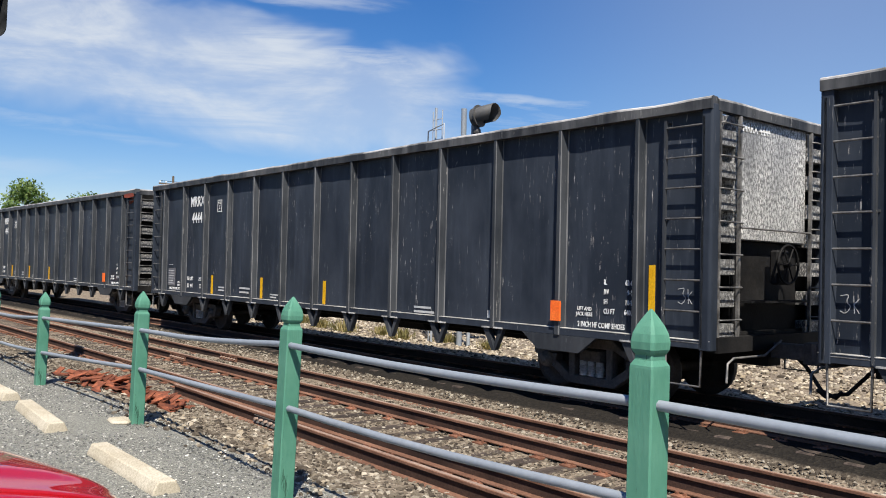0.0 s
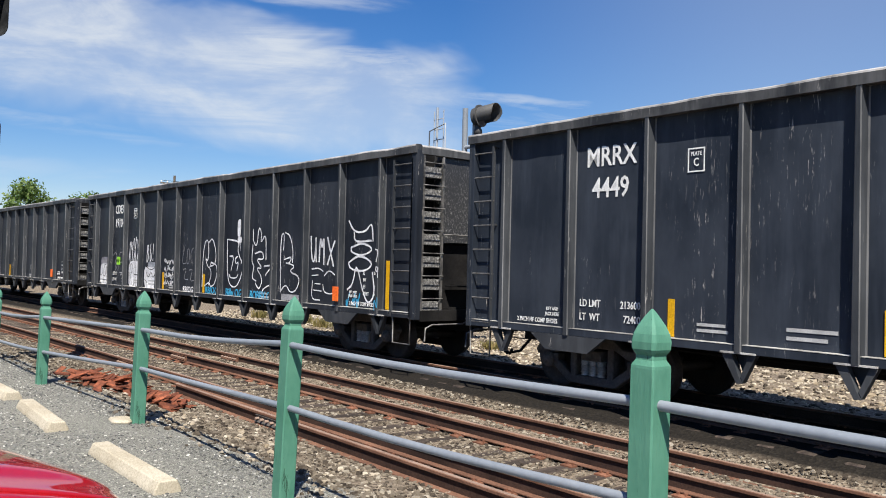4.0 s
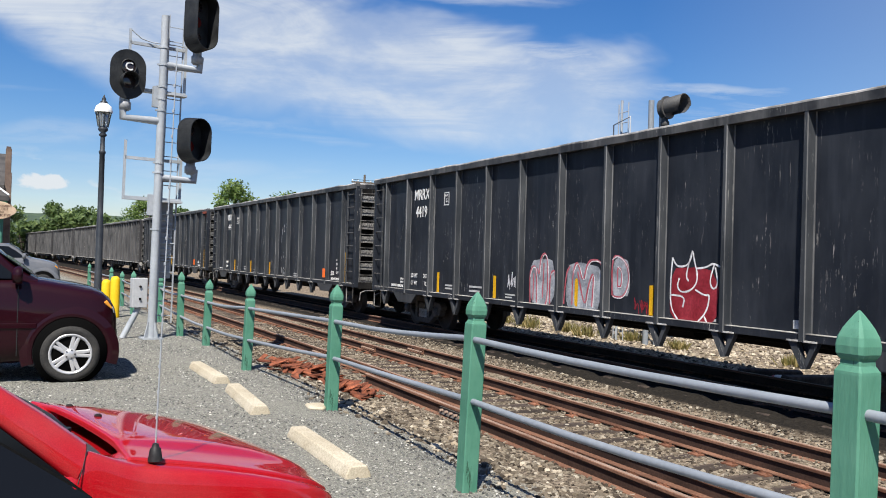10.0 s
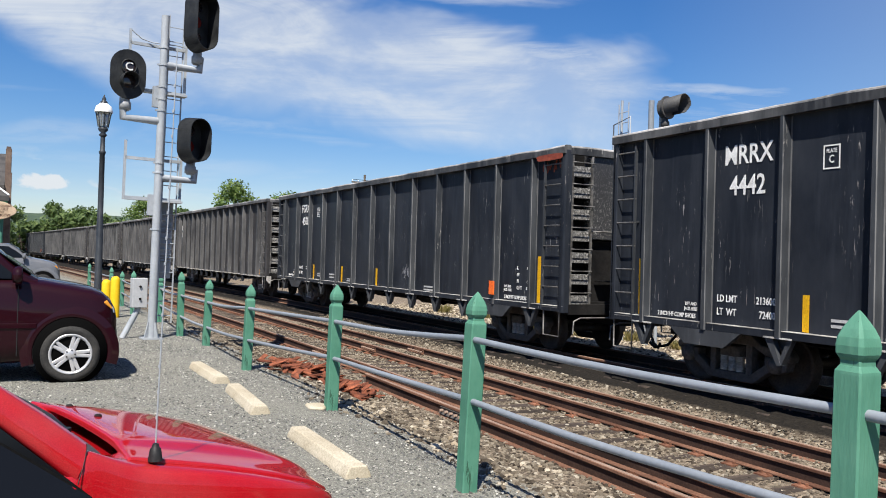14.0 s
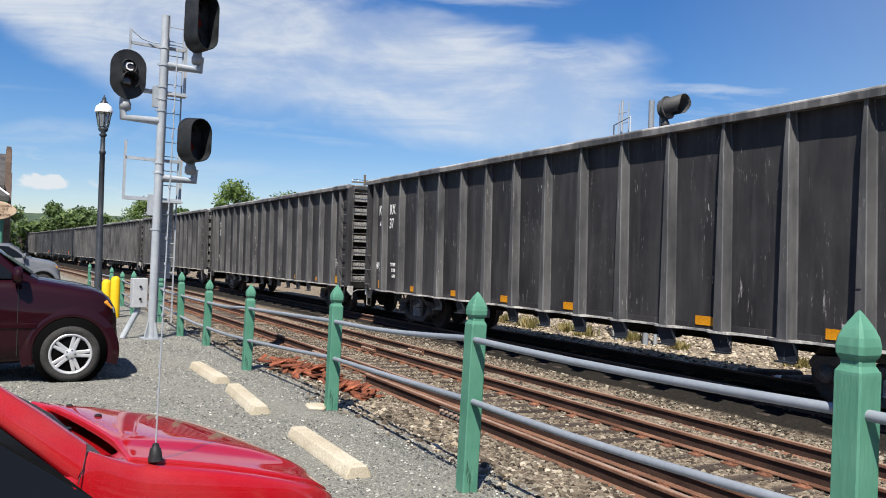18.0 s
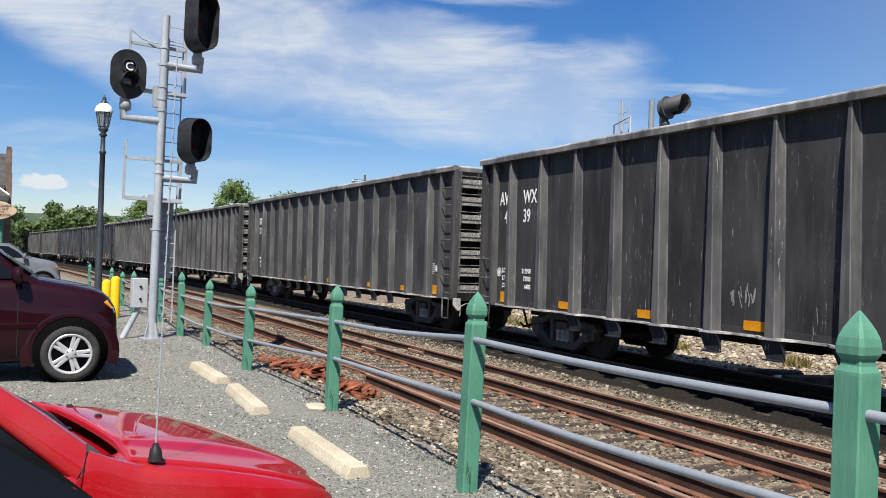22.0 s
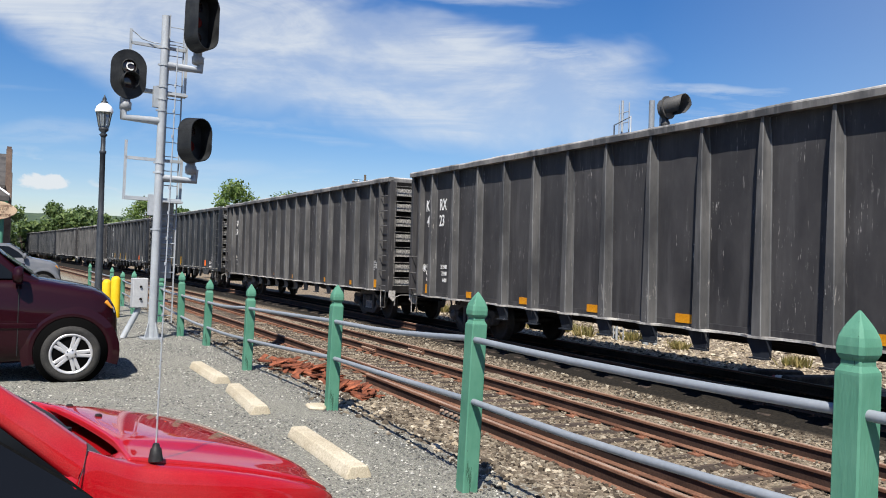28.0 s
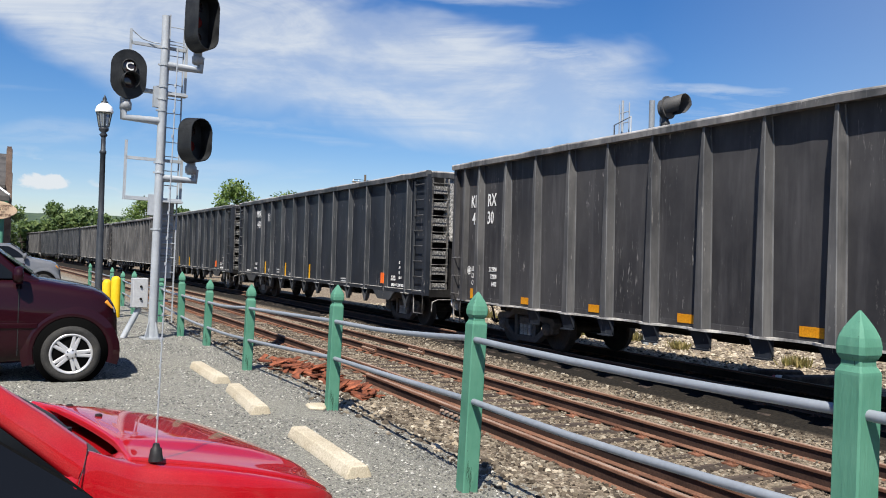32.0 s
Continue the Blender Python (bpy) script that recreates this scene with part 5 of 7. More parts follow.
# ---- ties, plates, spare pieces on the near track ----
def build_ties():
    bm = bmesh.new()
    box(bm, -0.115, 0.115, -1.3, 1.3, -0.2, 0)
    me = done(bm, "tie", 0.014)
    me.materials.append(M["tie_wood"])
    bm = bmesh.new()
    box(bm, -0.09, 0.09, -0.19, 0.19, 0.0, 0.02)
    for a in (-0.11, 0.11):
        for b in (-0.05, 0.05):
            box(bm, b - 0.012, b + 0.012, a - 0.014, a + 0.014, 0.02, 0.05)
    plate = done(bm, "tie_plate")
    plate.materials.append(M["rust_plate"])
    rng = random.Random(4)
    for y0, z0, x0, x1, lab in ((NEAR_Y, NEAR_Z, -44.0, 3.0, "weathered split wooden ties under the rusty unused track"), (TRAIN_Y, 0.0, -44.0, 3.0, "dark wooden ties in the shade under the train")):
        bed = holder("track_ties", lab, "railway ties", kind="structure")
        x = x0
        while x < x1:
            y, a = line_y(x, y0), math.degrees(math.atan(line_y(x + 0.5, 0) - line_y(x - 0.5, 0)))
            tz, skew = z0 - 0.204 + rng.uniform(-0.012, 0.0), rng.uniform(-1.8, 1.8)
            shared("tie", me, bed, x, y + rng.uniform(-0.07, 0.07), tz, 0, rng.uniform(-1, 1), skew + a)
            if y0 == NEAR_Y or x > -22:
                for s in (-1, 1):
                    shared("tie_plate", plate, bed, x, y + s * 0.7525, tz - 0.002, 0, 0, a)
            x += 0.535 + rng.uniform(-0.04, 0.04)


M["rust_plate"] = surface("rust_plate", (0.115, 0.048, 0.029), (0.225, 0.102, 0.061), 0.9, 0, 3, 30, 0.3, vary=0.35)
build_ties()


def joint_bar(x, y, z, mat="rust_rail"):
    bm = bmesh.new()
    for s in (-1, 1):
        slab(bm, [(s * 0.012, -0.15), (s * 0.06, -0.145), (s * 0.035, -0.11), (s * 0.03, -0.07), (s * 0.045, -0.05), (s * 0.012, -0.045)], "x", -0.46, 0.46)
    ob = part("joint_bar", bm, M[mat])
    ob.matrix_basis = pose(x, y, z)
    tagged(ob, "rusty bolted joint bar on a rail" if mat == "rust_rail" else "blackened bolted joint bar on a spare rail", "joint bar", "rail joints")
    bm = bmesh.new()
    rod(bm, (0, -0.085, 0), (0, 0.08, 0), 0.02, 6)
    nut = done(bm, "bolt")
    nut.materials.append(M["rail_top"])
    for k in range(6):
        shared("bolt", nut, ob, -0.37 + 0.148 * k, 0, -0.095)


joint_bar(-10.6, 5.42, -0.22, "truck_steel")
for x, y0, z0 in ((-19.6, line_y(-19.6, NEAR_Y + 0.7525), NEAR_Z), (-19.0, line_y(-19, 8.80), -0.31), (-18.9, line_y(-18.9, NEAR_Y - 0.7525), NEAR_Z)):
    joint_bar(x, y0, z0)


# ---- loose stones ----
def scatter(name, count, area, sizes, mats, seed, label, dense=None, sink=0.35):
    """Many small broken stones lying on the ground, as one object."""
    rng = np.random.default_rng(seed)
    base = np.array([(-1, -1, -.7), (1, -1, -.7), (1, 1, -.7), (-1, 1, -.7), (-.7, -.7, .7), (.7, -.7, .7), (.7, .7, .7), (-.7, .7, .7)], float)
    fac = np.array([(3, 2, 1, 0), (4, 5, 6, 7), (0, 1, 5, 4), (1, 2, 6, 5), (2, 3, 7, 6), (3, 0, 4, 7)])
    xs, ys = rng.uniform(area[0], area[1], count), rng.uniform(area[2], area[3], count)
    if dense:
        ok = np.array([dense(x, y, rng.random()) for x, y in zip(xs, ys)])
        xs, ys = xs[ok], ys[ok]
    n = len(xs)
    s = sizes[0] + (sizes[1] - sizes[0]) * rng.random(n) ** 2.2
    v = base[None] * (1 + 0.55 * (rng.random((n, 8, 3)) - 0.5))
    v = v * s[:, None, None] * np.stack([rng.uniform(0.7, 1.3, n), rng.uniform(0.6, 1.1, n), rng.uniform(0.4, 0.8, n)], 1)[:, None, :]
    a, b = rng.uniform(0, 6.28, n), rng.uniform(-0.6, 0.6, n)
    ca, sa, cb, sb = np.cos(a)[:, None], np.sin(a)[:, None], np.cos(b)[:, None], np.sin(b)[:, None]
    y2, z2 = v[..., 1] * cb - v[..., 2] * sb, v[..., 1] * sb + v[..., 2] * cb
    x3, y3 = v[..., 0] * ca - y2 * sa, v[..., 0] * sa + y2 * ca
    zs = np.array([ground_z(x, y) for x, y in zip(xs, ys)])
    pts = np.stack([x3 + xs[:, None], y3 + ys[:, None], z2 + (zs + s * sink)[:, None]], 2).reshape(-1, 3)
    faces = (fac[None] + (np.arange(n) * 8)[:, None, None]).reshape(-1, 4)
    me = bpy.data.meshes.new(name)
    me.from_pydata(pts.tolist(), [], faces.tolist())
    for m in mats:
        me.materials.append(m)
    me.polygons.foreach_set("material_index", np.repeat(rng.integers(0, len(mats), n), 6))
    return tagged(new(name, me), label, "stones", kind="stuff")


def stone(name, stops):
    m, nt, b = graph(name)
    geo = nt.nodes.new("ShaderNodeNewGeometry")
    c = ramp(nt, geo.outputs["Random Per Island"], stops)
    n2 = tex(nt, 90.0, 3)
    c = mixc(nt, 1.0, c, ramp(nt, n2.outputs["Fac"], [(0.3, (0.8, 0.8, 0.8)), (0.7, (1.15, 1.15, 1.15))]), "MULTIPLY")
    nt.links.new(c, b.inputs["Base Color"])
    b.inputs["Roughness"].default_value, b.inputs["Specular IOR Level"].default_value = 0.9, 0.15
    return m


M["ballast"] = stone("ballast", [(0, (0.034, 0.027, 0.021)), (0.28, (0.084, 0.068, 0.051)), (0.55, (0.143, 0.118, 0.088)), (0.82, (0.205, 0.174, 0.130)), (0.97, (0.35, 0.31, 0.245))])
M["pebble"] = stone("pebble", [(0, (0.06, 0.06, 0.058)), (0.5, (0.155, 0.155, 0.146)), (0.85, (0.25, 0.247, 0.225)), (0.97, (0.60, 0.585, 0.53))])
M["tan_stone"] = stone("tan_stone", [(0, (0.2952, 0.2378, 0.164)), (0.5, (0.3936, 0.3362, 0.2542)), (1, (0.5084, 0.451, 0.3608))])


def on_ballast(x, y, r):
    v = y - line_y(x, 0)
    if v < 3.7:
        return r < max(0.0, (v - 3.2) / 0.5) * 0.5
    if abs(v - NEAR_Y) < 1.35:
        return r < 0.6
    return True


scatter("ballast_stones", 76000, (-28, -1, 3.0, 9.25), (0.010, 0.031), [M["ballast"]], 1, "grey and tan crushed ballast stones between the tracks", on_ballast)
scatter("far_ballast_stones", 15000, (-36, -2, 12.3, 21.0), (0.02, 0.055), [M["tan_stone"], M["ballast"]], 2, "pale ballast stones beyond the train's track")
scatter("lot_pebbles", 70000, (-22, -1.5, -1.0, 3.7), (0.004, 0.0125), [M["pebble"]], 3, "small grey and white pebbles on the gravel lot", None, 0.1)
scatter("edge_stones", 1000, (-14, -3, 3.5, 5.1), (0.018, 0.05), [M["tan_stone"], M["ballast"], M["ballast"]], 5, "larger tan stones along the ballast's edge", None, 0.3)

# ---- the heap of rusty scrap ----
M["scrap"] = surface("scrap", (0.085, 0.030, 0.019), (0.27, 0.085, 0.042), 0.9, 0, 4, 30, 0.3, vary=0.4)


def scrap_heap():
    heap = holder("scrap_heap", "heap of rusty red tie plates and scrap iron", "scrap heap", m=pose(0, 0, 0))
    rng = random.Random(12)
    meshes = []
    for k in range(6):
        bm = bmesh.new()
        w, l, t = rng.uniform(0.025, 0.07), rng.uniform(0.09, 0.24), rng.uniform(0.004, 0.009)
        slab(bm, [(-l, -w), (l, -w * rng.uniform(0.7, 1)), (l * rng.uniform(0.7, 1), w), (-l, w)], "z", -t, t)
        me = done(bm, "plate")
        me.materials.append(M["scrap"])
        meshes.append(me)
    for i in range(330):
        u, v = rng.gauss(0, 0.42), rng.gauss(0, 0.36)
        if abs(u) > 1 or abs(v) > 1:
            continue
        x, y = -13.2 + u * 1.4, 4.25 + v * 0.95
        top = max(0.0, 0.22 * (1 - u * u) * (1 - v * v))
        z = ground_z(x, y) + 0.02 + rng.random() * top
        shared("plate", rng.choice(meshes), heap, x, y, z, rng.uniform(-22, 22), rng.uniform(-22, 22), rng.uniform(0, 360))
    for u, v, z, ax, ay, az in ((0.05, -0.2, 0.20, 12, -14, 20), (-0.35, 0.1, 0.16, -16, 8, 75), (0.4, 0.1, 0.15, 10, 18, 130), (-0.1, 0.3, 0.18, 20, 5, 160), (0.3, -0.35, 0.12, -8, -20, 50)):
        bm = bmesh.new()
        slab(bm, [(-0.27, -0.14), (0.25, -0.15), (0.28, 0.13), (-0.24, 0.15)], "z", -0.012, 0.012)
        x, y = -13.2 + u * 1.4, 4.25 + v * 0.95
        part("plate", bm, M["scrap"], heap, "", 0.004).matrix_basis = pose(x, y, ground_z(x, y) + z, ax, ay, az)
    return heap


scrap_heap()


# ---- fence ----
def post_mesh(h):
    """A square post with chamfered shoulders, a neck and a pointed acorn cap."""
    bm = bmesh.new()
    w = 0.066
    prof = [(-0.35, w), (h - 0.262, w), (h - 0.25, w * 0.98), (h - 0.225, w * 0.76), (h - 0.205, w * 0.74), (h - 0.192, w * 0.90), (h - 0.178, w * 1.01), (h - 0.145, w * 1.04), (h - 0.11, w * 0.95), (h - 0.075, w * 0.74), (h - 0.042, w * 0.46), (h - 0.016, w * 0.22), (h, w * 0.05)]
    rings = []
    for z, r in prof:
        c = r * (0.12 if z < h - 0.2 else 0.22)
        rings.append([bm.verts.new((x, y, z)) for x, y in ((-r + c, -r), (r - c, -r), (r, -r + c), (r, r - c), (r - c, r), (-r + c, r), (-r, r - c), (-r, -r + c))])
    for a, b in zip(rings, rings[1:]):
        for i in range(8):
            bm.faces.new((a[i], a[(i + 1) % 8], b[(i + 1) % 8], b[i]))
    bm.faces.new(rings[0][::-1]), bm.faces.new(rings[-1])
    me = done(bm, "post")
    me.materials.append(M["fence_green"])
    return me


def fence_paint():
    m, nt, b = graph("fence_green")
    n1, n2, n3 = tex(nt, 2.2, 5, 0.6), tex(nt, 26, 4, 0.6, (1, 1, 0.18)), tex(nt, 9.0, 6, 0.7, (2.5, 2.5, 0.25))
    c = mixc(nt, ramp(nt, n1.outputs["Fac"], [(0.35, (0, 0, 0)), (0.7, (1, 1, 1))]), (0.058, 0.182, 0.122), (0.105, 0.262, 0.184))
    c = mixc(nt, ramp(nt, n2.outputs["Fac"], [(0.55, (0, 0, 0)), (0.8, (0.41, 0.41, 0.41))]), c, (0.1394, 0.3116, 0.2214))
    c = mixc(nt, ramp(nt, n3.outputs["Fac"], [(0.625, (0, 0, 0)), (0.655, (0.9, 0.9, 0.9))]), c, (0.02, 0.05, 0.032))
    nt.links.new(c, b.inputs["Base Color"])
    b.inputs["Roughness"].default_value, b.inputs["Specular IOR Level"].default_value = 0.6, 0.15
    bump(nt, b, n2.outputs["Fac"], 0.5, 0.01)
    return m


M["fence_green"] = fence_paint()
# x, y, height, lean along the fence (degrees), lower and upper tube heights
POSTS = [(0.9, 3.05, 1.62, 0, 0.86, 1.32), (-2.38, 3.05, 1.64, 0.5, 0.86, 1.30), (-5.84, 3.09, 1.55, 1.6, 0.78, 1.26), (-9.43, 3.17, 1.46, 1.2, 0.68, 1.11), (-12.97, 2.98, 1.32, 1.4, 0.54, 1.03), (-16.5, 3.0, 1.27, 1.6, 0.43, 0.91),
         (-18.4, 2.8, 1.36, 0, 0.50, 0.94), (-22.1, 2.86, 1.2, 0, 0.50, 0.92), (-24.9, 2.5, 1.2, 0, 0.5, 0.9), (-28.3, 2.5, 1.1, 0, 0.5, 0.9), (-31.8, 2.45, 1.15, 0, 0.5, 0.9), (-35.2, 2.3, 1.15, 0, 0.5, 0.9), (-38.6, 2.1, 1.15, 0, 0.5, 0.9)]
fence = holder("fence", "green wooden post fence with two grey pipe rails", "fence")
for i, (x, y, h, lean, z1, z2) in enumerate(POSTS):
    shared("post", post_mesh(h), fence, x, y, LOT_Z, 0, 0, random.Random(i).uniform(-3, 3)).matrix_basis = pose(x, y, LOT_Z, -lean, lean * 0.4, 0)
for a, b in zip(POSTS, POSTS[1:]):
    for k in (4, 5):
        bm = bmesh.new()
        p, q = Vector((a[0] - 0.06, a[1], a[k])), Vector((b[0] + 0.06, b[1], b[k]))
        rng = random.Random(int(p.x * 10) + k)
        sag, kink = rng.uniform(0.0, 0.03), rng.uniform(0.6, 0.9)
        pts = [p.lerp(q, f) - Vector((0, 0, sag * math.sin(math.pi * f))) for f in (0, 0.2, 0.4, 0.6, kink, 1)]
        pipe(bm, sorted(pts, key=lambda v: -v.x), 0.0245, 12)
        part("rail", bm, M["pipe_grey"], fence)

# ---- wheel stops ----
bm = bmesh.new()
slab(bm, [(-0.115, 0), (0.115, 0), (0.11, 0.035), (0.072, 0.112), (-0.072, 0.112), (-0.11, 0.035)], "x", -0.85, 0.85)
stop_me = done(bm, "wheel_stop", 0.010, 1)
stop_me.materials.append(M["concrete"])
for x, y, a in ((-4.55, 2.42, 1.0), (-7.38, 2.44, 0.5), (-10.28, 2.38, -2.0), (-12.62, 2.36, 2.0)):
    ob = new("wheel_stop", stop_me)
    ob.matrix_basis = pose(x + 0.09, y - 0.03, LOT_Z - 0.012, 0, 0, a)
    tagged(ob, "worn tan concrete parking wheel stop on the gravel", "wheel stop", "wheel stops")
bm = bmesh.new()
slab(bm, [(-0.16, -0.1), (0.1, -0.13), (0.2, 0.02), (0.05, 0.14), (-0.14, 0.1)], "z", 0, 0.05)
tagged(part("footing", bm, M["concrete"], None, "", 0.02), "broken concrete footing at a fence post", "concrete").matrix_basis = pose(-9.56, 3.04, LOT_Z - 0.01)


# ---- signal mast ----
def oval(w, h, n=20):
    """An upright stadium outline."""
    r = w / 2
    pts = []
    for i in range(n + 1):
        a = math.pi * i / n
        pts.append((r * math.cos(a), (h / 2 - r) + r * math.sin(a)))
    for i in range(n + 1):
        a = math.pi + math.pi * i / n
        pts.append((r * math.cos(a), -(h / 2 - r) + r * math.sin(a)))
    return pts


M["signal_black"] = surface("signal_black", (0.012, 0.013, 0.014), (0.028, 0.03, 0.032), 0.5, 0, 3, 40, 0.05)
M["lens_dark"] = plain("lens_dark", (0.03, 0.02, 0.02), 0.08, 0, 0.5)
M["lens_red"] = plain("lens_red", (0.12, 0.012, 0.01), 0.1, 0, 0.5)


def visor(bm, z, r, out, drop=0.0):
    """A tunnel hood over a lens, open below, drawn out along +x."""
    n = 12
    rings = []
    for x, k in ((0.02, 1.0), (out, 1.02)):
        for rr in (r * k, r * k - 0.012):
            ring = []
            for i in range(n + 1):
                a = radians(-50) + radians(280) * i / n
                cut = 0.35 * out * max(0.0, -math.sin(a)) if x > 0.1 else 0
                ring.append(bm.verts.new((x - cut, rr * math.cos(a), z + rr * math.sin(a))))
            rings.append(ring)
    for a, b in ((0, 2), (2, 3), (3, 1)):
        for i in range(n):
            bm.faces.new((rings[a][i], rings[a][i + 1], rings[b][i + 1], rings[b][i])).smooth = True


def signal_head(mast, y, z, w, h, lamps, turn, letter_mark=False, hood=0.25):
    shroud = turn > 20
    bm = bmesh.new()
    slab(bm, oval(w, h), "x", -0.02, 0.02)
    head = part("signal_head", bm, M["signal_black"], mast)
    head.matrix_basis = pose(0.1, y, z, 0, 0, turn)
    bm = bmesh.new()
    slab(bm, [(a * 0.72, b * 0.8) for a, b in oval(w, h)], "x", -0.09 if shroud else -0.2, -0.021)
    part("lamp_case", bm, M["signal_black"], head, bevel=0.01)
    for k, (dz, r) in enumerate(lamps):
        bm = bmesh.new()
        lathe(bm, [(0.01, 0.03), (r * 0.85, 0.026), (r * 0.95, 0.021)], (0, 0, dz), 16, "x")
        part("lens", bm, M["lens_red"] if k == 1 and shroud else M["lens_dark"], head)
        if not shroud and not (letter_mark and k == 0):
            bm = bmesh.new()
            visor(bm, dz, r * 1.15, hood)
            part("visor", bm, M["signal_black"], head)
    if shroud:
        bm = bmesh.new()
        rim, inner = oval(w, h), oval(w - 0.03, h - 0.03)
        n = len(rim)
        rings = [[bm.verts.new((x, a * k, b * k)) for a, b in ring] for x, ring, k in ((0.0, rim, 1.0), (hood, rim, 0.93), (hood, inner, 0.93), (0.021, inner, 1.0))]
        for ra, rb in zip(rings, rings[1:]):
            for i in range(n):
                bm.faces.new((ra[i], ra[(i + 1) % n], rb[(i + 1) % n], rb[i]))
        part("hood", bm, M["signal_black"], head)
    if letter_mark:
        bm = bmesh.new()
        lathe(bm, [(0.128, 0.02), (0.128, 0.07), (0.150, 0.07), (0.150, 0.02)], (0, 0, lamps[0][0]), 24, "x", caps=False)
        part("lens_ring", bm, M["signal_black"], head)
        me = letter_mesh("C", 0.23, M["white_paint"])
        ob = shared("letter_plate", me, head, 0.045, -0.0, lamps[0][0] - 0.0, 90, 0, 90)
    bm = bmesh.new()
    rod(bm, (0, 0, -h / 2 - 0.22), (0, 0, -h / 2 + 0.06), 0.082, 12)
    lathe(bm, [(0.08, -0.20), (0.115, -0.195), (0.118, -0.06), (0.09, -0.03), (0.09, 0.04)], (0, 0, -h / 2), 12)
    part("bracket", bm, M["case_grey"], head).matrix_basis = pose(-0.05, 0.1, 0) if shroud else pose(-0.12, 0, 0)
    return head


def pipe_arm(mast, y0, y1, z0, z1):
    bm = bmesh.new()
    pipe(bm, [(-0.02, y0, z0), (-0.02, y1, z0), (-0.02, y1, z1)], 0.082, 12)
    part("arm", bm, M["galvanised"], mast)


def signal_mast(m, label):
    mast = holder("signal_mast", label, "railway signal", m=m)
    bm = bmesh.new()
    rod(bm, (0, 0, 0), (0, 0, 6.58), 0.085, 16, 0.078)
    part("pole", bm, M["galvanised"], mast)
    bm = bmesh.new()
    for a in range(4):
        c, s = math.cos(a * math.pi / 2 + 0.5), math.sin(a * math.pi / 2 + 0.5)
        hexa(bm, [(c * 0.08 - s * 0.01, s * 0.08 + c * 0.01, 0), (c * 0.08 + s * 0.01, s * 0.08 - c * 0.01, 0), (c * 0.2 + s * 0.01, s * 0.2 - c * 0.01, 0), (c * 0.2 - s * 0.01, s * 0.2 + c * 0.01, 0)],
             [(c * 0.08 - s * 0.01, s * 0.08 + c * 0.01, 0.34), (c * 0.08 + s * 0.01, s * 0.08 - c * 0.01, 0.34), (c * 0.1 + s * 0.01, s * 0.1 - c * 0.01, 0.34), (c * 0.1 - s * 0.01, s * 0.1 + c * 0.01, 0.34)])
    box(bm, -0.2, 0.2, -0.2, 0.2, 0, 0.03)
    part("base", bm, M["galvanised"], mast)
    for z in (2.2, 3.35, 3.55, 4.62, 4.85, 5.1, 5.55, 5.9):
        bm = bmesh.new()
        lathe(bm, [(0.08, 0), (0.094, 0.002), (0.094, 0.038), (0.08, 0.04)], (0, 0, z), 14, smooth=False)
        box(bm, -0.02, 0.02, -0.12, -0.09, z + 0.004, z + 0.036)
        part("clamp", bm, M["galvanised"], mast)
    # ladder behind the pole
    bm = bmesh.new()
    for y in (0.16, 0.46):
        box(bm, -0.32, -0.28, y - 0.012, y + 0.012, 0.3, 6.7)
    lad = part("ladder", bm, M["galvanised"], mast)
    bm = bmesh.new()
    rod(bm, (-0.3, 0.16, 0), (-0.3, 0.46, 0), 0.011, 6)
    rung = done(bm, "rung")
    rung.materials.append(M["galvanised"])
    for i in range(21):
        shared("rung", rung, lad, 0, 0, 0.45 + i * 0.3)
    # two guard frames round the ladder with platforms
    for z0, z1, mid in ((2.8, 4.0, 3.62), (5.0, 6.25, 5.95)):
        bm = bmesh.new()
        for y in (-0.62, 0.5):
            box(bm, -0.24, -0.2, y - 0.025, y + 0.025, z0, z1 if y < 0 else z1 + 0.3)
        box(bm, -0.26, -0.2, -0.62, 0.5, mid, mid + 0.06)
        box(bm, -0.26, -0.12, -0.62, 0.5, z0, z0 + 0.07)
        part("guard_frame", bm, M["galvanised"], mast)
        bm = bmesh.new()
        box(bm, -0.2, 0.02, 0.05, 0.5, z0 - 0.02, z0 + 0.02)
        box(bm, -0.09, 0.02, -0.18, -0.06, z0 - 0.3, z0 + 0.12)
        part("platform", bm, M["galvanised"], mast)
    bm = bmesh.new()
    pipe(bm, [(-0.22, -0.6, 6.23), (-0.2, -0.4, 6.08), (-0.16, -0.2, 6.03), (-0.1, 0.0, 6.02), (-0.2, 0.3, 6.06), (-0.22, 0.48, 6.05)], 0.012, 5)
    part("chain", bm, M["galvanised"], mast)
    # louvred equipment case on the back
    bm = bmesh.new()
    box(bm, -0.5, -0.34, 0.06, 0.42, 1.22, 2.85)
    case = part("equipment_case", bm, M["case_grey"], mast, "tall grey louvred case", 0.012)
    bm = bmesh.new()
    slab(bm, [(0.0, 0.0), (0.03, -0.03), (0.03, -0.04), (0.0, -0.05)], "y", 0.08, 0.40)
    louvre = done(bm, "louvre")
    louvre.materials.append(M["case_grey"])
    for i in range(9):
        shared("louvre", louvre, case, -0.34, 0, 1.62 + i * 0.12)
    pipe_arm(mast, 0, -0.74, 4.42, 4.8)
    signal_head(mast, -0.70, 5.26, 0.69, 0.98, [(0.145, 0.135), (-0.14, 0.145)], 4, True, 0.26)
    pipe_arm(mast, 0, 0.72, 3.27, 3.5)
    signal_head(mast, 0.56, 4.08, 0.59, 0.94, [(0.2, 0.12), (-0.12, 0.12)], 24, False, 0.36)
    pipe_arm(mast, 0, 0.74, 5.58, 5.85)
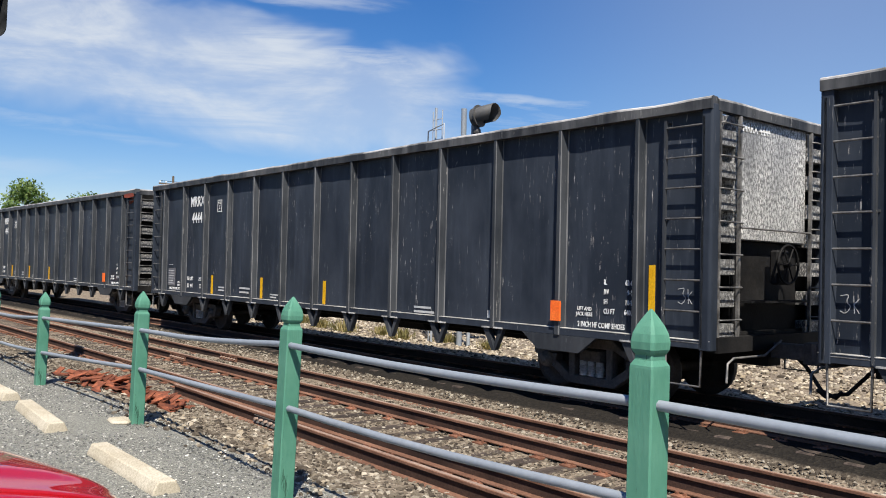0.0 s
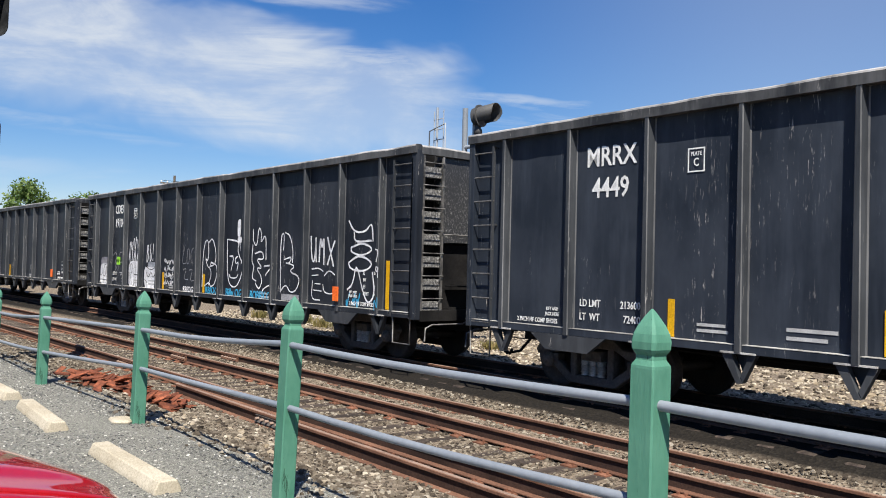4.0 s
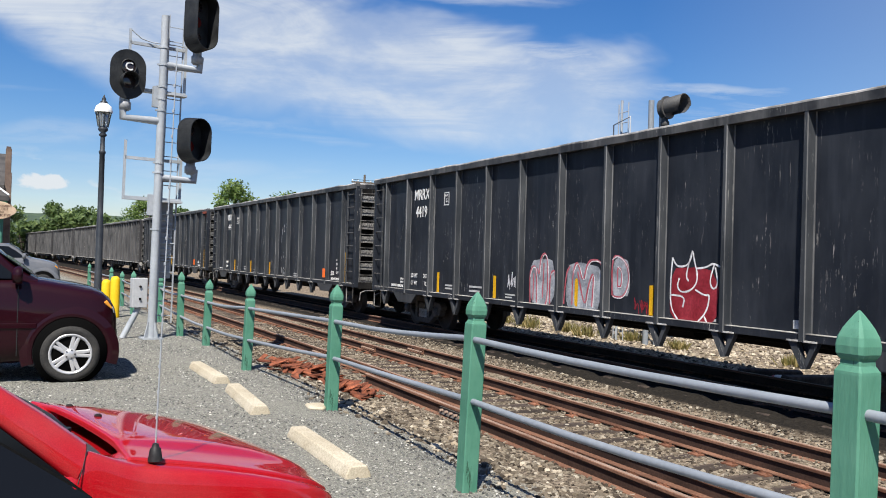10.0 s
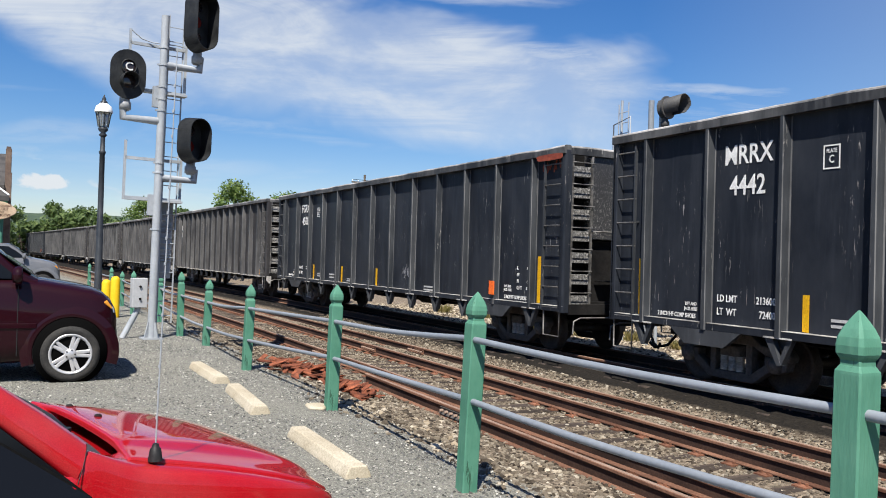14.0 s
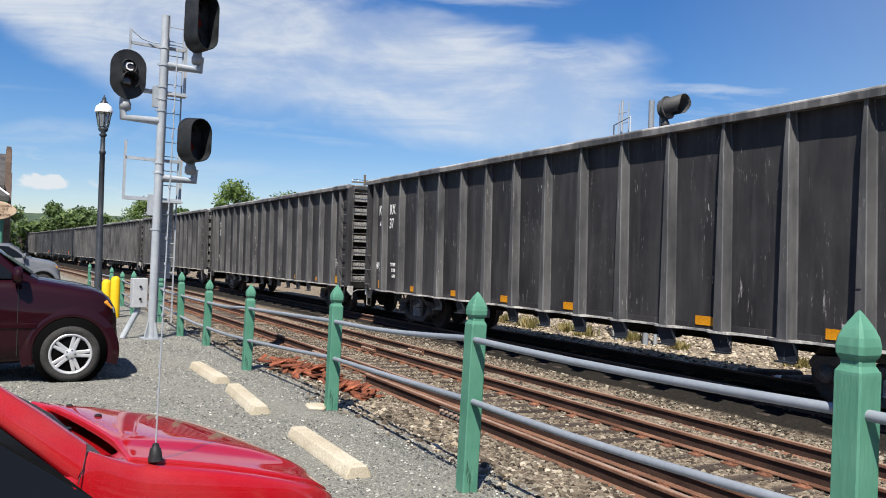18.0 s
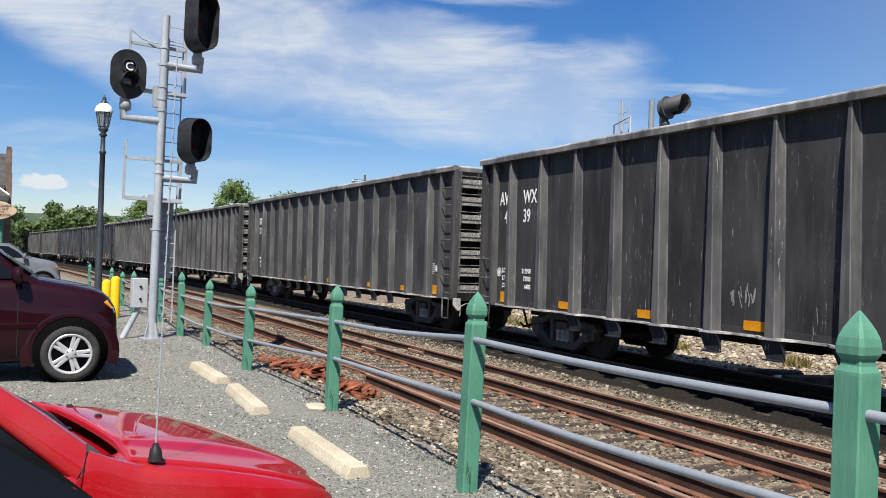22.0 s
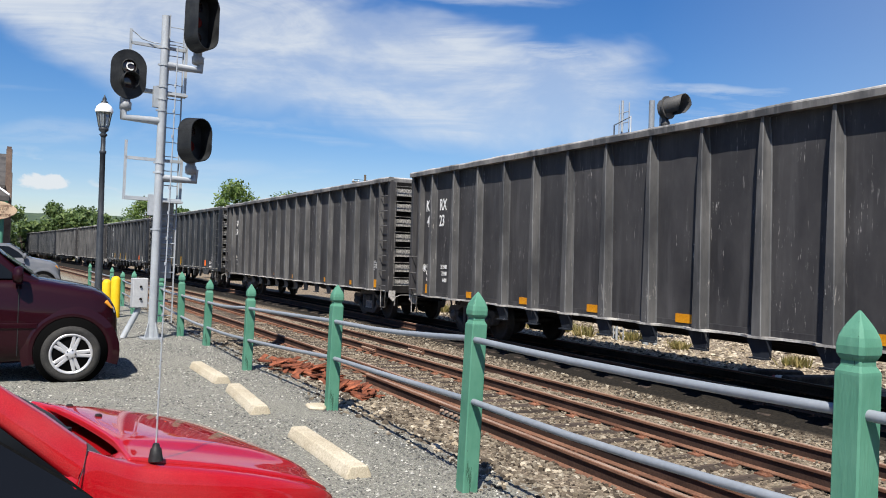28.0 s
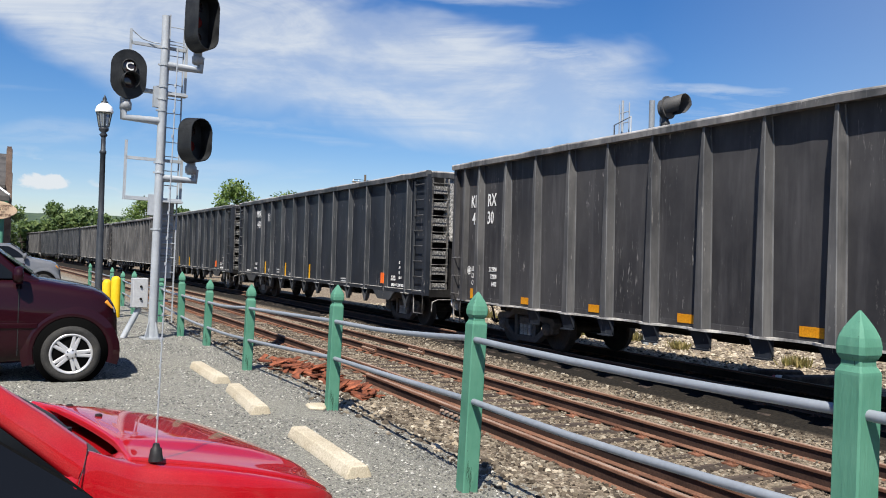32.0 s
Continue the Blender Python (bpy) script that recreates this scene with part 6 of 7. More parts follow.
    signal_head(mast, 0.60, 6.52, 0.60, 1.24, [(0.34, 0.12), (0.02, 0.12), (-0.3, 0.12)], 24, False, 0.36)
    return mast


M["case_grey"] = surface("case_grey", (0.27, 0.28, 0.29), (0.35, 0.36, 0.37), 0.5, 0.1, 3, 40, 0.02, grain=(0.92, 1.06))
signal_mast(pose(-17.92, 2.17, LOT_Z, -0.7, 0, 7.0), "galvanised railway signal mast with black oval signal heads")


def control_box():
    ob = holder("control_box", "grey metal control box on a slanted conduit", "control box", m=pose(-18.15, 1.93, LOT_Z, 0, 0, 8))
    bm = bmesh.new()
    box(bm, -0.11, 0.11, -0.15, 0.15, 0.62, 1.22)
    part("case", bm, M["box_white"], ob, "", 0.012)
    bm = bmesh.new()
    pipe(bm, [(0, -0.3, 0), (0, -0.05, 0.5), (0, 0, 0.63)], 0.06, 10)
    part("conduit", bm, M["galvanised"], ob)
    for z in (0.8, 1.05):
        bm = bmesh.new()
        rod(bm, (0.1, 0.0, z), (0.14, 0.0, z), 0.025, 8)
        part("latch", bm, M["black_steel"], ob)


M["box_white"] = surface("box_white", (0.37, 0.378, 0.386), (0.45, 0.458, 0.466), 0.5, 0.1, 3, 30, 0.0, grain=(0.92, 1.06))
control_box()


M["signal_grey"] = surface("signal_grey", (0.055, 0.055, 0.056), (0.085, 0.084, 0.083), 0.55, 0, 3, 40, 0.05)


# ---- far signal behind the train ----
def far_signal():
    mast = holder("signal_mast", "grey railway signal with hooded heads beyond the train", "railway signal", m=pose(-18.2, 15.0, -0.3))
    bm = bmesh.new()
    rod(bm, (0, 0, 0), (0, 0, 6.65), 0.078, 14)
    part("pole", bm, M["pipe_grey"], mast)
    bm = bmesh.new()
    rod(bm, (0.22, 0.15, 0), (0.22, 0.15, 6.2), 0.05, 10)
    part("conduit", bm, M["galvanised"], mast)
    bm = bmesh.new()
    for x in (-1.42, -1.28, -0.98):
        rod(bm, (x, 0.0, 0.0), (x, 0.0, 6.75 if x != -1.28 else 6.85), 0.016 if x != -1.28 else 0.035, 6)
    for i in range(16):
        rod(bm, (-1.42, 0, 2.0 + i * 0.3), (-0.98, 0, 2.0 + i * 0.3), 0.014, 5)
    part("ladder", bm, M["galvanised"], mast)
    bm = bmesh.new()
    pipe(bm, [(-1.45, -0.15, 5.3), (-1.45, -0.15, 6.15), (-0.7, -0.15, 6.3), (-0.7, -0.15, 5.4)], 0.022, 6)
    box(bm, -1.5, 0.1, -0.2, 0.2, 5.1, 5.14)
    part("guard_frame", bm, M["galvanised"], mast)
    for x, z, r in ((0.66, 6.36, 0.30), (1.26, 5.50, 0.27)):
        head = signal_head(mast, 0, z, r * 2, r * 2 + 0.02, [(0.0, 0.22)], -15, False, 0.56)
        for piece in [head] + list(head.children):
            piece.data.materials[0] = M["signal_grey"]
        head.matrix_basis = pose(x, 0, z, 0, -6, 14)
    bm = bmesh.new()
    pipe(bm, [(0, 0, 5.55), (0.62, 0, 5.55), (0.62, 0, 5.95)], 0.06, 10)
    part("arm", bm, M["galvanised"], mast)
    return mast


far_signal()


# ---- lamp post, bollards ----
M["lamp_grey"] = surface("lamp_grey", (0.03, 0.035, 0.042), (0.05, 0.056, 0.064), 0.5, 0.2, 3, 40, 0.05)
M["lamp_white"] = plain("lamp_white", (0.82, 0.83, 0.82), 0.35)
M["lamp_glass"], _nt, _b = graph("lamp_glass")
_b.inputs["Base Color"].default_value, _b.inputs["Roughness"].default_value, _b.inputs["Transmission Weight"].default_value = (0.45, 0.48, 0.46, 1), 0.15, 0.7


def street_lamp():
    ob = holder("street_lamp", "dark grey ornamental street lamp with a lantern", "street lamp", m=pose(-25.0, 1.585, LOT_Z))
    bm = bmesh.new()
    lathe(bm, [(0.18, 0), (0.18, 0.4), (0.13, 0.5), (0.10, 0.62), (0.088, 2.6), (0.078, 2.62), (0.07, 4.4), (0.09, 4.42), (0.09, 4.48), (0.066, 4.5), (0.06, 4.9)], n=14)
    part("pole", bm, M["lamp_grey"], ob)
    bm = bmesh.new()
    lathe(bm, [(0.07, 4.88), (0.11, 4.93), (0.06, 4.99), (0.13, 5.06), (0.13, 5.12), (0.05, 5.15)], n=12)
    part("collar", bm, M["lamp_grey"], ob)
    bm = bmesh.new()
    lathe(bm, [(0.09, 5.13), (0.13, 5.16), (0.2, 5.55), (0.02, 5.56)], n=8, smooth=False)
    part("lantern_glass", bm, M["lamp_glass"], ob)
    for k in range(8):
        bm = bmesh.new()
        a = 2 * math.pi * k / 8
        rod(bm, (0.13 * math.cos(a), 0.13 * math.sin(a), 5.14), (0.205 * math.cos(a), 0.205 * math.sin(a), 5.56), 0.012, 5)
        part("lantern_bar", bm, M["lamp_grey"], ob)
    bm = bmesh.new()
    lathe(bm, [(0.235, 5.55), (0.24, 5.6), (0.2, 5.72), (0.1, 5.8), (0.06, 5.82)], n=16)
    part("shade", bm, M["lamp_white"], ob, "white domed lamp shade")
    bm = bmesh.new()
    lathe(bm, [(0.1, 5.79), (0.1, 5.84), (0.05, 5.88), (0.06, 5.92), (0.02, 6.0), (0.01, 6.04)], n=10)
    part("finial", bm, M["lamp_grey"], ob)


street_lamp()
for x, y, h in ((-24.1, 1.74, 0.98), (-23.7, 1.93, 1.08)):
    bm = bmesh.new()
    lathe(bm, [(0.12, 0), (0.12, h - 0.1), (0.105, h - 0.05), (0.07, h - 0.012), (0.02, h)], n=16)
    ob = part("bollard", bm, M["yellow"])
    ob.matrix_basis = pose(x, y, LOT_Z)
    tagged(ob, "yellow painted steel bollard with a rounded top", "bollard", "bollards")


# ---- parked cars ----
def car_paint_gloss(name, base, flake, dust=0.15, coat=0.8):
    m, nt, b = graph(name)
    n1, n2 = tex(nt, 1.6, 4, 0.6), tex(nt, 220.0, 2, 0.5)
    c = mixc(nt, ramp(nt, n2.outputs["Fac"], [(0.35, (0, 0, 0)), (0.7, (1, 1, 1))]), base, flake)
    c = mixc(nt, ramp(nt, n1.outputs["Fac"], [(0.45, (0, 0, 0)), (0.8, (dust,) * 3)]), c, (0.30, 0.27, 0.24))
    nt.links.new(c, b.inputs["Base Color"])
    b.inputs["Roughness"].default_value, b.inputs["Metallic"].default_value, b.inputs["Specular IOR Level"].default_value = 0.5, 0.0, 0.05
    b.inputs["Coat Weight"].default_value, b.inputs["Coat Roughness"].default_value = coat, 0.03
    return m


M["suv_paint"] = car_paint_gloss("suv_paint", (0.012, 0.0014, 0.0036), (0.020, 0.0028, 0.0062), 0.0, 0.5)
M["red_paint"] = car_paint_gloss("red_paint", (0.33, 0.003, 0.008), (0.43, 0.008, 0.014), 0.12, 1.0)
M["silver_paint"] = car_paint_gloss("silver_paint", (0.10, 0.108, 0.122), (0.145, 0.152, 0.168))
M["car_glass"] = plain("car_glass", (0.006, 0.0065, 0.008), 0.1, 0, 0.0)
M["car_glass"].node_tree.nodes["Principled BSDF"].inputs["Specular IOR Level"].default_value = 0.22
M["car_trim"] = surface("car_trim", (0.012, 0.012, 0.013), (0.025, 0.025, 0.026), 0.55, 0, 4, 60, 0.1)
M["tyre"] = surface("tyre", (0.022, 0.022, 0.022), (0.05, 0.048, 0.045), 0.85, 0, 5, 50, 0.2)
M["alloy"] = plain("alloy", (0.56, 0.56, 0.57), 0.32, 0.45)
M["cowl_grey"] = surface("cowl_grey", (0.03, 0.032, 0.036), (0.055, 0.057, 0.06), 0.6, 0, 4, 60, 0.1)
# black without gloss, the darkness inside a wheel well as a colour
M["well_shade"] = plain("well_shade", (0.004, 0.004, 0.004), 0.9)
M["well_shade"].node_tree.nodes["Principled BSDF"].inputs["Specular IOR Level"].default_value = 0.0
M["gap_red"] = plain("gap_red", (0.03, 0.001, 0.002), 0.6)
M["amber"] = plain("amber", (0.615, 0.246, 0.0246), 0.15, 0, 0.6)
M["lamp_clear"] = plain("lamp_clear", (0.55, 0.56, 0.57), 0.1, 0.3, 0.8)


def loft(bm, stations, close=True):
    """Skins a car body over half-profiles (width, foot, shoulder, crown) along x, mirrored."""
    rings = []
    for x, hw, zb, zs, zt in stations:
        half = [(hw * 0.86, zb), (hw * 0.97, zb + 0.06), (hw, zb + 0.25 * (zs - zb)), (hw * 1.005, zb + 0.6 * (zs - zb)), (hw * 0.985, zs - 0.10), (hw * 0.95, zs - 0.03), (hw * 0.88, zs + 0.25 * (zt - zs)), (hw * 0.7, zs + 0.7 * (zt - zs)), (hw * 0.4, zt - 0.005)]
        pts = [(y, z) for y, z in half] + [(0.0, zt)] + [(-y, z) for y, z in reversed(half)]
        rings.append([bm.verts.new((x, y, z)) for y, z in pts])
    n = len(rings[0])
    for a, b in zip(rings, rings[1:]):
        for i in range(n):
            bm.faces.new((a[i], a[(i + 1) % n], b[(i + 1) % n], b[i])).smooth = True
    bm.faces.new(rings[0]), bm.faces.new(rings[-1][::-1])


def soft(ob, levels=1):
    md = ob.modifiers.new("smooth", "SUBSURF")
    md.levels = md.render_levels = levels
    return ob


def road_wheel(car, x, y, r, w=0.24, spokes=5, rim_r=0.66):
    """A tyre with an alloy rim; its face looks to -y."""
    s = 1 if y < 0 else -1
    bm = bmesh.new()
    lathe(bm, [(r * rim_r, -w / 2 + 0.02), (r * 0.82, -w / 2), (r * 0.94, -w / 2 + 0.015), (r, -w / 2 + 0.05), (r, w / 2 - 0.05), (r * 0.94, w / 2), (r * rim_r, w / 2 - 0.02)], n=36, axis="y", caps=False)
    wheel = part("wheel", bm, M["tyre"], car)
    wheel.matrix_basis = pose(x, y, r, 0, 0, 0 if s > 0 else 180)
    bm = bmesh.new()
    rr = r * rim_r
    lathe(bm, [(rr * 0.86, -w / 2 + 0.05), (rr * 0.93, -w / 2 + 0.012), (rr * 1.01, -w / 2 + 0.012), (rr * 1.01, -w / 2 + 0.10), (rr * 0.86, -w / 2 + 0.12)], n=32, axis="y", caps=False)
    part("rim", bm, M["alloy"], wheel)
    bm = bmesh.new()
    lathe(bm, [(0.01, -w / 2 + 0.115), (rr * 0.88, -w / 2 + 0.115), (rr * 0.88, -w / 2 + 0.125), (0.01, -w / 2 + 0.125)], n=24, axis="y")
    part("brake_disc", bm, M["car_trim"], wheel)
    for k in range(spokes):
        a = 2 * math.pi * k / spokes + 0.3
        bm = bmesh.new()
        slab(bm, [(-0.042 * r / 0.38, 0.04), (-0.056 * r / 0.38, rr * 0.91), (-0.012 * r / 0.38, rr * 0.91), (0, rr * 0.6), (0.012 * r / 0.38, rr * 0.91), (0.056 * r / 0.38, rr * 0.91), (0.042 * r / 0.38, 0.04)], "y", -w / 2 + 0.02, -w / 2 + 0.06)
        part("spoke", bm, M["alloy"], wheel, "", 0.012).matrix_basis = pose(0, 0, 0, 0, math.degrees(a), 0)
    bm = bmesh.new()
    lathe(bm, [(0.01, -w / 2 + 0.0), (0.05, -w / 2 + 0.005), (0.075, -w / 2 + 0.02), (0.08, -w / 2 + 0.09)], n=16, axis="y")
    part("hub", bm, M["alloy"], wheel)
    for k in range(5):
        a = 2 * math.pi * k / 5
        bm = bmesh.new()
        rod(bm, (0.055 * math.cos(a), -w / 2 + 0.0, 0.055 * math.sin(a)), (0.055 * math.cos(a), -w / 2 + 0.03, 0.055 * math.sin(a)), 0.011, 6)
        part("lug_nut", bm, M["car_trim"], wheel)
    return wheel


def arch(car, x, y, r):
    """A flat black disc on the body side: the wheel well's shade, painted."""
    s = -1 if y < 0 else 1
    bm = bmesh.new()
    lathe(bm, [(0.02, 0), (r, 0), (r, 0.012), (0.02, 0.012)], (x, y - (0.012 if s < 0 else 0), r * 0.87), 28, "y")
    part("wheel_well", bm, M["well_shade"], car)


def arch_lip(car, paint, x, y, r, z):
    """The flared lip round a wheel opening."""
    s = -1 if y < 0 else 1
    bm = bmesh.new()
    rings = []
    for i in range(25):
        a = radians(-18) + radians(216) * i / 24
        c, d = math.cos(a), math.sin(a)
        rings.append([bm.verts.new((x + (r + u) * c, y + s * v, z + (r + u) * d)) for u, v in ((-0.025, -0.05), (-0.022, 0.012), (-0.006, 0.022), (0.05, 0.012), (0.13, -0.012))])
    for a, b in zip(rings, rings[1:]):
        for i in range(4):
            bm.faces.new((a[i], a[i + 1], b[i + 1], b[i])).smooth = True
    part("arch_lip", bm, paint, car)


def pane(car, pts, mat="car_glass", name="window", thick=0.012):
    """A flat plate through corner points."""
    p = [Vector(q) for q in pts]
    nrm = (p[1] - p[0]).cross(p[2] - p[0]).normalized() * thick
    bm = bmesh.new()
    a, b = [bm.verts.new(q) for q in p], [bm.verts.new(q + nrm) for q in p]
    bm.faces.new(a[::-1]), bm.faces.new(b)
    for i in range(len(p)):
        bm.faces.new((a[i], a[(i + 1) % len(p)], b[(i + 1) % len(p)], b[i]))
    return part(name, bm, M[mat], car)


def suv(m, paint, label):
    car = holder("parked_suv", label, "car", "parked cars", m)
    bm = bmesh.new()
    loft(bm, [(0.61, 0.42, 0.46, 0.66, 0.72), (0.595, 0.64, 0.34, 0.82, 0.87), (0.565, 0.82, 0.26, 0.93, 0.99), (0.50, 0.90, 0.24, 1.05, 1.11), (0.40, 0.935, 0.24, 1.14, 1.20), (0.25, 0.955, 0.28, 1.195, 1.26), (0.0, 0.965, 0.30, 1.24, 1.31), (-0.35, 0.97, 0.28, 1.30, 1.37), (-0.62, 0.97, 0.26, 1.33, 1.41), (-0.8, 0.97, 0.25, 1.34, 1.40), (-1.5, 0.97, 0.25, 1.34, 1.38), (-3.0, 0.97, 0.28, 1.34, 1.38), (-3.75, 0.92, 0.32, 1.30, 1.34), (-3.85, 0.75, 0.45, 1.2, 1.25)])
    part("body", bm, paint, car)
    bm = bmesh.new()
    loft(bm, [(-0.42, 0.85, 1.30, 1.35, 1.39), (-0.68, 0.85, 1.30, 1.46, 1.54), (-0.9, 0.83, 1.30, 1.66, 1.75), (-1.15, 0.81, 1.3, 1.80, 1.88), (-1.5, 0.80, 1.34, 1.83, 1.91), (-2.2, 0.79, 1.34, 1.85, 1.93), (-3.3, 0.77, 1.34, 1.84, 1.90), (-3.78, 0.72, 1.3, 1.5, 1.55)])
    part("cabin", bm, paint, car)
    for s in (-1, 1):
        y = s * 0.875
        q = [(-0.74, y, 1.37), (-2.05, y, 1.37), (-2.05, s * 0.82, 1.78), (-1.22, s * 0.825, 1.78), (-0.92, s * 0.85, 1.60), (-0.74, s * 0.868, 1.45)]
        pane(car, q if s < 0 else q[::-1])
        q = [(-2.15, y, 1.40), (-3.4, y, 1.42), (-3.3, s * 0.81, 1.80), (-2.15, s * 0.82, 1.80)]
        pane(car, q if s < 0 else q[::-1])
        for x in (0.0, -2.78):
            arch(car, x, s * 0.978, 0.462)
            arch_lip(car, paint, x, s * 0.968, 0.485, 0.40)
            road_wheel(car, x, s * 0.915, 0.375, rim_r=0.72)
        bm = bmesh.new()
        lathe(bm, [(0.01, -0.07), (0.1, -0.06), (0.13, 0.0), (0.12, 0.05), (0.01, 0.06)], (0, 0, 0), 14, "x")
        mirror = part("mirror", bm, paint, car)
        mirror.matrix_basis = pose(-0.66, s * 1.05, 1.42)
        mirror.scale = (1, 0.95, 0.95)
        bm = bmesh.new()
        box(bm, -2.3, -0.42, min(s * 0.975, s * 0.99), max(s * 0.975, s * 0.99), 0.72, 0.79)
        part("side_moulding", bm, M["car_trim"] if s > 0 else paint, car, "", 0.004)
        bm = bmesh.new()
        box(bm, -0.655, -0.645, min(s * 0.96, s * 0.979), max(s * 0.96, s * 0.979), 0.36, 1.28)
        part("door_gap", bm, M["car_trim"], car)
        bm = bmesh.new()
        slab(bm, [(0.42, 0.93), (0.555, 0.90), (0.53, 1.0), (0.44, 1.06)], "y", min(s * 0.62, s * 0.84), max(s * 0.62, s * 0.84))
        part("headlight", bm, M["lamp_clear"], car, "", 0.02)
        bm = bmesh.new()
        slab(bm, [(0.40, 1.06), (0.50, 0.97), (0.52, 0.985), (0.44, 1.10)], "y", min(s * 0.82, s * 0.918), max(s * 0.82, s * 0.918))
        part("side_marker", bm, M["amber"], car, "", 0.01)
        bm = bmesh.new()
        slab(bm, [(-0.50, 0.22), (-0.44, 0.22), (-0.41, 0.5), (-0.48, 0.5)], "y", min(s * 0.86, s * 0.98), max(s * 0.86, s * 0.98))
        part("mud_flap", bm, M["car_trim"], car)
    bm = bmesh.new()
    box(bm, 0.55, 0.625, -0.4, 0.4, 0.52, 0.66)
    part("grille", bm, M["car_trim"], car, "", 0.02)
    pane(car, [(-0.50, -0.72, 1.425), (-0.50, 0.72, 1.425), (-1.16, 0.64, 1.895), (-1.16, -0.64, 1.895)], name="windscreen")
    return car


suv(pose(-13.33, 0.47, LOT_Z, 0, 0, 90), M["suv_paint"], "dark maroon sport utility vehicle parked on the gravel")
suv(pose(-36.5, 0.3, LOT_Z, 0, 0, 90) , M["silver_paint"], "silver grey parked car with its bonnet showing")


def red_hatch():
    car = holder("parked_car", "bright red parked car with a whip aerial", "car", "parked cars", pose(-4.125, 0.177, LOT_Z, 0, 0, 103.5))
    P = M["red_paint"]
    # along x: half width, foot, fender top, bonnet crown
    LINE = [(1.13, 0.36, 0.40, 0.54, 0.60), (1.06, 0.58, 0.32, 0.66, 0.71), (0.92, 0.72, 0.26, 0.755, 0.81), (0.68, 0.79, 0.22, 0.84, 0.905), (0.36, 0.83, 0.2, 0.93, 0.98), (0.05, 0.845, 0.2, 0.995, 1.02), (-0.02, 0.85, 0.2, 1.005, 1.022)]
    # along x: half width, foot, shoulder, inner edge, its height, well under bonnet and cowl
    SKIN = [(x, hw, zb, zs, hw * 0.78, zs - 0.014, zs - 0.06) for x, hw, zb, zs, zt in LINE[:-2]]
    SKIN += [(0.06, 0.845, 0.2, 0.993, 0.42, 0.985, 0.93), (0.04, 0.846, 0.2, 0.997, 0.46, 0.99, 0.93), (0.02, 0.847, 0.2, 1.001, 0.535, 0.995, 0.93), (-0.01, 0.85, 0.2, 1.012, 0.59, 1.0, 0.93),
             (-0.05, 0.85, 0.2, 1.03, 0.608, 1.003, 0.93), (-0.10, 0.85, 0.2, 1.055, 0.61, 1.006, 0.93), (-0.15, 0.85, 0.2, 1.082, 0.61, 1.01, 0.93), (-0.20, 0.85, 0.2, 1.10, 0.61, 1.01, 0.93),
             (-0.235, 0.85, 0.2, 1.08, 0.61, 1.0, 0.93), (-0.27, 0.85, 0.2, 1.0, 0.61, 0.96, 0.9), (-0.4, 0.85, 0.2, 0.965, 0.61, 0.94, 0.9), (-1.5, 0.85, 0.2, 0.96, 0.61, 0.94, 0.9), (-3.1, 0.83, 0.25, 0.96, 0.61, 0.94, 0.9), (-3.4, 0.7, 0.4, 0.9, 0.5, 0.88, 0.85)]
    bm = bmesh.new()
    rings = []
    for x, hw, zb, zs, yi, zi, zw in SKIN:
        d = zs - zb
        half = [(hw * 0.86, zb), (hw * 0.97, zb + 0.06), (hw, zb + 0.25 * d), (hw * 1.005, zb + 0.6 * d), (hw * 0.992, zs - 0.10), (hw * 0.965, zs - 0.035), (hw * 0.93, zs - 0.012), (yi + 0.35 * (hw * 0.93 - yi), zi + 0.3 * (zs - zi)), (yi + 0.02, zi), (yi + 0.003, zi - 0.005), (yi, zi - 0.02), (yi - 0.012, zw), (0.25, zw)]
        rings.append([bm.verts.new((x, y, z)) for y, z in half + [(0.0, zw)] + [(-y, z) for y, z in reversed(half)]])
    n = len(rings[0])
    for a, b in zip(rings, rings[1:]):
        for i in range(n):
            bm.faces.new((a[i], a[(i + 1) % n], b[(i + 1) % n], b[i])).smooth = True
    bm.faces.new(rings[0]), bm.faces.new(rings[-1][::-1])
    soft(part("body", bm, P, car))
    # the bonnet: a domed panel with two long creases, its rear edge over the cowl
    bm = bmesh.new()
    ys = [-1, -1, -0.985, -0.9, -0.74, -0.66, -0.6, -0.4, 0, 0.4, 0.6, 0.66, 0.74, 0.9, 0.985, 1, 1]
    lift = [-0.9, -0.06, 0.0, 0.12, 0.35, 0.75, 0.92, 0.97, 1.0, 0.97, 0.92, 0.75, 0.35, 0.12, 0.0, -0.06, -0.9]
    rings = []
    for x, hw, zb, zs, zt in [(1.135, 0.36, 0.40, 0.51, 0.57)] + LINE[:-1] + [(0.006, 0.85, 0.2, 1.003, 1.02), (-0.004, 0.85, 0.2, 1.002, 1.018), (-0.006, 0.85, 0.2, 0.985, 0.99)]:
        ring = []
        for yy, k in zip(ys, lift):
            back = 0.05 * (1 - abs(yy) ** 2.5) if x < 0.2 else 0.0
            ring.append(bm.verts.new((x + back, yy * hw * 0.86, zs + 0.004 + (zt - zs) * k)))
        rings.append(ring)
    for a, b in zip(rings, rings[1:]):
        for i in range(len(ys) - 1):
            bm.faces.new((a[i], a[i + 1], b[i + 1], b[i])).smooth = True
    soft(part("bonnet", bm, P, car))
    # black cowl with a wiper at the foot of the windscreen
    bm = bmesh.new()
    slab(bm, [(-0.36, -0.70), (-0.03, -0.70), (0.0, -0.3), (0.01, 0.0), (0.0, 0.3), (-0.03, 0.70), (-0.36, 0.70)], "z", 0.945, 0.972)
    part("cowl", bm, M["cowl_grey"], car, "grey-black plastic cowl", 0.008)
    bm = bmesh.new()
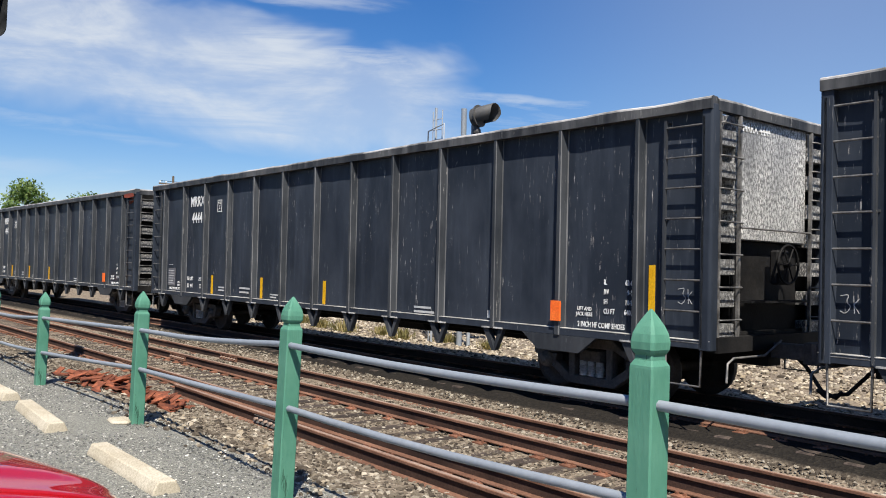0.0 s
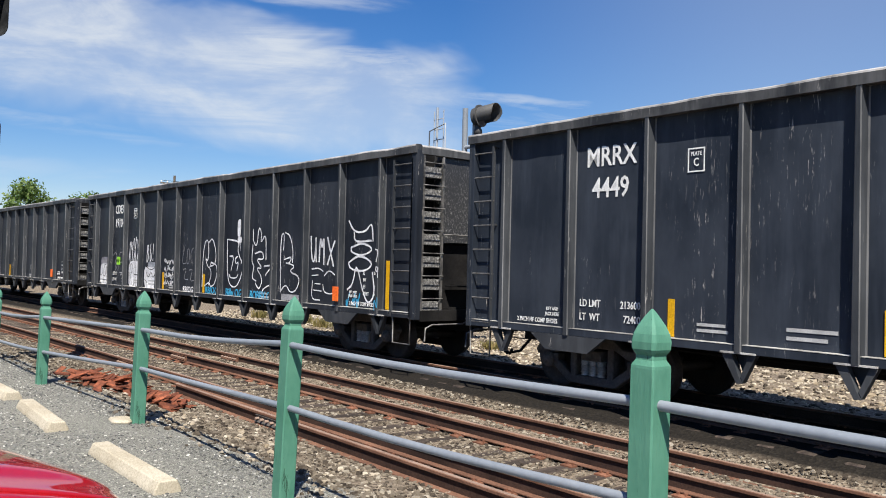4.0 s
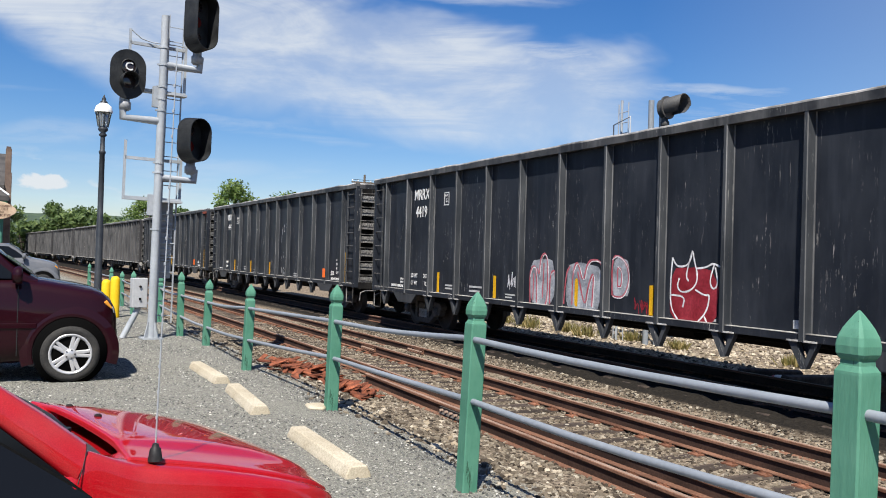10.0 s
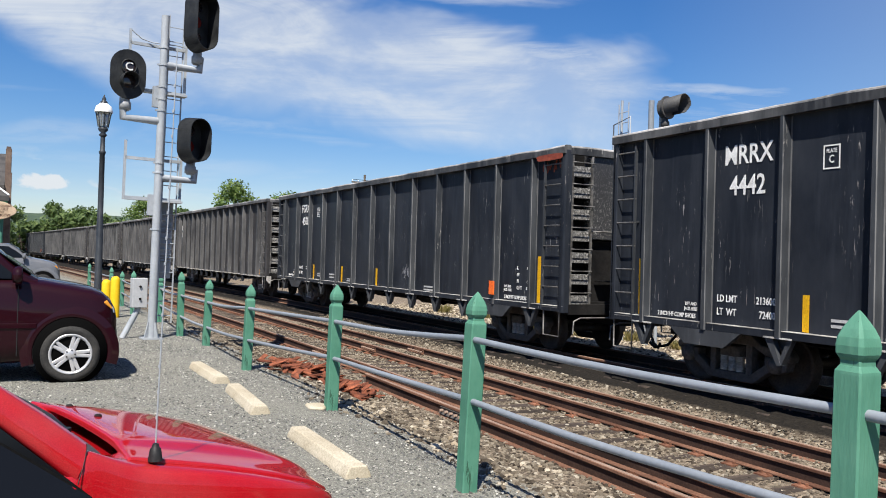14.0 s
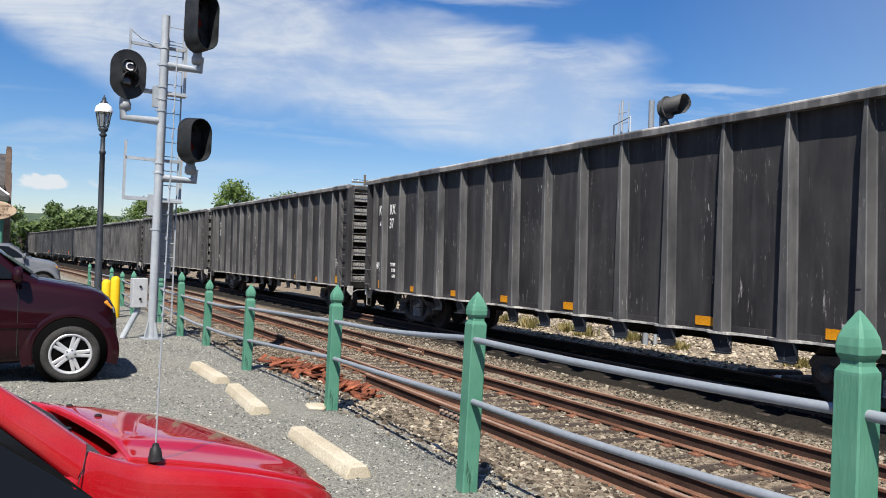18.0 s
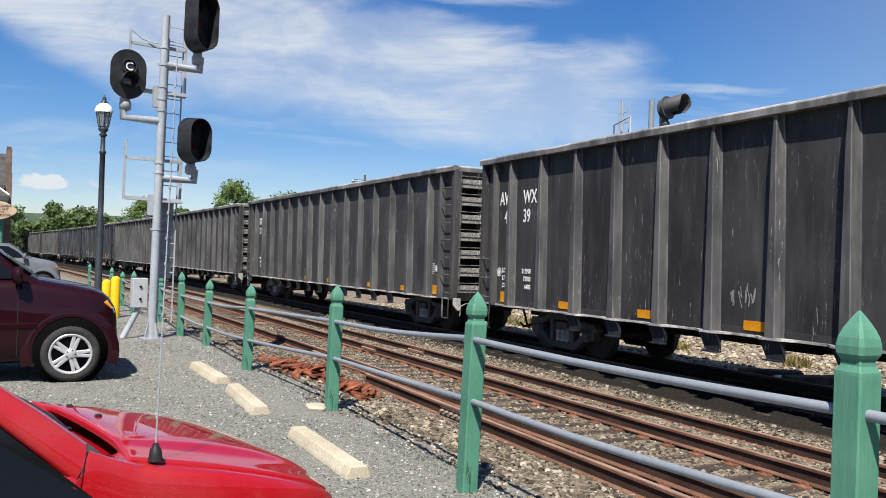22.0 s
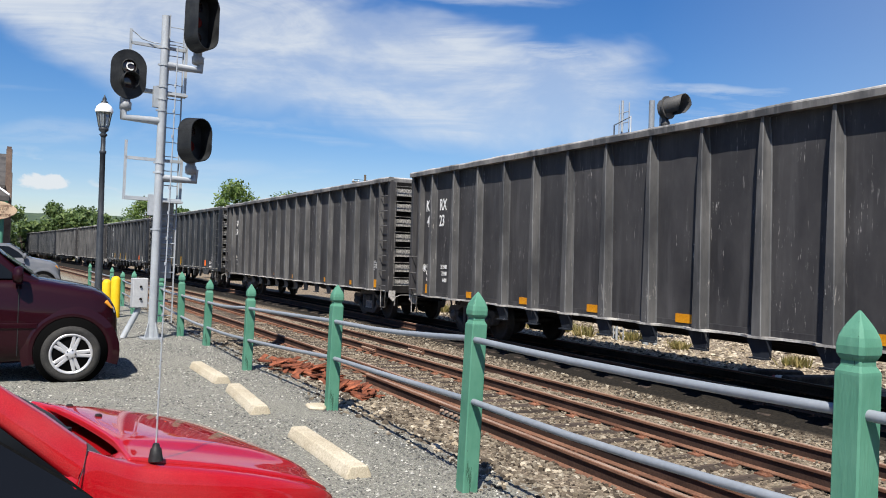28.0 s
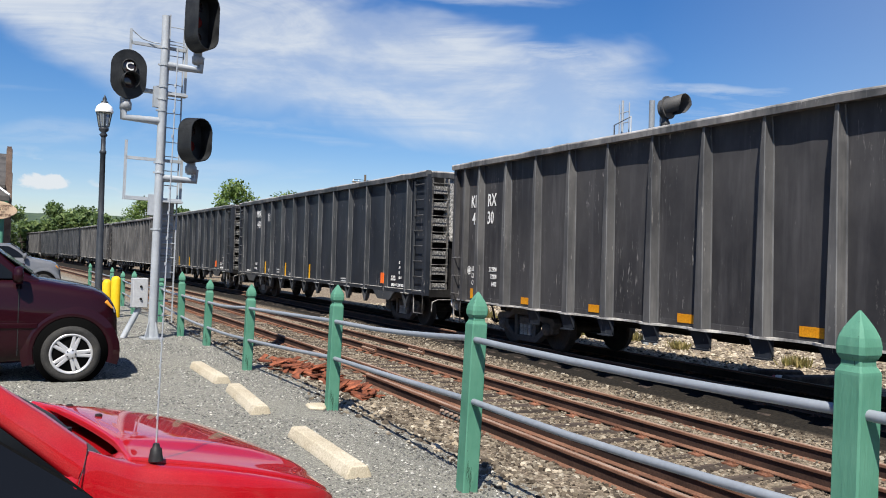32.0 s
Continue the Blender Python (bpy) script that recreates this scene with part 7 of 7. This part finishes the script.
    pipe(bm, [(-0.06, -0.08, 1.005), (-0.07, 0.12, 1.03), (-0.11, 0.6, 1.05)], 0.017, 6)
    rod(bm, (-0.06, -0.10, 0.965), (-0.06, -0.10, 1.018), 0.026, 10)
    part("wiper", bm, M["car_trim"], car)
    for x, y in ((0.10, 0.42), (0.14, 0.10)):
        bm = bmesh.new()
        box(bm, x - 0.016, x + 0.016, y - 0.012, y + 0.012, 1.0, 1.028)
        part("washer_jet", bm, M["car_trim"], car, "", 0.006)
    pane(car, [(-0.20, -0.70, 1.04), (-0.20, 0.70, 1.04), (-0.92, 0.56, 1.58), (-0.92, -0.56, 1.58)], name="windscreen")
    for s in (-1, 1):
        bm = bmesh.new()
        rows = [(-0.17, 1.088, -0.225, 0.97, 0.805), (-0.31, 1.205, -0.335, 1.075, 0.78), (-0.46, 1.318, -0.465, 1.19, 0.745), (-0.85, 1.56, -0.87, 1.46, 0.66), (-1.12, 1.66, -1.12, 1.56, 0.62)]
        rings = []
        for xt, zt, xb, zb, y in rows:
            ring = [(xb - 0.03, y - 0.04, zb - 0.005), (xb, y + 0.026, zb - 0.004)]
            ring += [(xb + (xt - xb) * f, y + 0.030 - 0.05 * f ** 2 + 0.014 * math.sin(math.pi * f), zb + (zt - zb) * f) for f in (0.12, 0.4, 0.7, 0.9)]
            ring += [(xt, y - 0.035, zt + 0.002), (xt - 0.03, y - 0.10, zt - 0.012)]
            rings.append([bm.verts.new((a, s * b, c)) for a, b, c in ring])
        for a, b in zip(rings, rings[1:]):
            for i in range(8):
                bm.faces.new((a[i], a[(i + 1) % 8], b[(i + 1) % 8], b[i])).smooth = True
        for ring in (rings[0], rings[-1]):
            bm.faces.new([bm.verts.new(v.co) for v in ring])
        part("door_pillar", bm, P, car)
        bm = bmesh.new()
        pipe(bm, [(-0.172, s * 0.775, 1.088), (-0.182, s * 0.812, 1.07), (-0.20, s * 0.838, 1.02), (-0.222, s * 0.858, 0.965)], 0.0022, 5)
        part("door_gap", bm, M["gap_red"], car)
        q = [(-0.15, s * 0.858, 0.895), (-0.15, s * 0.858, 0.70), (-1.9, s * 0.858, 0.70), (-1.9, s * 0.66, 1.5), (-0.98, s * 0.665, 1.5), (-0.47, s * 0.782, 1.185), (-0.235, s * 0.845, 0.972)]
        pane(car, q if s < 0 else q[::-1])
        for x in (0.25, -2.4):
            arch(car, x, s * 0.858, 0.36)
            road_wheel(car, x, s * 0.80, 0.31, 0.2)
        bm = bmesh.new()
        slab(bm, [(0.72, 0.58), (0.94, 0.52), (0.97, 0.60), (0.78, 0.68)], "y", min(s * 0.50, s * 0.70), max(s * 0.50, s * 0.70))
        part("headlight", bm, M["lamp_clear"], car, "", 0.02)
    bm = bmesh.new()
    loft(bm, [(-0.92, 0.58, 1.52, 1.57, 1.60), (-1.4, 0.64, 1.5, 1.64, 1.68), (-2.4, 0.63, 1.5, 1.63, 1.67), (-3.1, 0.58, 1.4, 1.5, 1.54)])
    part("roof", bm, P, car)
    bm = bmesh.new()
    box(bm, -3.1, -2.9, -0.58, 0.58, 0.98, 1.46)
    part("tailgate", bm, P, car)
    bm = bmesh.new()
    lathe(bm, [(0.029, 0.0), (0.026, 0.016), (0.021, 0.046), (0.016, 0.05), (0.011, 0.066)], (0, 0, 0), 12)
    aerial = part("aerial", bm, M["car_trim"], car)
    aerial.matrix_basis = pose(0.10, -0.735, 0.985)
    bm = bmesh.new()
    rod(bm, (0, 0, 0.07), (0.035, 0, 1.62), 0.0034, 6, 0.0022)
    for k in range(14):
        rod(bm, (0.0022 * k, 0, 0.16 + k * 0.1), (0.0022 * k, 0, 0.172 + k * 0.1), 0.0044, 6)
    part("whip", bm, M["galvanised"], aerial)
    return car


red_hatch()

# ---- depot corner with its sign ----
M["brick"] = surface("brick", (0.11, 0.075, 0.06), (0.19, 0.14, 0.11), 0.9, 0, 2, 25, 0.4)
M["roof_slate"] = surface("roof_slate", (0.05, 0.048, 0.047), (0.085, 0.08, 0.077), 0.8, 0, 2, 30, 0.3)
M["depot_brown"] = surface("depot_brown", (0.055, 0.035, 0.028), (0.09, 0.06, 0.048), 0.85, 0, 2, 25, 0.3)
M["depot_green"] = surface("depot_green", (0.012, 0.07, 0.04), (0.02, 0.10, 0.06), 0.6, 0, 2, 25, 0.1)
M["window_pale"] = plain("window_pale", (0.45, 0.47, 0.48), 0.2)
M["sign_brown"] = plain("sign_brown", (0.07, 0.025, 0.012), 0.6)
M["siding"] = surface("siding", (0.246, 0.2214, 0.1886), (0.328, 0.2952, 0.2542), 0.8, 0, 2, 30, 0.2)
M["sign_tan"] = surface("sign_tan", (0.451, 0.328, 0.2214), (0.5412, 0.41, 0.287), 0.6, 0, 2, 30, 0.05)


def depot():
    ob = holder("depot_building", "old brown station building with slate roofs and a tan sign", "building", m=pose(-40, -1.35, LOT_Z))
    bm = bmesh.new()
    box(bm, -8, -0.1, -14, 0.1, 0, 4.3)
    part("wall", bm, M["depot_brown"], ob)
    bm = bmesh.new()
    slab(bm, [(0.0, 4.2), (0.0, 4.35), (-4.0, 6.05), (-8.1, 4.35), (-8.1, 4.2)], "y", -14, 0.1)
    part("roof", bm, M["roof_slate"], ob, "weathered grey slate roof")
    bm = bmesh.new()
    box(bm, -0.6, -0.1, 0.11, 0.36, 0, 4.9)
    box(bm, -0.58, -0.12, 0.11, 0.33, 4.9, 5.9)
    box(bm, -0.56, -0.14, 0.13, 0.30, 5.9, 6.0)
    part("parapet_pier", bm, M["brick"], ob, "weathered brick gable pier")
    # the hipped platform canopy with its white verge and green fascia
    bm = bmesh.new()
    p = [bm.verts.new(q) for q in ((-0.1, -14, 5.15), (-0.1, -1.4, 5.15), (1.5, 0.32, 3.82), (1.5, -14, 3.82), (-0.1, 0.32, 3.82), (-0.1, -14, 3.62), (-0.1, 0.32, 3.62), (1.5, 0.32, 3.62), (1.5, -14, 3.62))]
    for f in ((0, 3, 2, 1), (1, 2, 4), (3, 8, 7, 2), (2, 7, 6, 4), (5, 6, 7, 8)):
        bm.faces.new([p[k] for k in f])
    part("canopy", bm, M["roof_slate"], ob)
    bm = bmesh.new()
    rod(bm, (-0.06, -1.4, 5.18), (1.5, 0.33, 3.86), 0.04, 6)
    part("verge_trim", bm, M["lamp_white"], ob)
    bm = bmesh.new()
    box(bm, 1.38, 1.48, -14, 0.28, 3.30, 3.615)
    part("fascia", bm, M["depot_green"], ob, "dark green fascia board")
    for y in (-0.98, -1.42):
        bm = bmesh.new()
        box(bm, -0.1, -0.06, y - 0.14, y + 0.14, 2.30, 2.66)
        part("window", bm, M["window_pale"], ob)
    bm = bmesh.new()
    slab(bm, [((0.58 + 0.03 * math.cos(a * math.pi / 4)) * math.cos(a * math.pi / 16) + 0.02, (0.34 + 0.02 * math.cos(a * math.pi / 4)) * math.sin(a * math.pi / 16) + 3.22) for a in range(32)], "x", 1.56, 1.62)
    sign = part("sign_board", bm, M["sign_tan"], ob, "tan oval sign board with dark brown lettering", 0.01)
    for text, size, z in (("RAILROAD CROSSING", 0.115, 3.40), ("LOOK OUT", 0.16, 3.27), ("FOR THE", 0.10, 3.145), ("LOCOMOTIVE", 0.16, 3.02)):
        ob2 = shared("lettering", letter_mesh(text, size, M["sign_brown"]), sign, 1.627, 0.02, z, 90, 0, 90)
        ob2.scale = (0.74, 1, 1)
    bm = bmesh.new()
    rod(bm, (1.2, 0.05, 0), (1.2, 0.05, 3.62), 0.1, 10)
    part("canopy_post", bm, M["fence_green"], ob)
    bm = bmesh.new()
    pipe(bm, [(1.2, 0.05, 2.3), (1.2, -0.35, 3.1), (1.2, -0.5, 3.6)], 0.05, 6)
    part("canopy_brace", bm, M["galvanised"], ob)
    return ob


depot()

# ---- trees ----
def leaf_material(name, a, b, c):
    m, nt, bs = graph(name)
    geo = nt.nodes.new("ShaderNodeNewGeometry")
    col = ramp(nt, geo.outputs["Random Per Island"], [(0.0, a), (0.55, b), (1.0, c)])
    big = tex(nt, 0.5, 3)
    col = mixc(nt, 1.0, col, ramp(nt, big.outputs["Fac"], [(0.3, (0.75, 0.78, 0.7)), (0.7, (1.2, 1.15, 1.1))]), "MULTIPLY")
    nt.links.new(col, bs.inputs["Base Color"])
    bs.inputs["Roughness"].default_value = 0.6
    tr = nt.nodes.new("ShaderNodeBsdfTranslucent")
    mx = nt.nodes.new("ShaderNodeMixShader")
    mx.inputs[0].default_value = 0.3
    nt.links.new(col, tr.inputs["Color"])
    out = nt.nodes["Material Output"]
    nt.links.new(bs.outputs[0], mx.inputs[1]), nt.links.new(tr.outputs[0], mx.inputs[2]), nt.links.new(mx.outputs[0], out.inputs[0])
    return m


M["leaf"] = leaf_material("leaf", (0.06, 0.115, 0.022), (0.115, 0.19, 0.04), (0.20, 0.27, 0.075))
M["leaf_far"] = leaf_material("leaf_far", (0.055, 0.10, 0.028), (0.095, 0.155, 0.045), (0.16, 0.22, 0.07))
M["bark"] = surface("bark", (0.10, 0.08, 0.06), (0.17, 0.14, 0.11), 0.95, 0, 3, 20, 0.6)


def tree(seed, height, spread, leaves, leaf_size, mat, name="tree", label="", category="tree", group=""):
    rng = random.Random(seed)
    nr = np.random.default_rng(seed)
    ob = holder(name, label, category, group)
    bm = bmesh.new()
    trunk = [Vector((0, 0, -0.2)), Vector((rng.uniform(-0.1, 0.1), 0, height * 0.25)), Vector((rng.uniform(-0.3, 0.3), rng.uniform(-0.3, 0.3), height * 0.55)), Vector((rng.uniform(-0.4, 0.4), rng.uniform(-0.4, 0.4), height * 0.85))]
    r0 = height * 0.022
    for k, (p, q) in enumerate(zip(trunk, trunk[1:])):
        rod(bm, p, q, r0 * (1 - 0.27 * k), 8, r0 * (1 - 0.27 * (k + 1)))
    clumps = []
    for k in range(16):
        f = rng.uniform(0.3, 0.95)
        base = trunk[1].lerp(trunk[3], (f - 0.3) / 0.65)
        a = rng.uniform(0, 6.28)
        reach = spread * (0.55 + 0.5 * rng.random()) * math.sin(math.pi * min(0.95, max(0.2, f * 0.9))) ** 0.7
        tip = base + Vector((math.cos(a) * reach, math.sin(a) * reach, height * rng.uniform(0.02, 0.16)))
        rod(bm, base, tip, r0 * 0.3, 5, r0 * 0.08)
        clumps.append((tip, spread * rng.uniform(0.28, 0.45)))
        clumps.append((base.lerp(tip, 0.6), spread * rng.uniform(0.25, 0.4)))
    clumps.append((trunk[3] + Vector((0, 0, height * 0.08)), spread * 0.4))
    part("trunk", bm, M["bark"], ob)
    # leaves: small tilted quads thick near each clump's rim
    w = np.array([c[1] ** 2 for c in clumps])
    idx = nr.choice(len(clumps), leaves, p=w / w.sum())
    cen = np.array([tuple(c[0]) for c in clumps])[idx]
    rad = np.array([c[1] for c in clumps])[idx]
    d = nr.normal(size=(leaves, 3))
    d /= np.linalg.norm(d, axis=1)[:, None]
    pos = cen + d * (rad * nr.uniform(0.35, 1.08, leaves))[:, None] * np.array([1, 1, 0.8])
    u = nr.normal(size=(leaves, 3))
    u /= np.linalg.norm(u, axis=1)[:, None]
    v = np.cross(u, d + 0.3 * nr.normal(size=(leaves, 3)))
    v /= np.linalg.norm(v, axis=1)[:, None]
    s = leaf_size * nr.uniform(0.6, 1.3, leaves)[:, None]
    pts = np.stack([pos - u * s, pos - v * s * 0.6, pos + u * s, pos + v * s * 0.6], 1).reshape(-1, 3)
    me = bpy.data.meshes.new("crown")
    me.from_pydata(pts.tolist(), [], (np.arange(leaves * 4).reshape(-1, 4)).tolist())
    me.materials.append(mat)
    crown = new("crown", me)
    crown.parent = ob
    return ob


lone = tree(5, 7.8, 2.3, 5200, 0.13, M["leaf"], label="leafy green tree standing behind the train", group="trees behind the train")
lone.matrix_basis = pose(-70.0, 13.94, -0.3)
copy_thing(lone, pose(-70.0, 17.93, -0.9, 0, 0, 80))
copy_thing(lone, pose(-100.0, 11.8, -0.2, 0, 0, 200))
far_a = tree(11, 11.5, 4.6, 5200, 0.30, M["leaf_far"], label="full green tree in the line beyond the lot", group="trees beyond the lot")
far_b = tree(12, 10.0, 5.2, 5200, 0.32, M["leaf_far"], label="broad green tree in the line beyond the lot", group="trees beyond the lot")
rng = random.Random(77)
spots = [(-165, -9 + 3.7 * k + rng.uniform(-1.2, 1.2)) for k in range(10)] + [(-140, -26 + 4.2 * k) for k in range(5)] + [(-190, 16 + 5.0 * k) for k in range(7)]
for k, (x, y) in enumerate(spots):
    src = far_a if k % 2 else far_b
    m = pose(x + rng.uniform(-8, 8), y, -1.5 - rng.uniform(0.5, 3.0), 0, 0, rng.uniform(0, 360))
    if k < 2:
        src.matrix_basis = m
    else:
        copy_thing(src, m)

# a wooded hill far off
def hill():
    verts, n, k = [], 60, 8
    for i in range(n + 1):
        for j in range(k + 1):
            y = -500 + 1000 * i / n
            x = -1150 + 300 * j / k
            h = 46 * math.exp(-((y - 60) / 330) ** 2) * math.sin(math.pi * min(1, j / k * 0.5 + 0.5)) * (1 - (j / k)) ** 0.5
            verts.append((x, y, -2 + h + 3 * noise.noise((y * 0.05, x * 0.05, 0)) + 2 * noise.noise((y * 0.2, x * 0.2, 3))))
    faces = [(i * (k + 1) + j, (i + 1) * (k + 1) + j, (i + 1) * (k + 1) + j + 1, i * (k + 1) + j + 1) for i in range(n) for j in range(k)]
    me = bpy.data.meshes.new("hill")
    me.from_pydata(verts, [], faces)
    me.materials.append(surface("far_woods", (0.045, 0.070, 0.045), (0.068, 0.095, 0.058), 0.95, 0, 0.05, 0.3, 0.5))
    tagged(new("hill", me), "distant wooded hill beyond the trees", "hill", kind="structure")


hill()


# ---- utility pole, weeds, litter ----
def utility_pole():
    ob = holder("utility_pole", "far wooden utility pole with crossarm and wires", "utility pole", m=pose(-70, 26.0, -1.25))
    bm = bmesh.new()
    rod(bm, (0, 0, 0), (0, 0, 10.3), 0.14, 8, 0.1)
    part("pole", bm, M["bark"], ob)
    bm = bmesh.new()
    box(bm, -0.06, 0.06, -1.2, 1.2, 9.55, 9.67)
    part("crossarm", bm, M["bark"], ob)
    for y in (-1.1, -0.6, 0.6, 1.1):
        bm = bmesh.new()
        lathe(bm, [(0.02, 9.67), (0.05, 9.72), (0.06, 9.78), (0.03, 9.84)], (0, y, 0), 8)
        part("insulator", bm, M["lamp_white"], ob)
    for y in (-1.1, 1.1):
        bm = bmesh.new()
        pipe(bm, [(0, y, 9.84), (10, y + 3, 8.8), (30, y + 9, 8.0)], 0.02, 5)
        part("wire", bm, M["black_steel"], ob)


utility_pole()


def weed(x, y, h, n, seed):
    nr = np.random.default_rng(seed)
    base = np.stack([nr.normal(0, 0.5 * h, n), nr.normal(0, 0.3 * h, n), np.zeros(n)], 1)
    tip = base * 1.2 + np.stack([nr.normal(0, 0.2 * h, n), nr.normal(0, 0.2 * h, n), h * nr.uniform(0.4, 1.0, n)], 1)
    side = nr.normal(size=(n, 3)) * 0.006
    mid = base * 0.45 + tip * 0.55
    pts = np.stack([base - side, base + side, mid + side * 2.2, tip, mid - side * 2.2], 1).reshape(-1, 3)
    me = bpy.data.meshes.new("weed")
    me.from_pydata(pts.tolist(), [], np.arange(n * 5).reshape(-1, 5).tolist())
    me.materials.append(M["weed"])
    ob = new("weed", me)
    ob.matrix_basis = pose(x, y, ground_z(x, y))
    return tagged(ob, "dry yellow-green weed tuft growing in the ballast", "weed", "weeds", kind="stuff")


M["weed"] = leaf_material("weed_leaf", (0.12, 0.12, 0.035), (0.24, 0.20, 0.075), (0.40, 0.32, 0.16))
for k, (x, y, h) in enumerate(((-23.5, 14.6, 0.7), (-22.0, 15.0, 0.55), (-20.6, 14.7, 0.6), (-19.2, 15.3, 0.5), (-25.5, 14.8, 0.55), (-27.5, 15.2, 0.6), (-17.0, 15.1, 0.4), (-13.4, 15.3, 0.45), (-30.5, 14.9, 0.6), (-3.3, 3.4, 0.14), (-5.2, 2.75, 0.12))):
    weed(x, y, h * 0.65, 170, 200 + k)
M["litter_white"] = plain("litter_white", (0.72, 0.70, 0.66), 0.7)
M["litter_red"] = plain("litter_red", (0.5, 0.06, 0.05), 0.6)
for x, y, mat, lab in ((-12.2, 13.2, "tie_wood", "old broken tie end lying beyond the track"), (-11.7, 13.0, "litter_white", "crumpled white litter on the ballast"), (-11.9, 13.05, "litter_red", "small red can lying on the ballast"), (-11.3, 13.3, "tie_wood", "old broken tie end lying beyond the track")):
    bm = bmesh.new()
    sx, sy, sz = {"tie_wood": (0.6, 0.12, 0.1), "litter_white": (0.14, 0.1, 0.07), "litter_red": (0.09, 0.06, 0.06)}[mat]
    box(bm, -sx, sx, -sy, sy, -0.03, sz * 2 - 0.03)
    ob = part({"tie_wood": "broken_tie", "litter_white": "litter", "litter_red": "can"}[mat], bm, M[mat], None, "", min(sy, sz) * 0.3)
    ob.matrix_basis = pose(x, y, ground_z(x, y), 4, 0, 25 * x)
    tagged(ob, lab, "litter" if "litter" in mat else "wood")

# a long block added out of view, to close the lot behind
bm = bmesh.new()
box(bm, -60, 40, -46, -34, 0, 4.2)
tagged(part("rear_building", bm, M["siding"]), "plain long block added out of view behind the lot", "building", kind="structure")


# ---- what moves ----
# the time and the place of car 0's rear end
RUN = [(0, -25.69), (1, -16.63), (2, -7.73), (5, 18.43), (6, 26.96), (7, 35.38), (8, 43.70), (9, 51.99), (10, 60.18), (11, 68.36), (12, 76.46), (13, 84.37), (14, 92.16),
       (16.5, 111.33), (17, 115.05), (18, 122.24), (19, 129.36), (20, 136.49), (21, 143.38), (22, 150.12), (23, 156.7), (24, 163.0), (25, 169.39), (27.5, 184.83), (28.5, 190.88),
       (29.5, 196.89), (30.5, 202.7), (31.5, 208.32), (32, 211.08)]


def run_at(t):
    """The rear end of car 0 at t, by a smooth curve through the known places."""
    ts, xs = [a for a, _ in RUN], [b for _, b in RUN]
    n = len(ts)
    sl = [(xs[min(i + 1, n - 1)] - xs[max(i - 1, 0)]) / (ts[min(i + 1, n - 1)] - ts[max(i - 1, 0)]) for i in range(n)]
    for i in range(n - 1):
        if t <= ts[i + 1]:
            break
    d = ts[i + 1] - ts[i]
    u = (t - ts[i]) / d
    return xs[i] * (2 * u ** 3 - 3 * u ** 2 + 1) + xs[i + 1] * (3 * u ** 2 - 2 * u ** 3) + d * sl[i] * (u ** 3 - 2 * u ** 2 + u) + d * sl[i + 1] * (u ** 3 - u ** 2)


def motions():
    for n, car in CARS.items():
        walk(car, [(k * 0.5, on_line(run_at(k * 0.5) - PLACES[n] + CAR_LONG / 2, TRAIN_Y)) for k in range(65)])


motions()
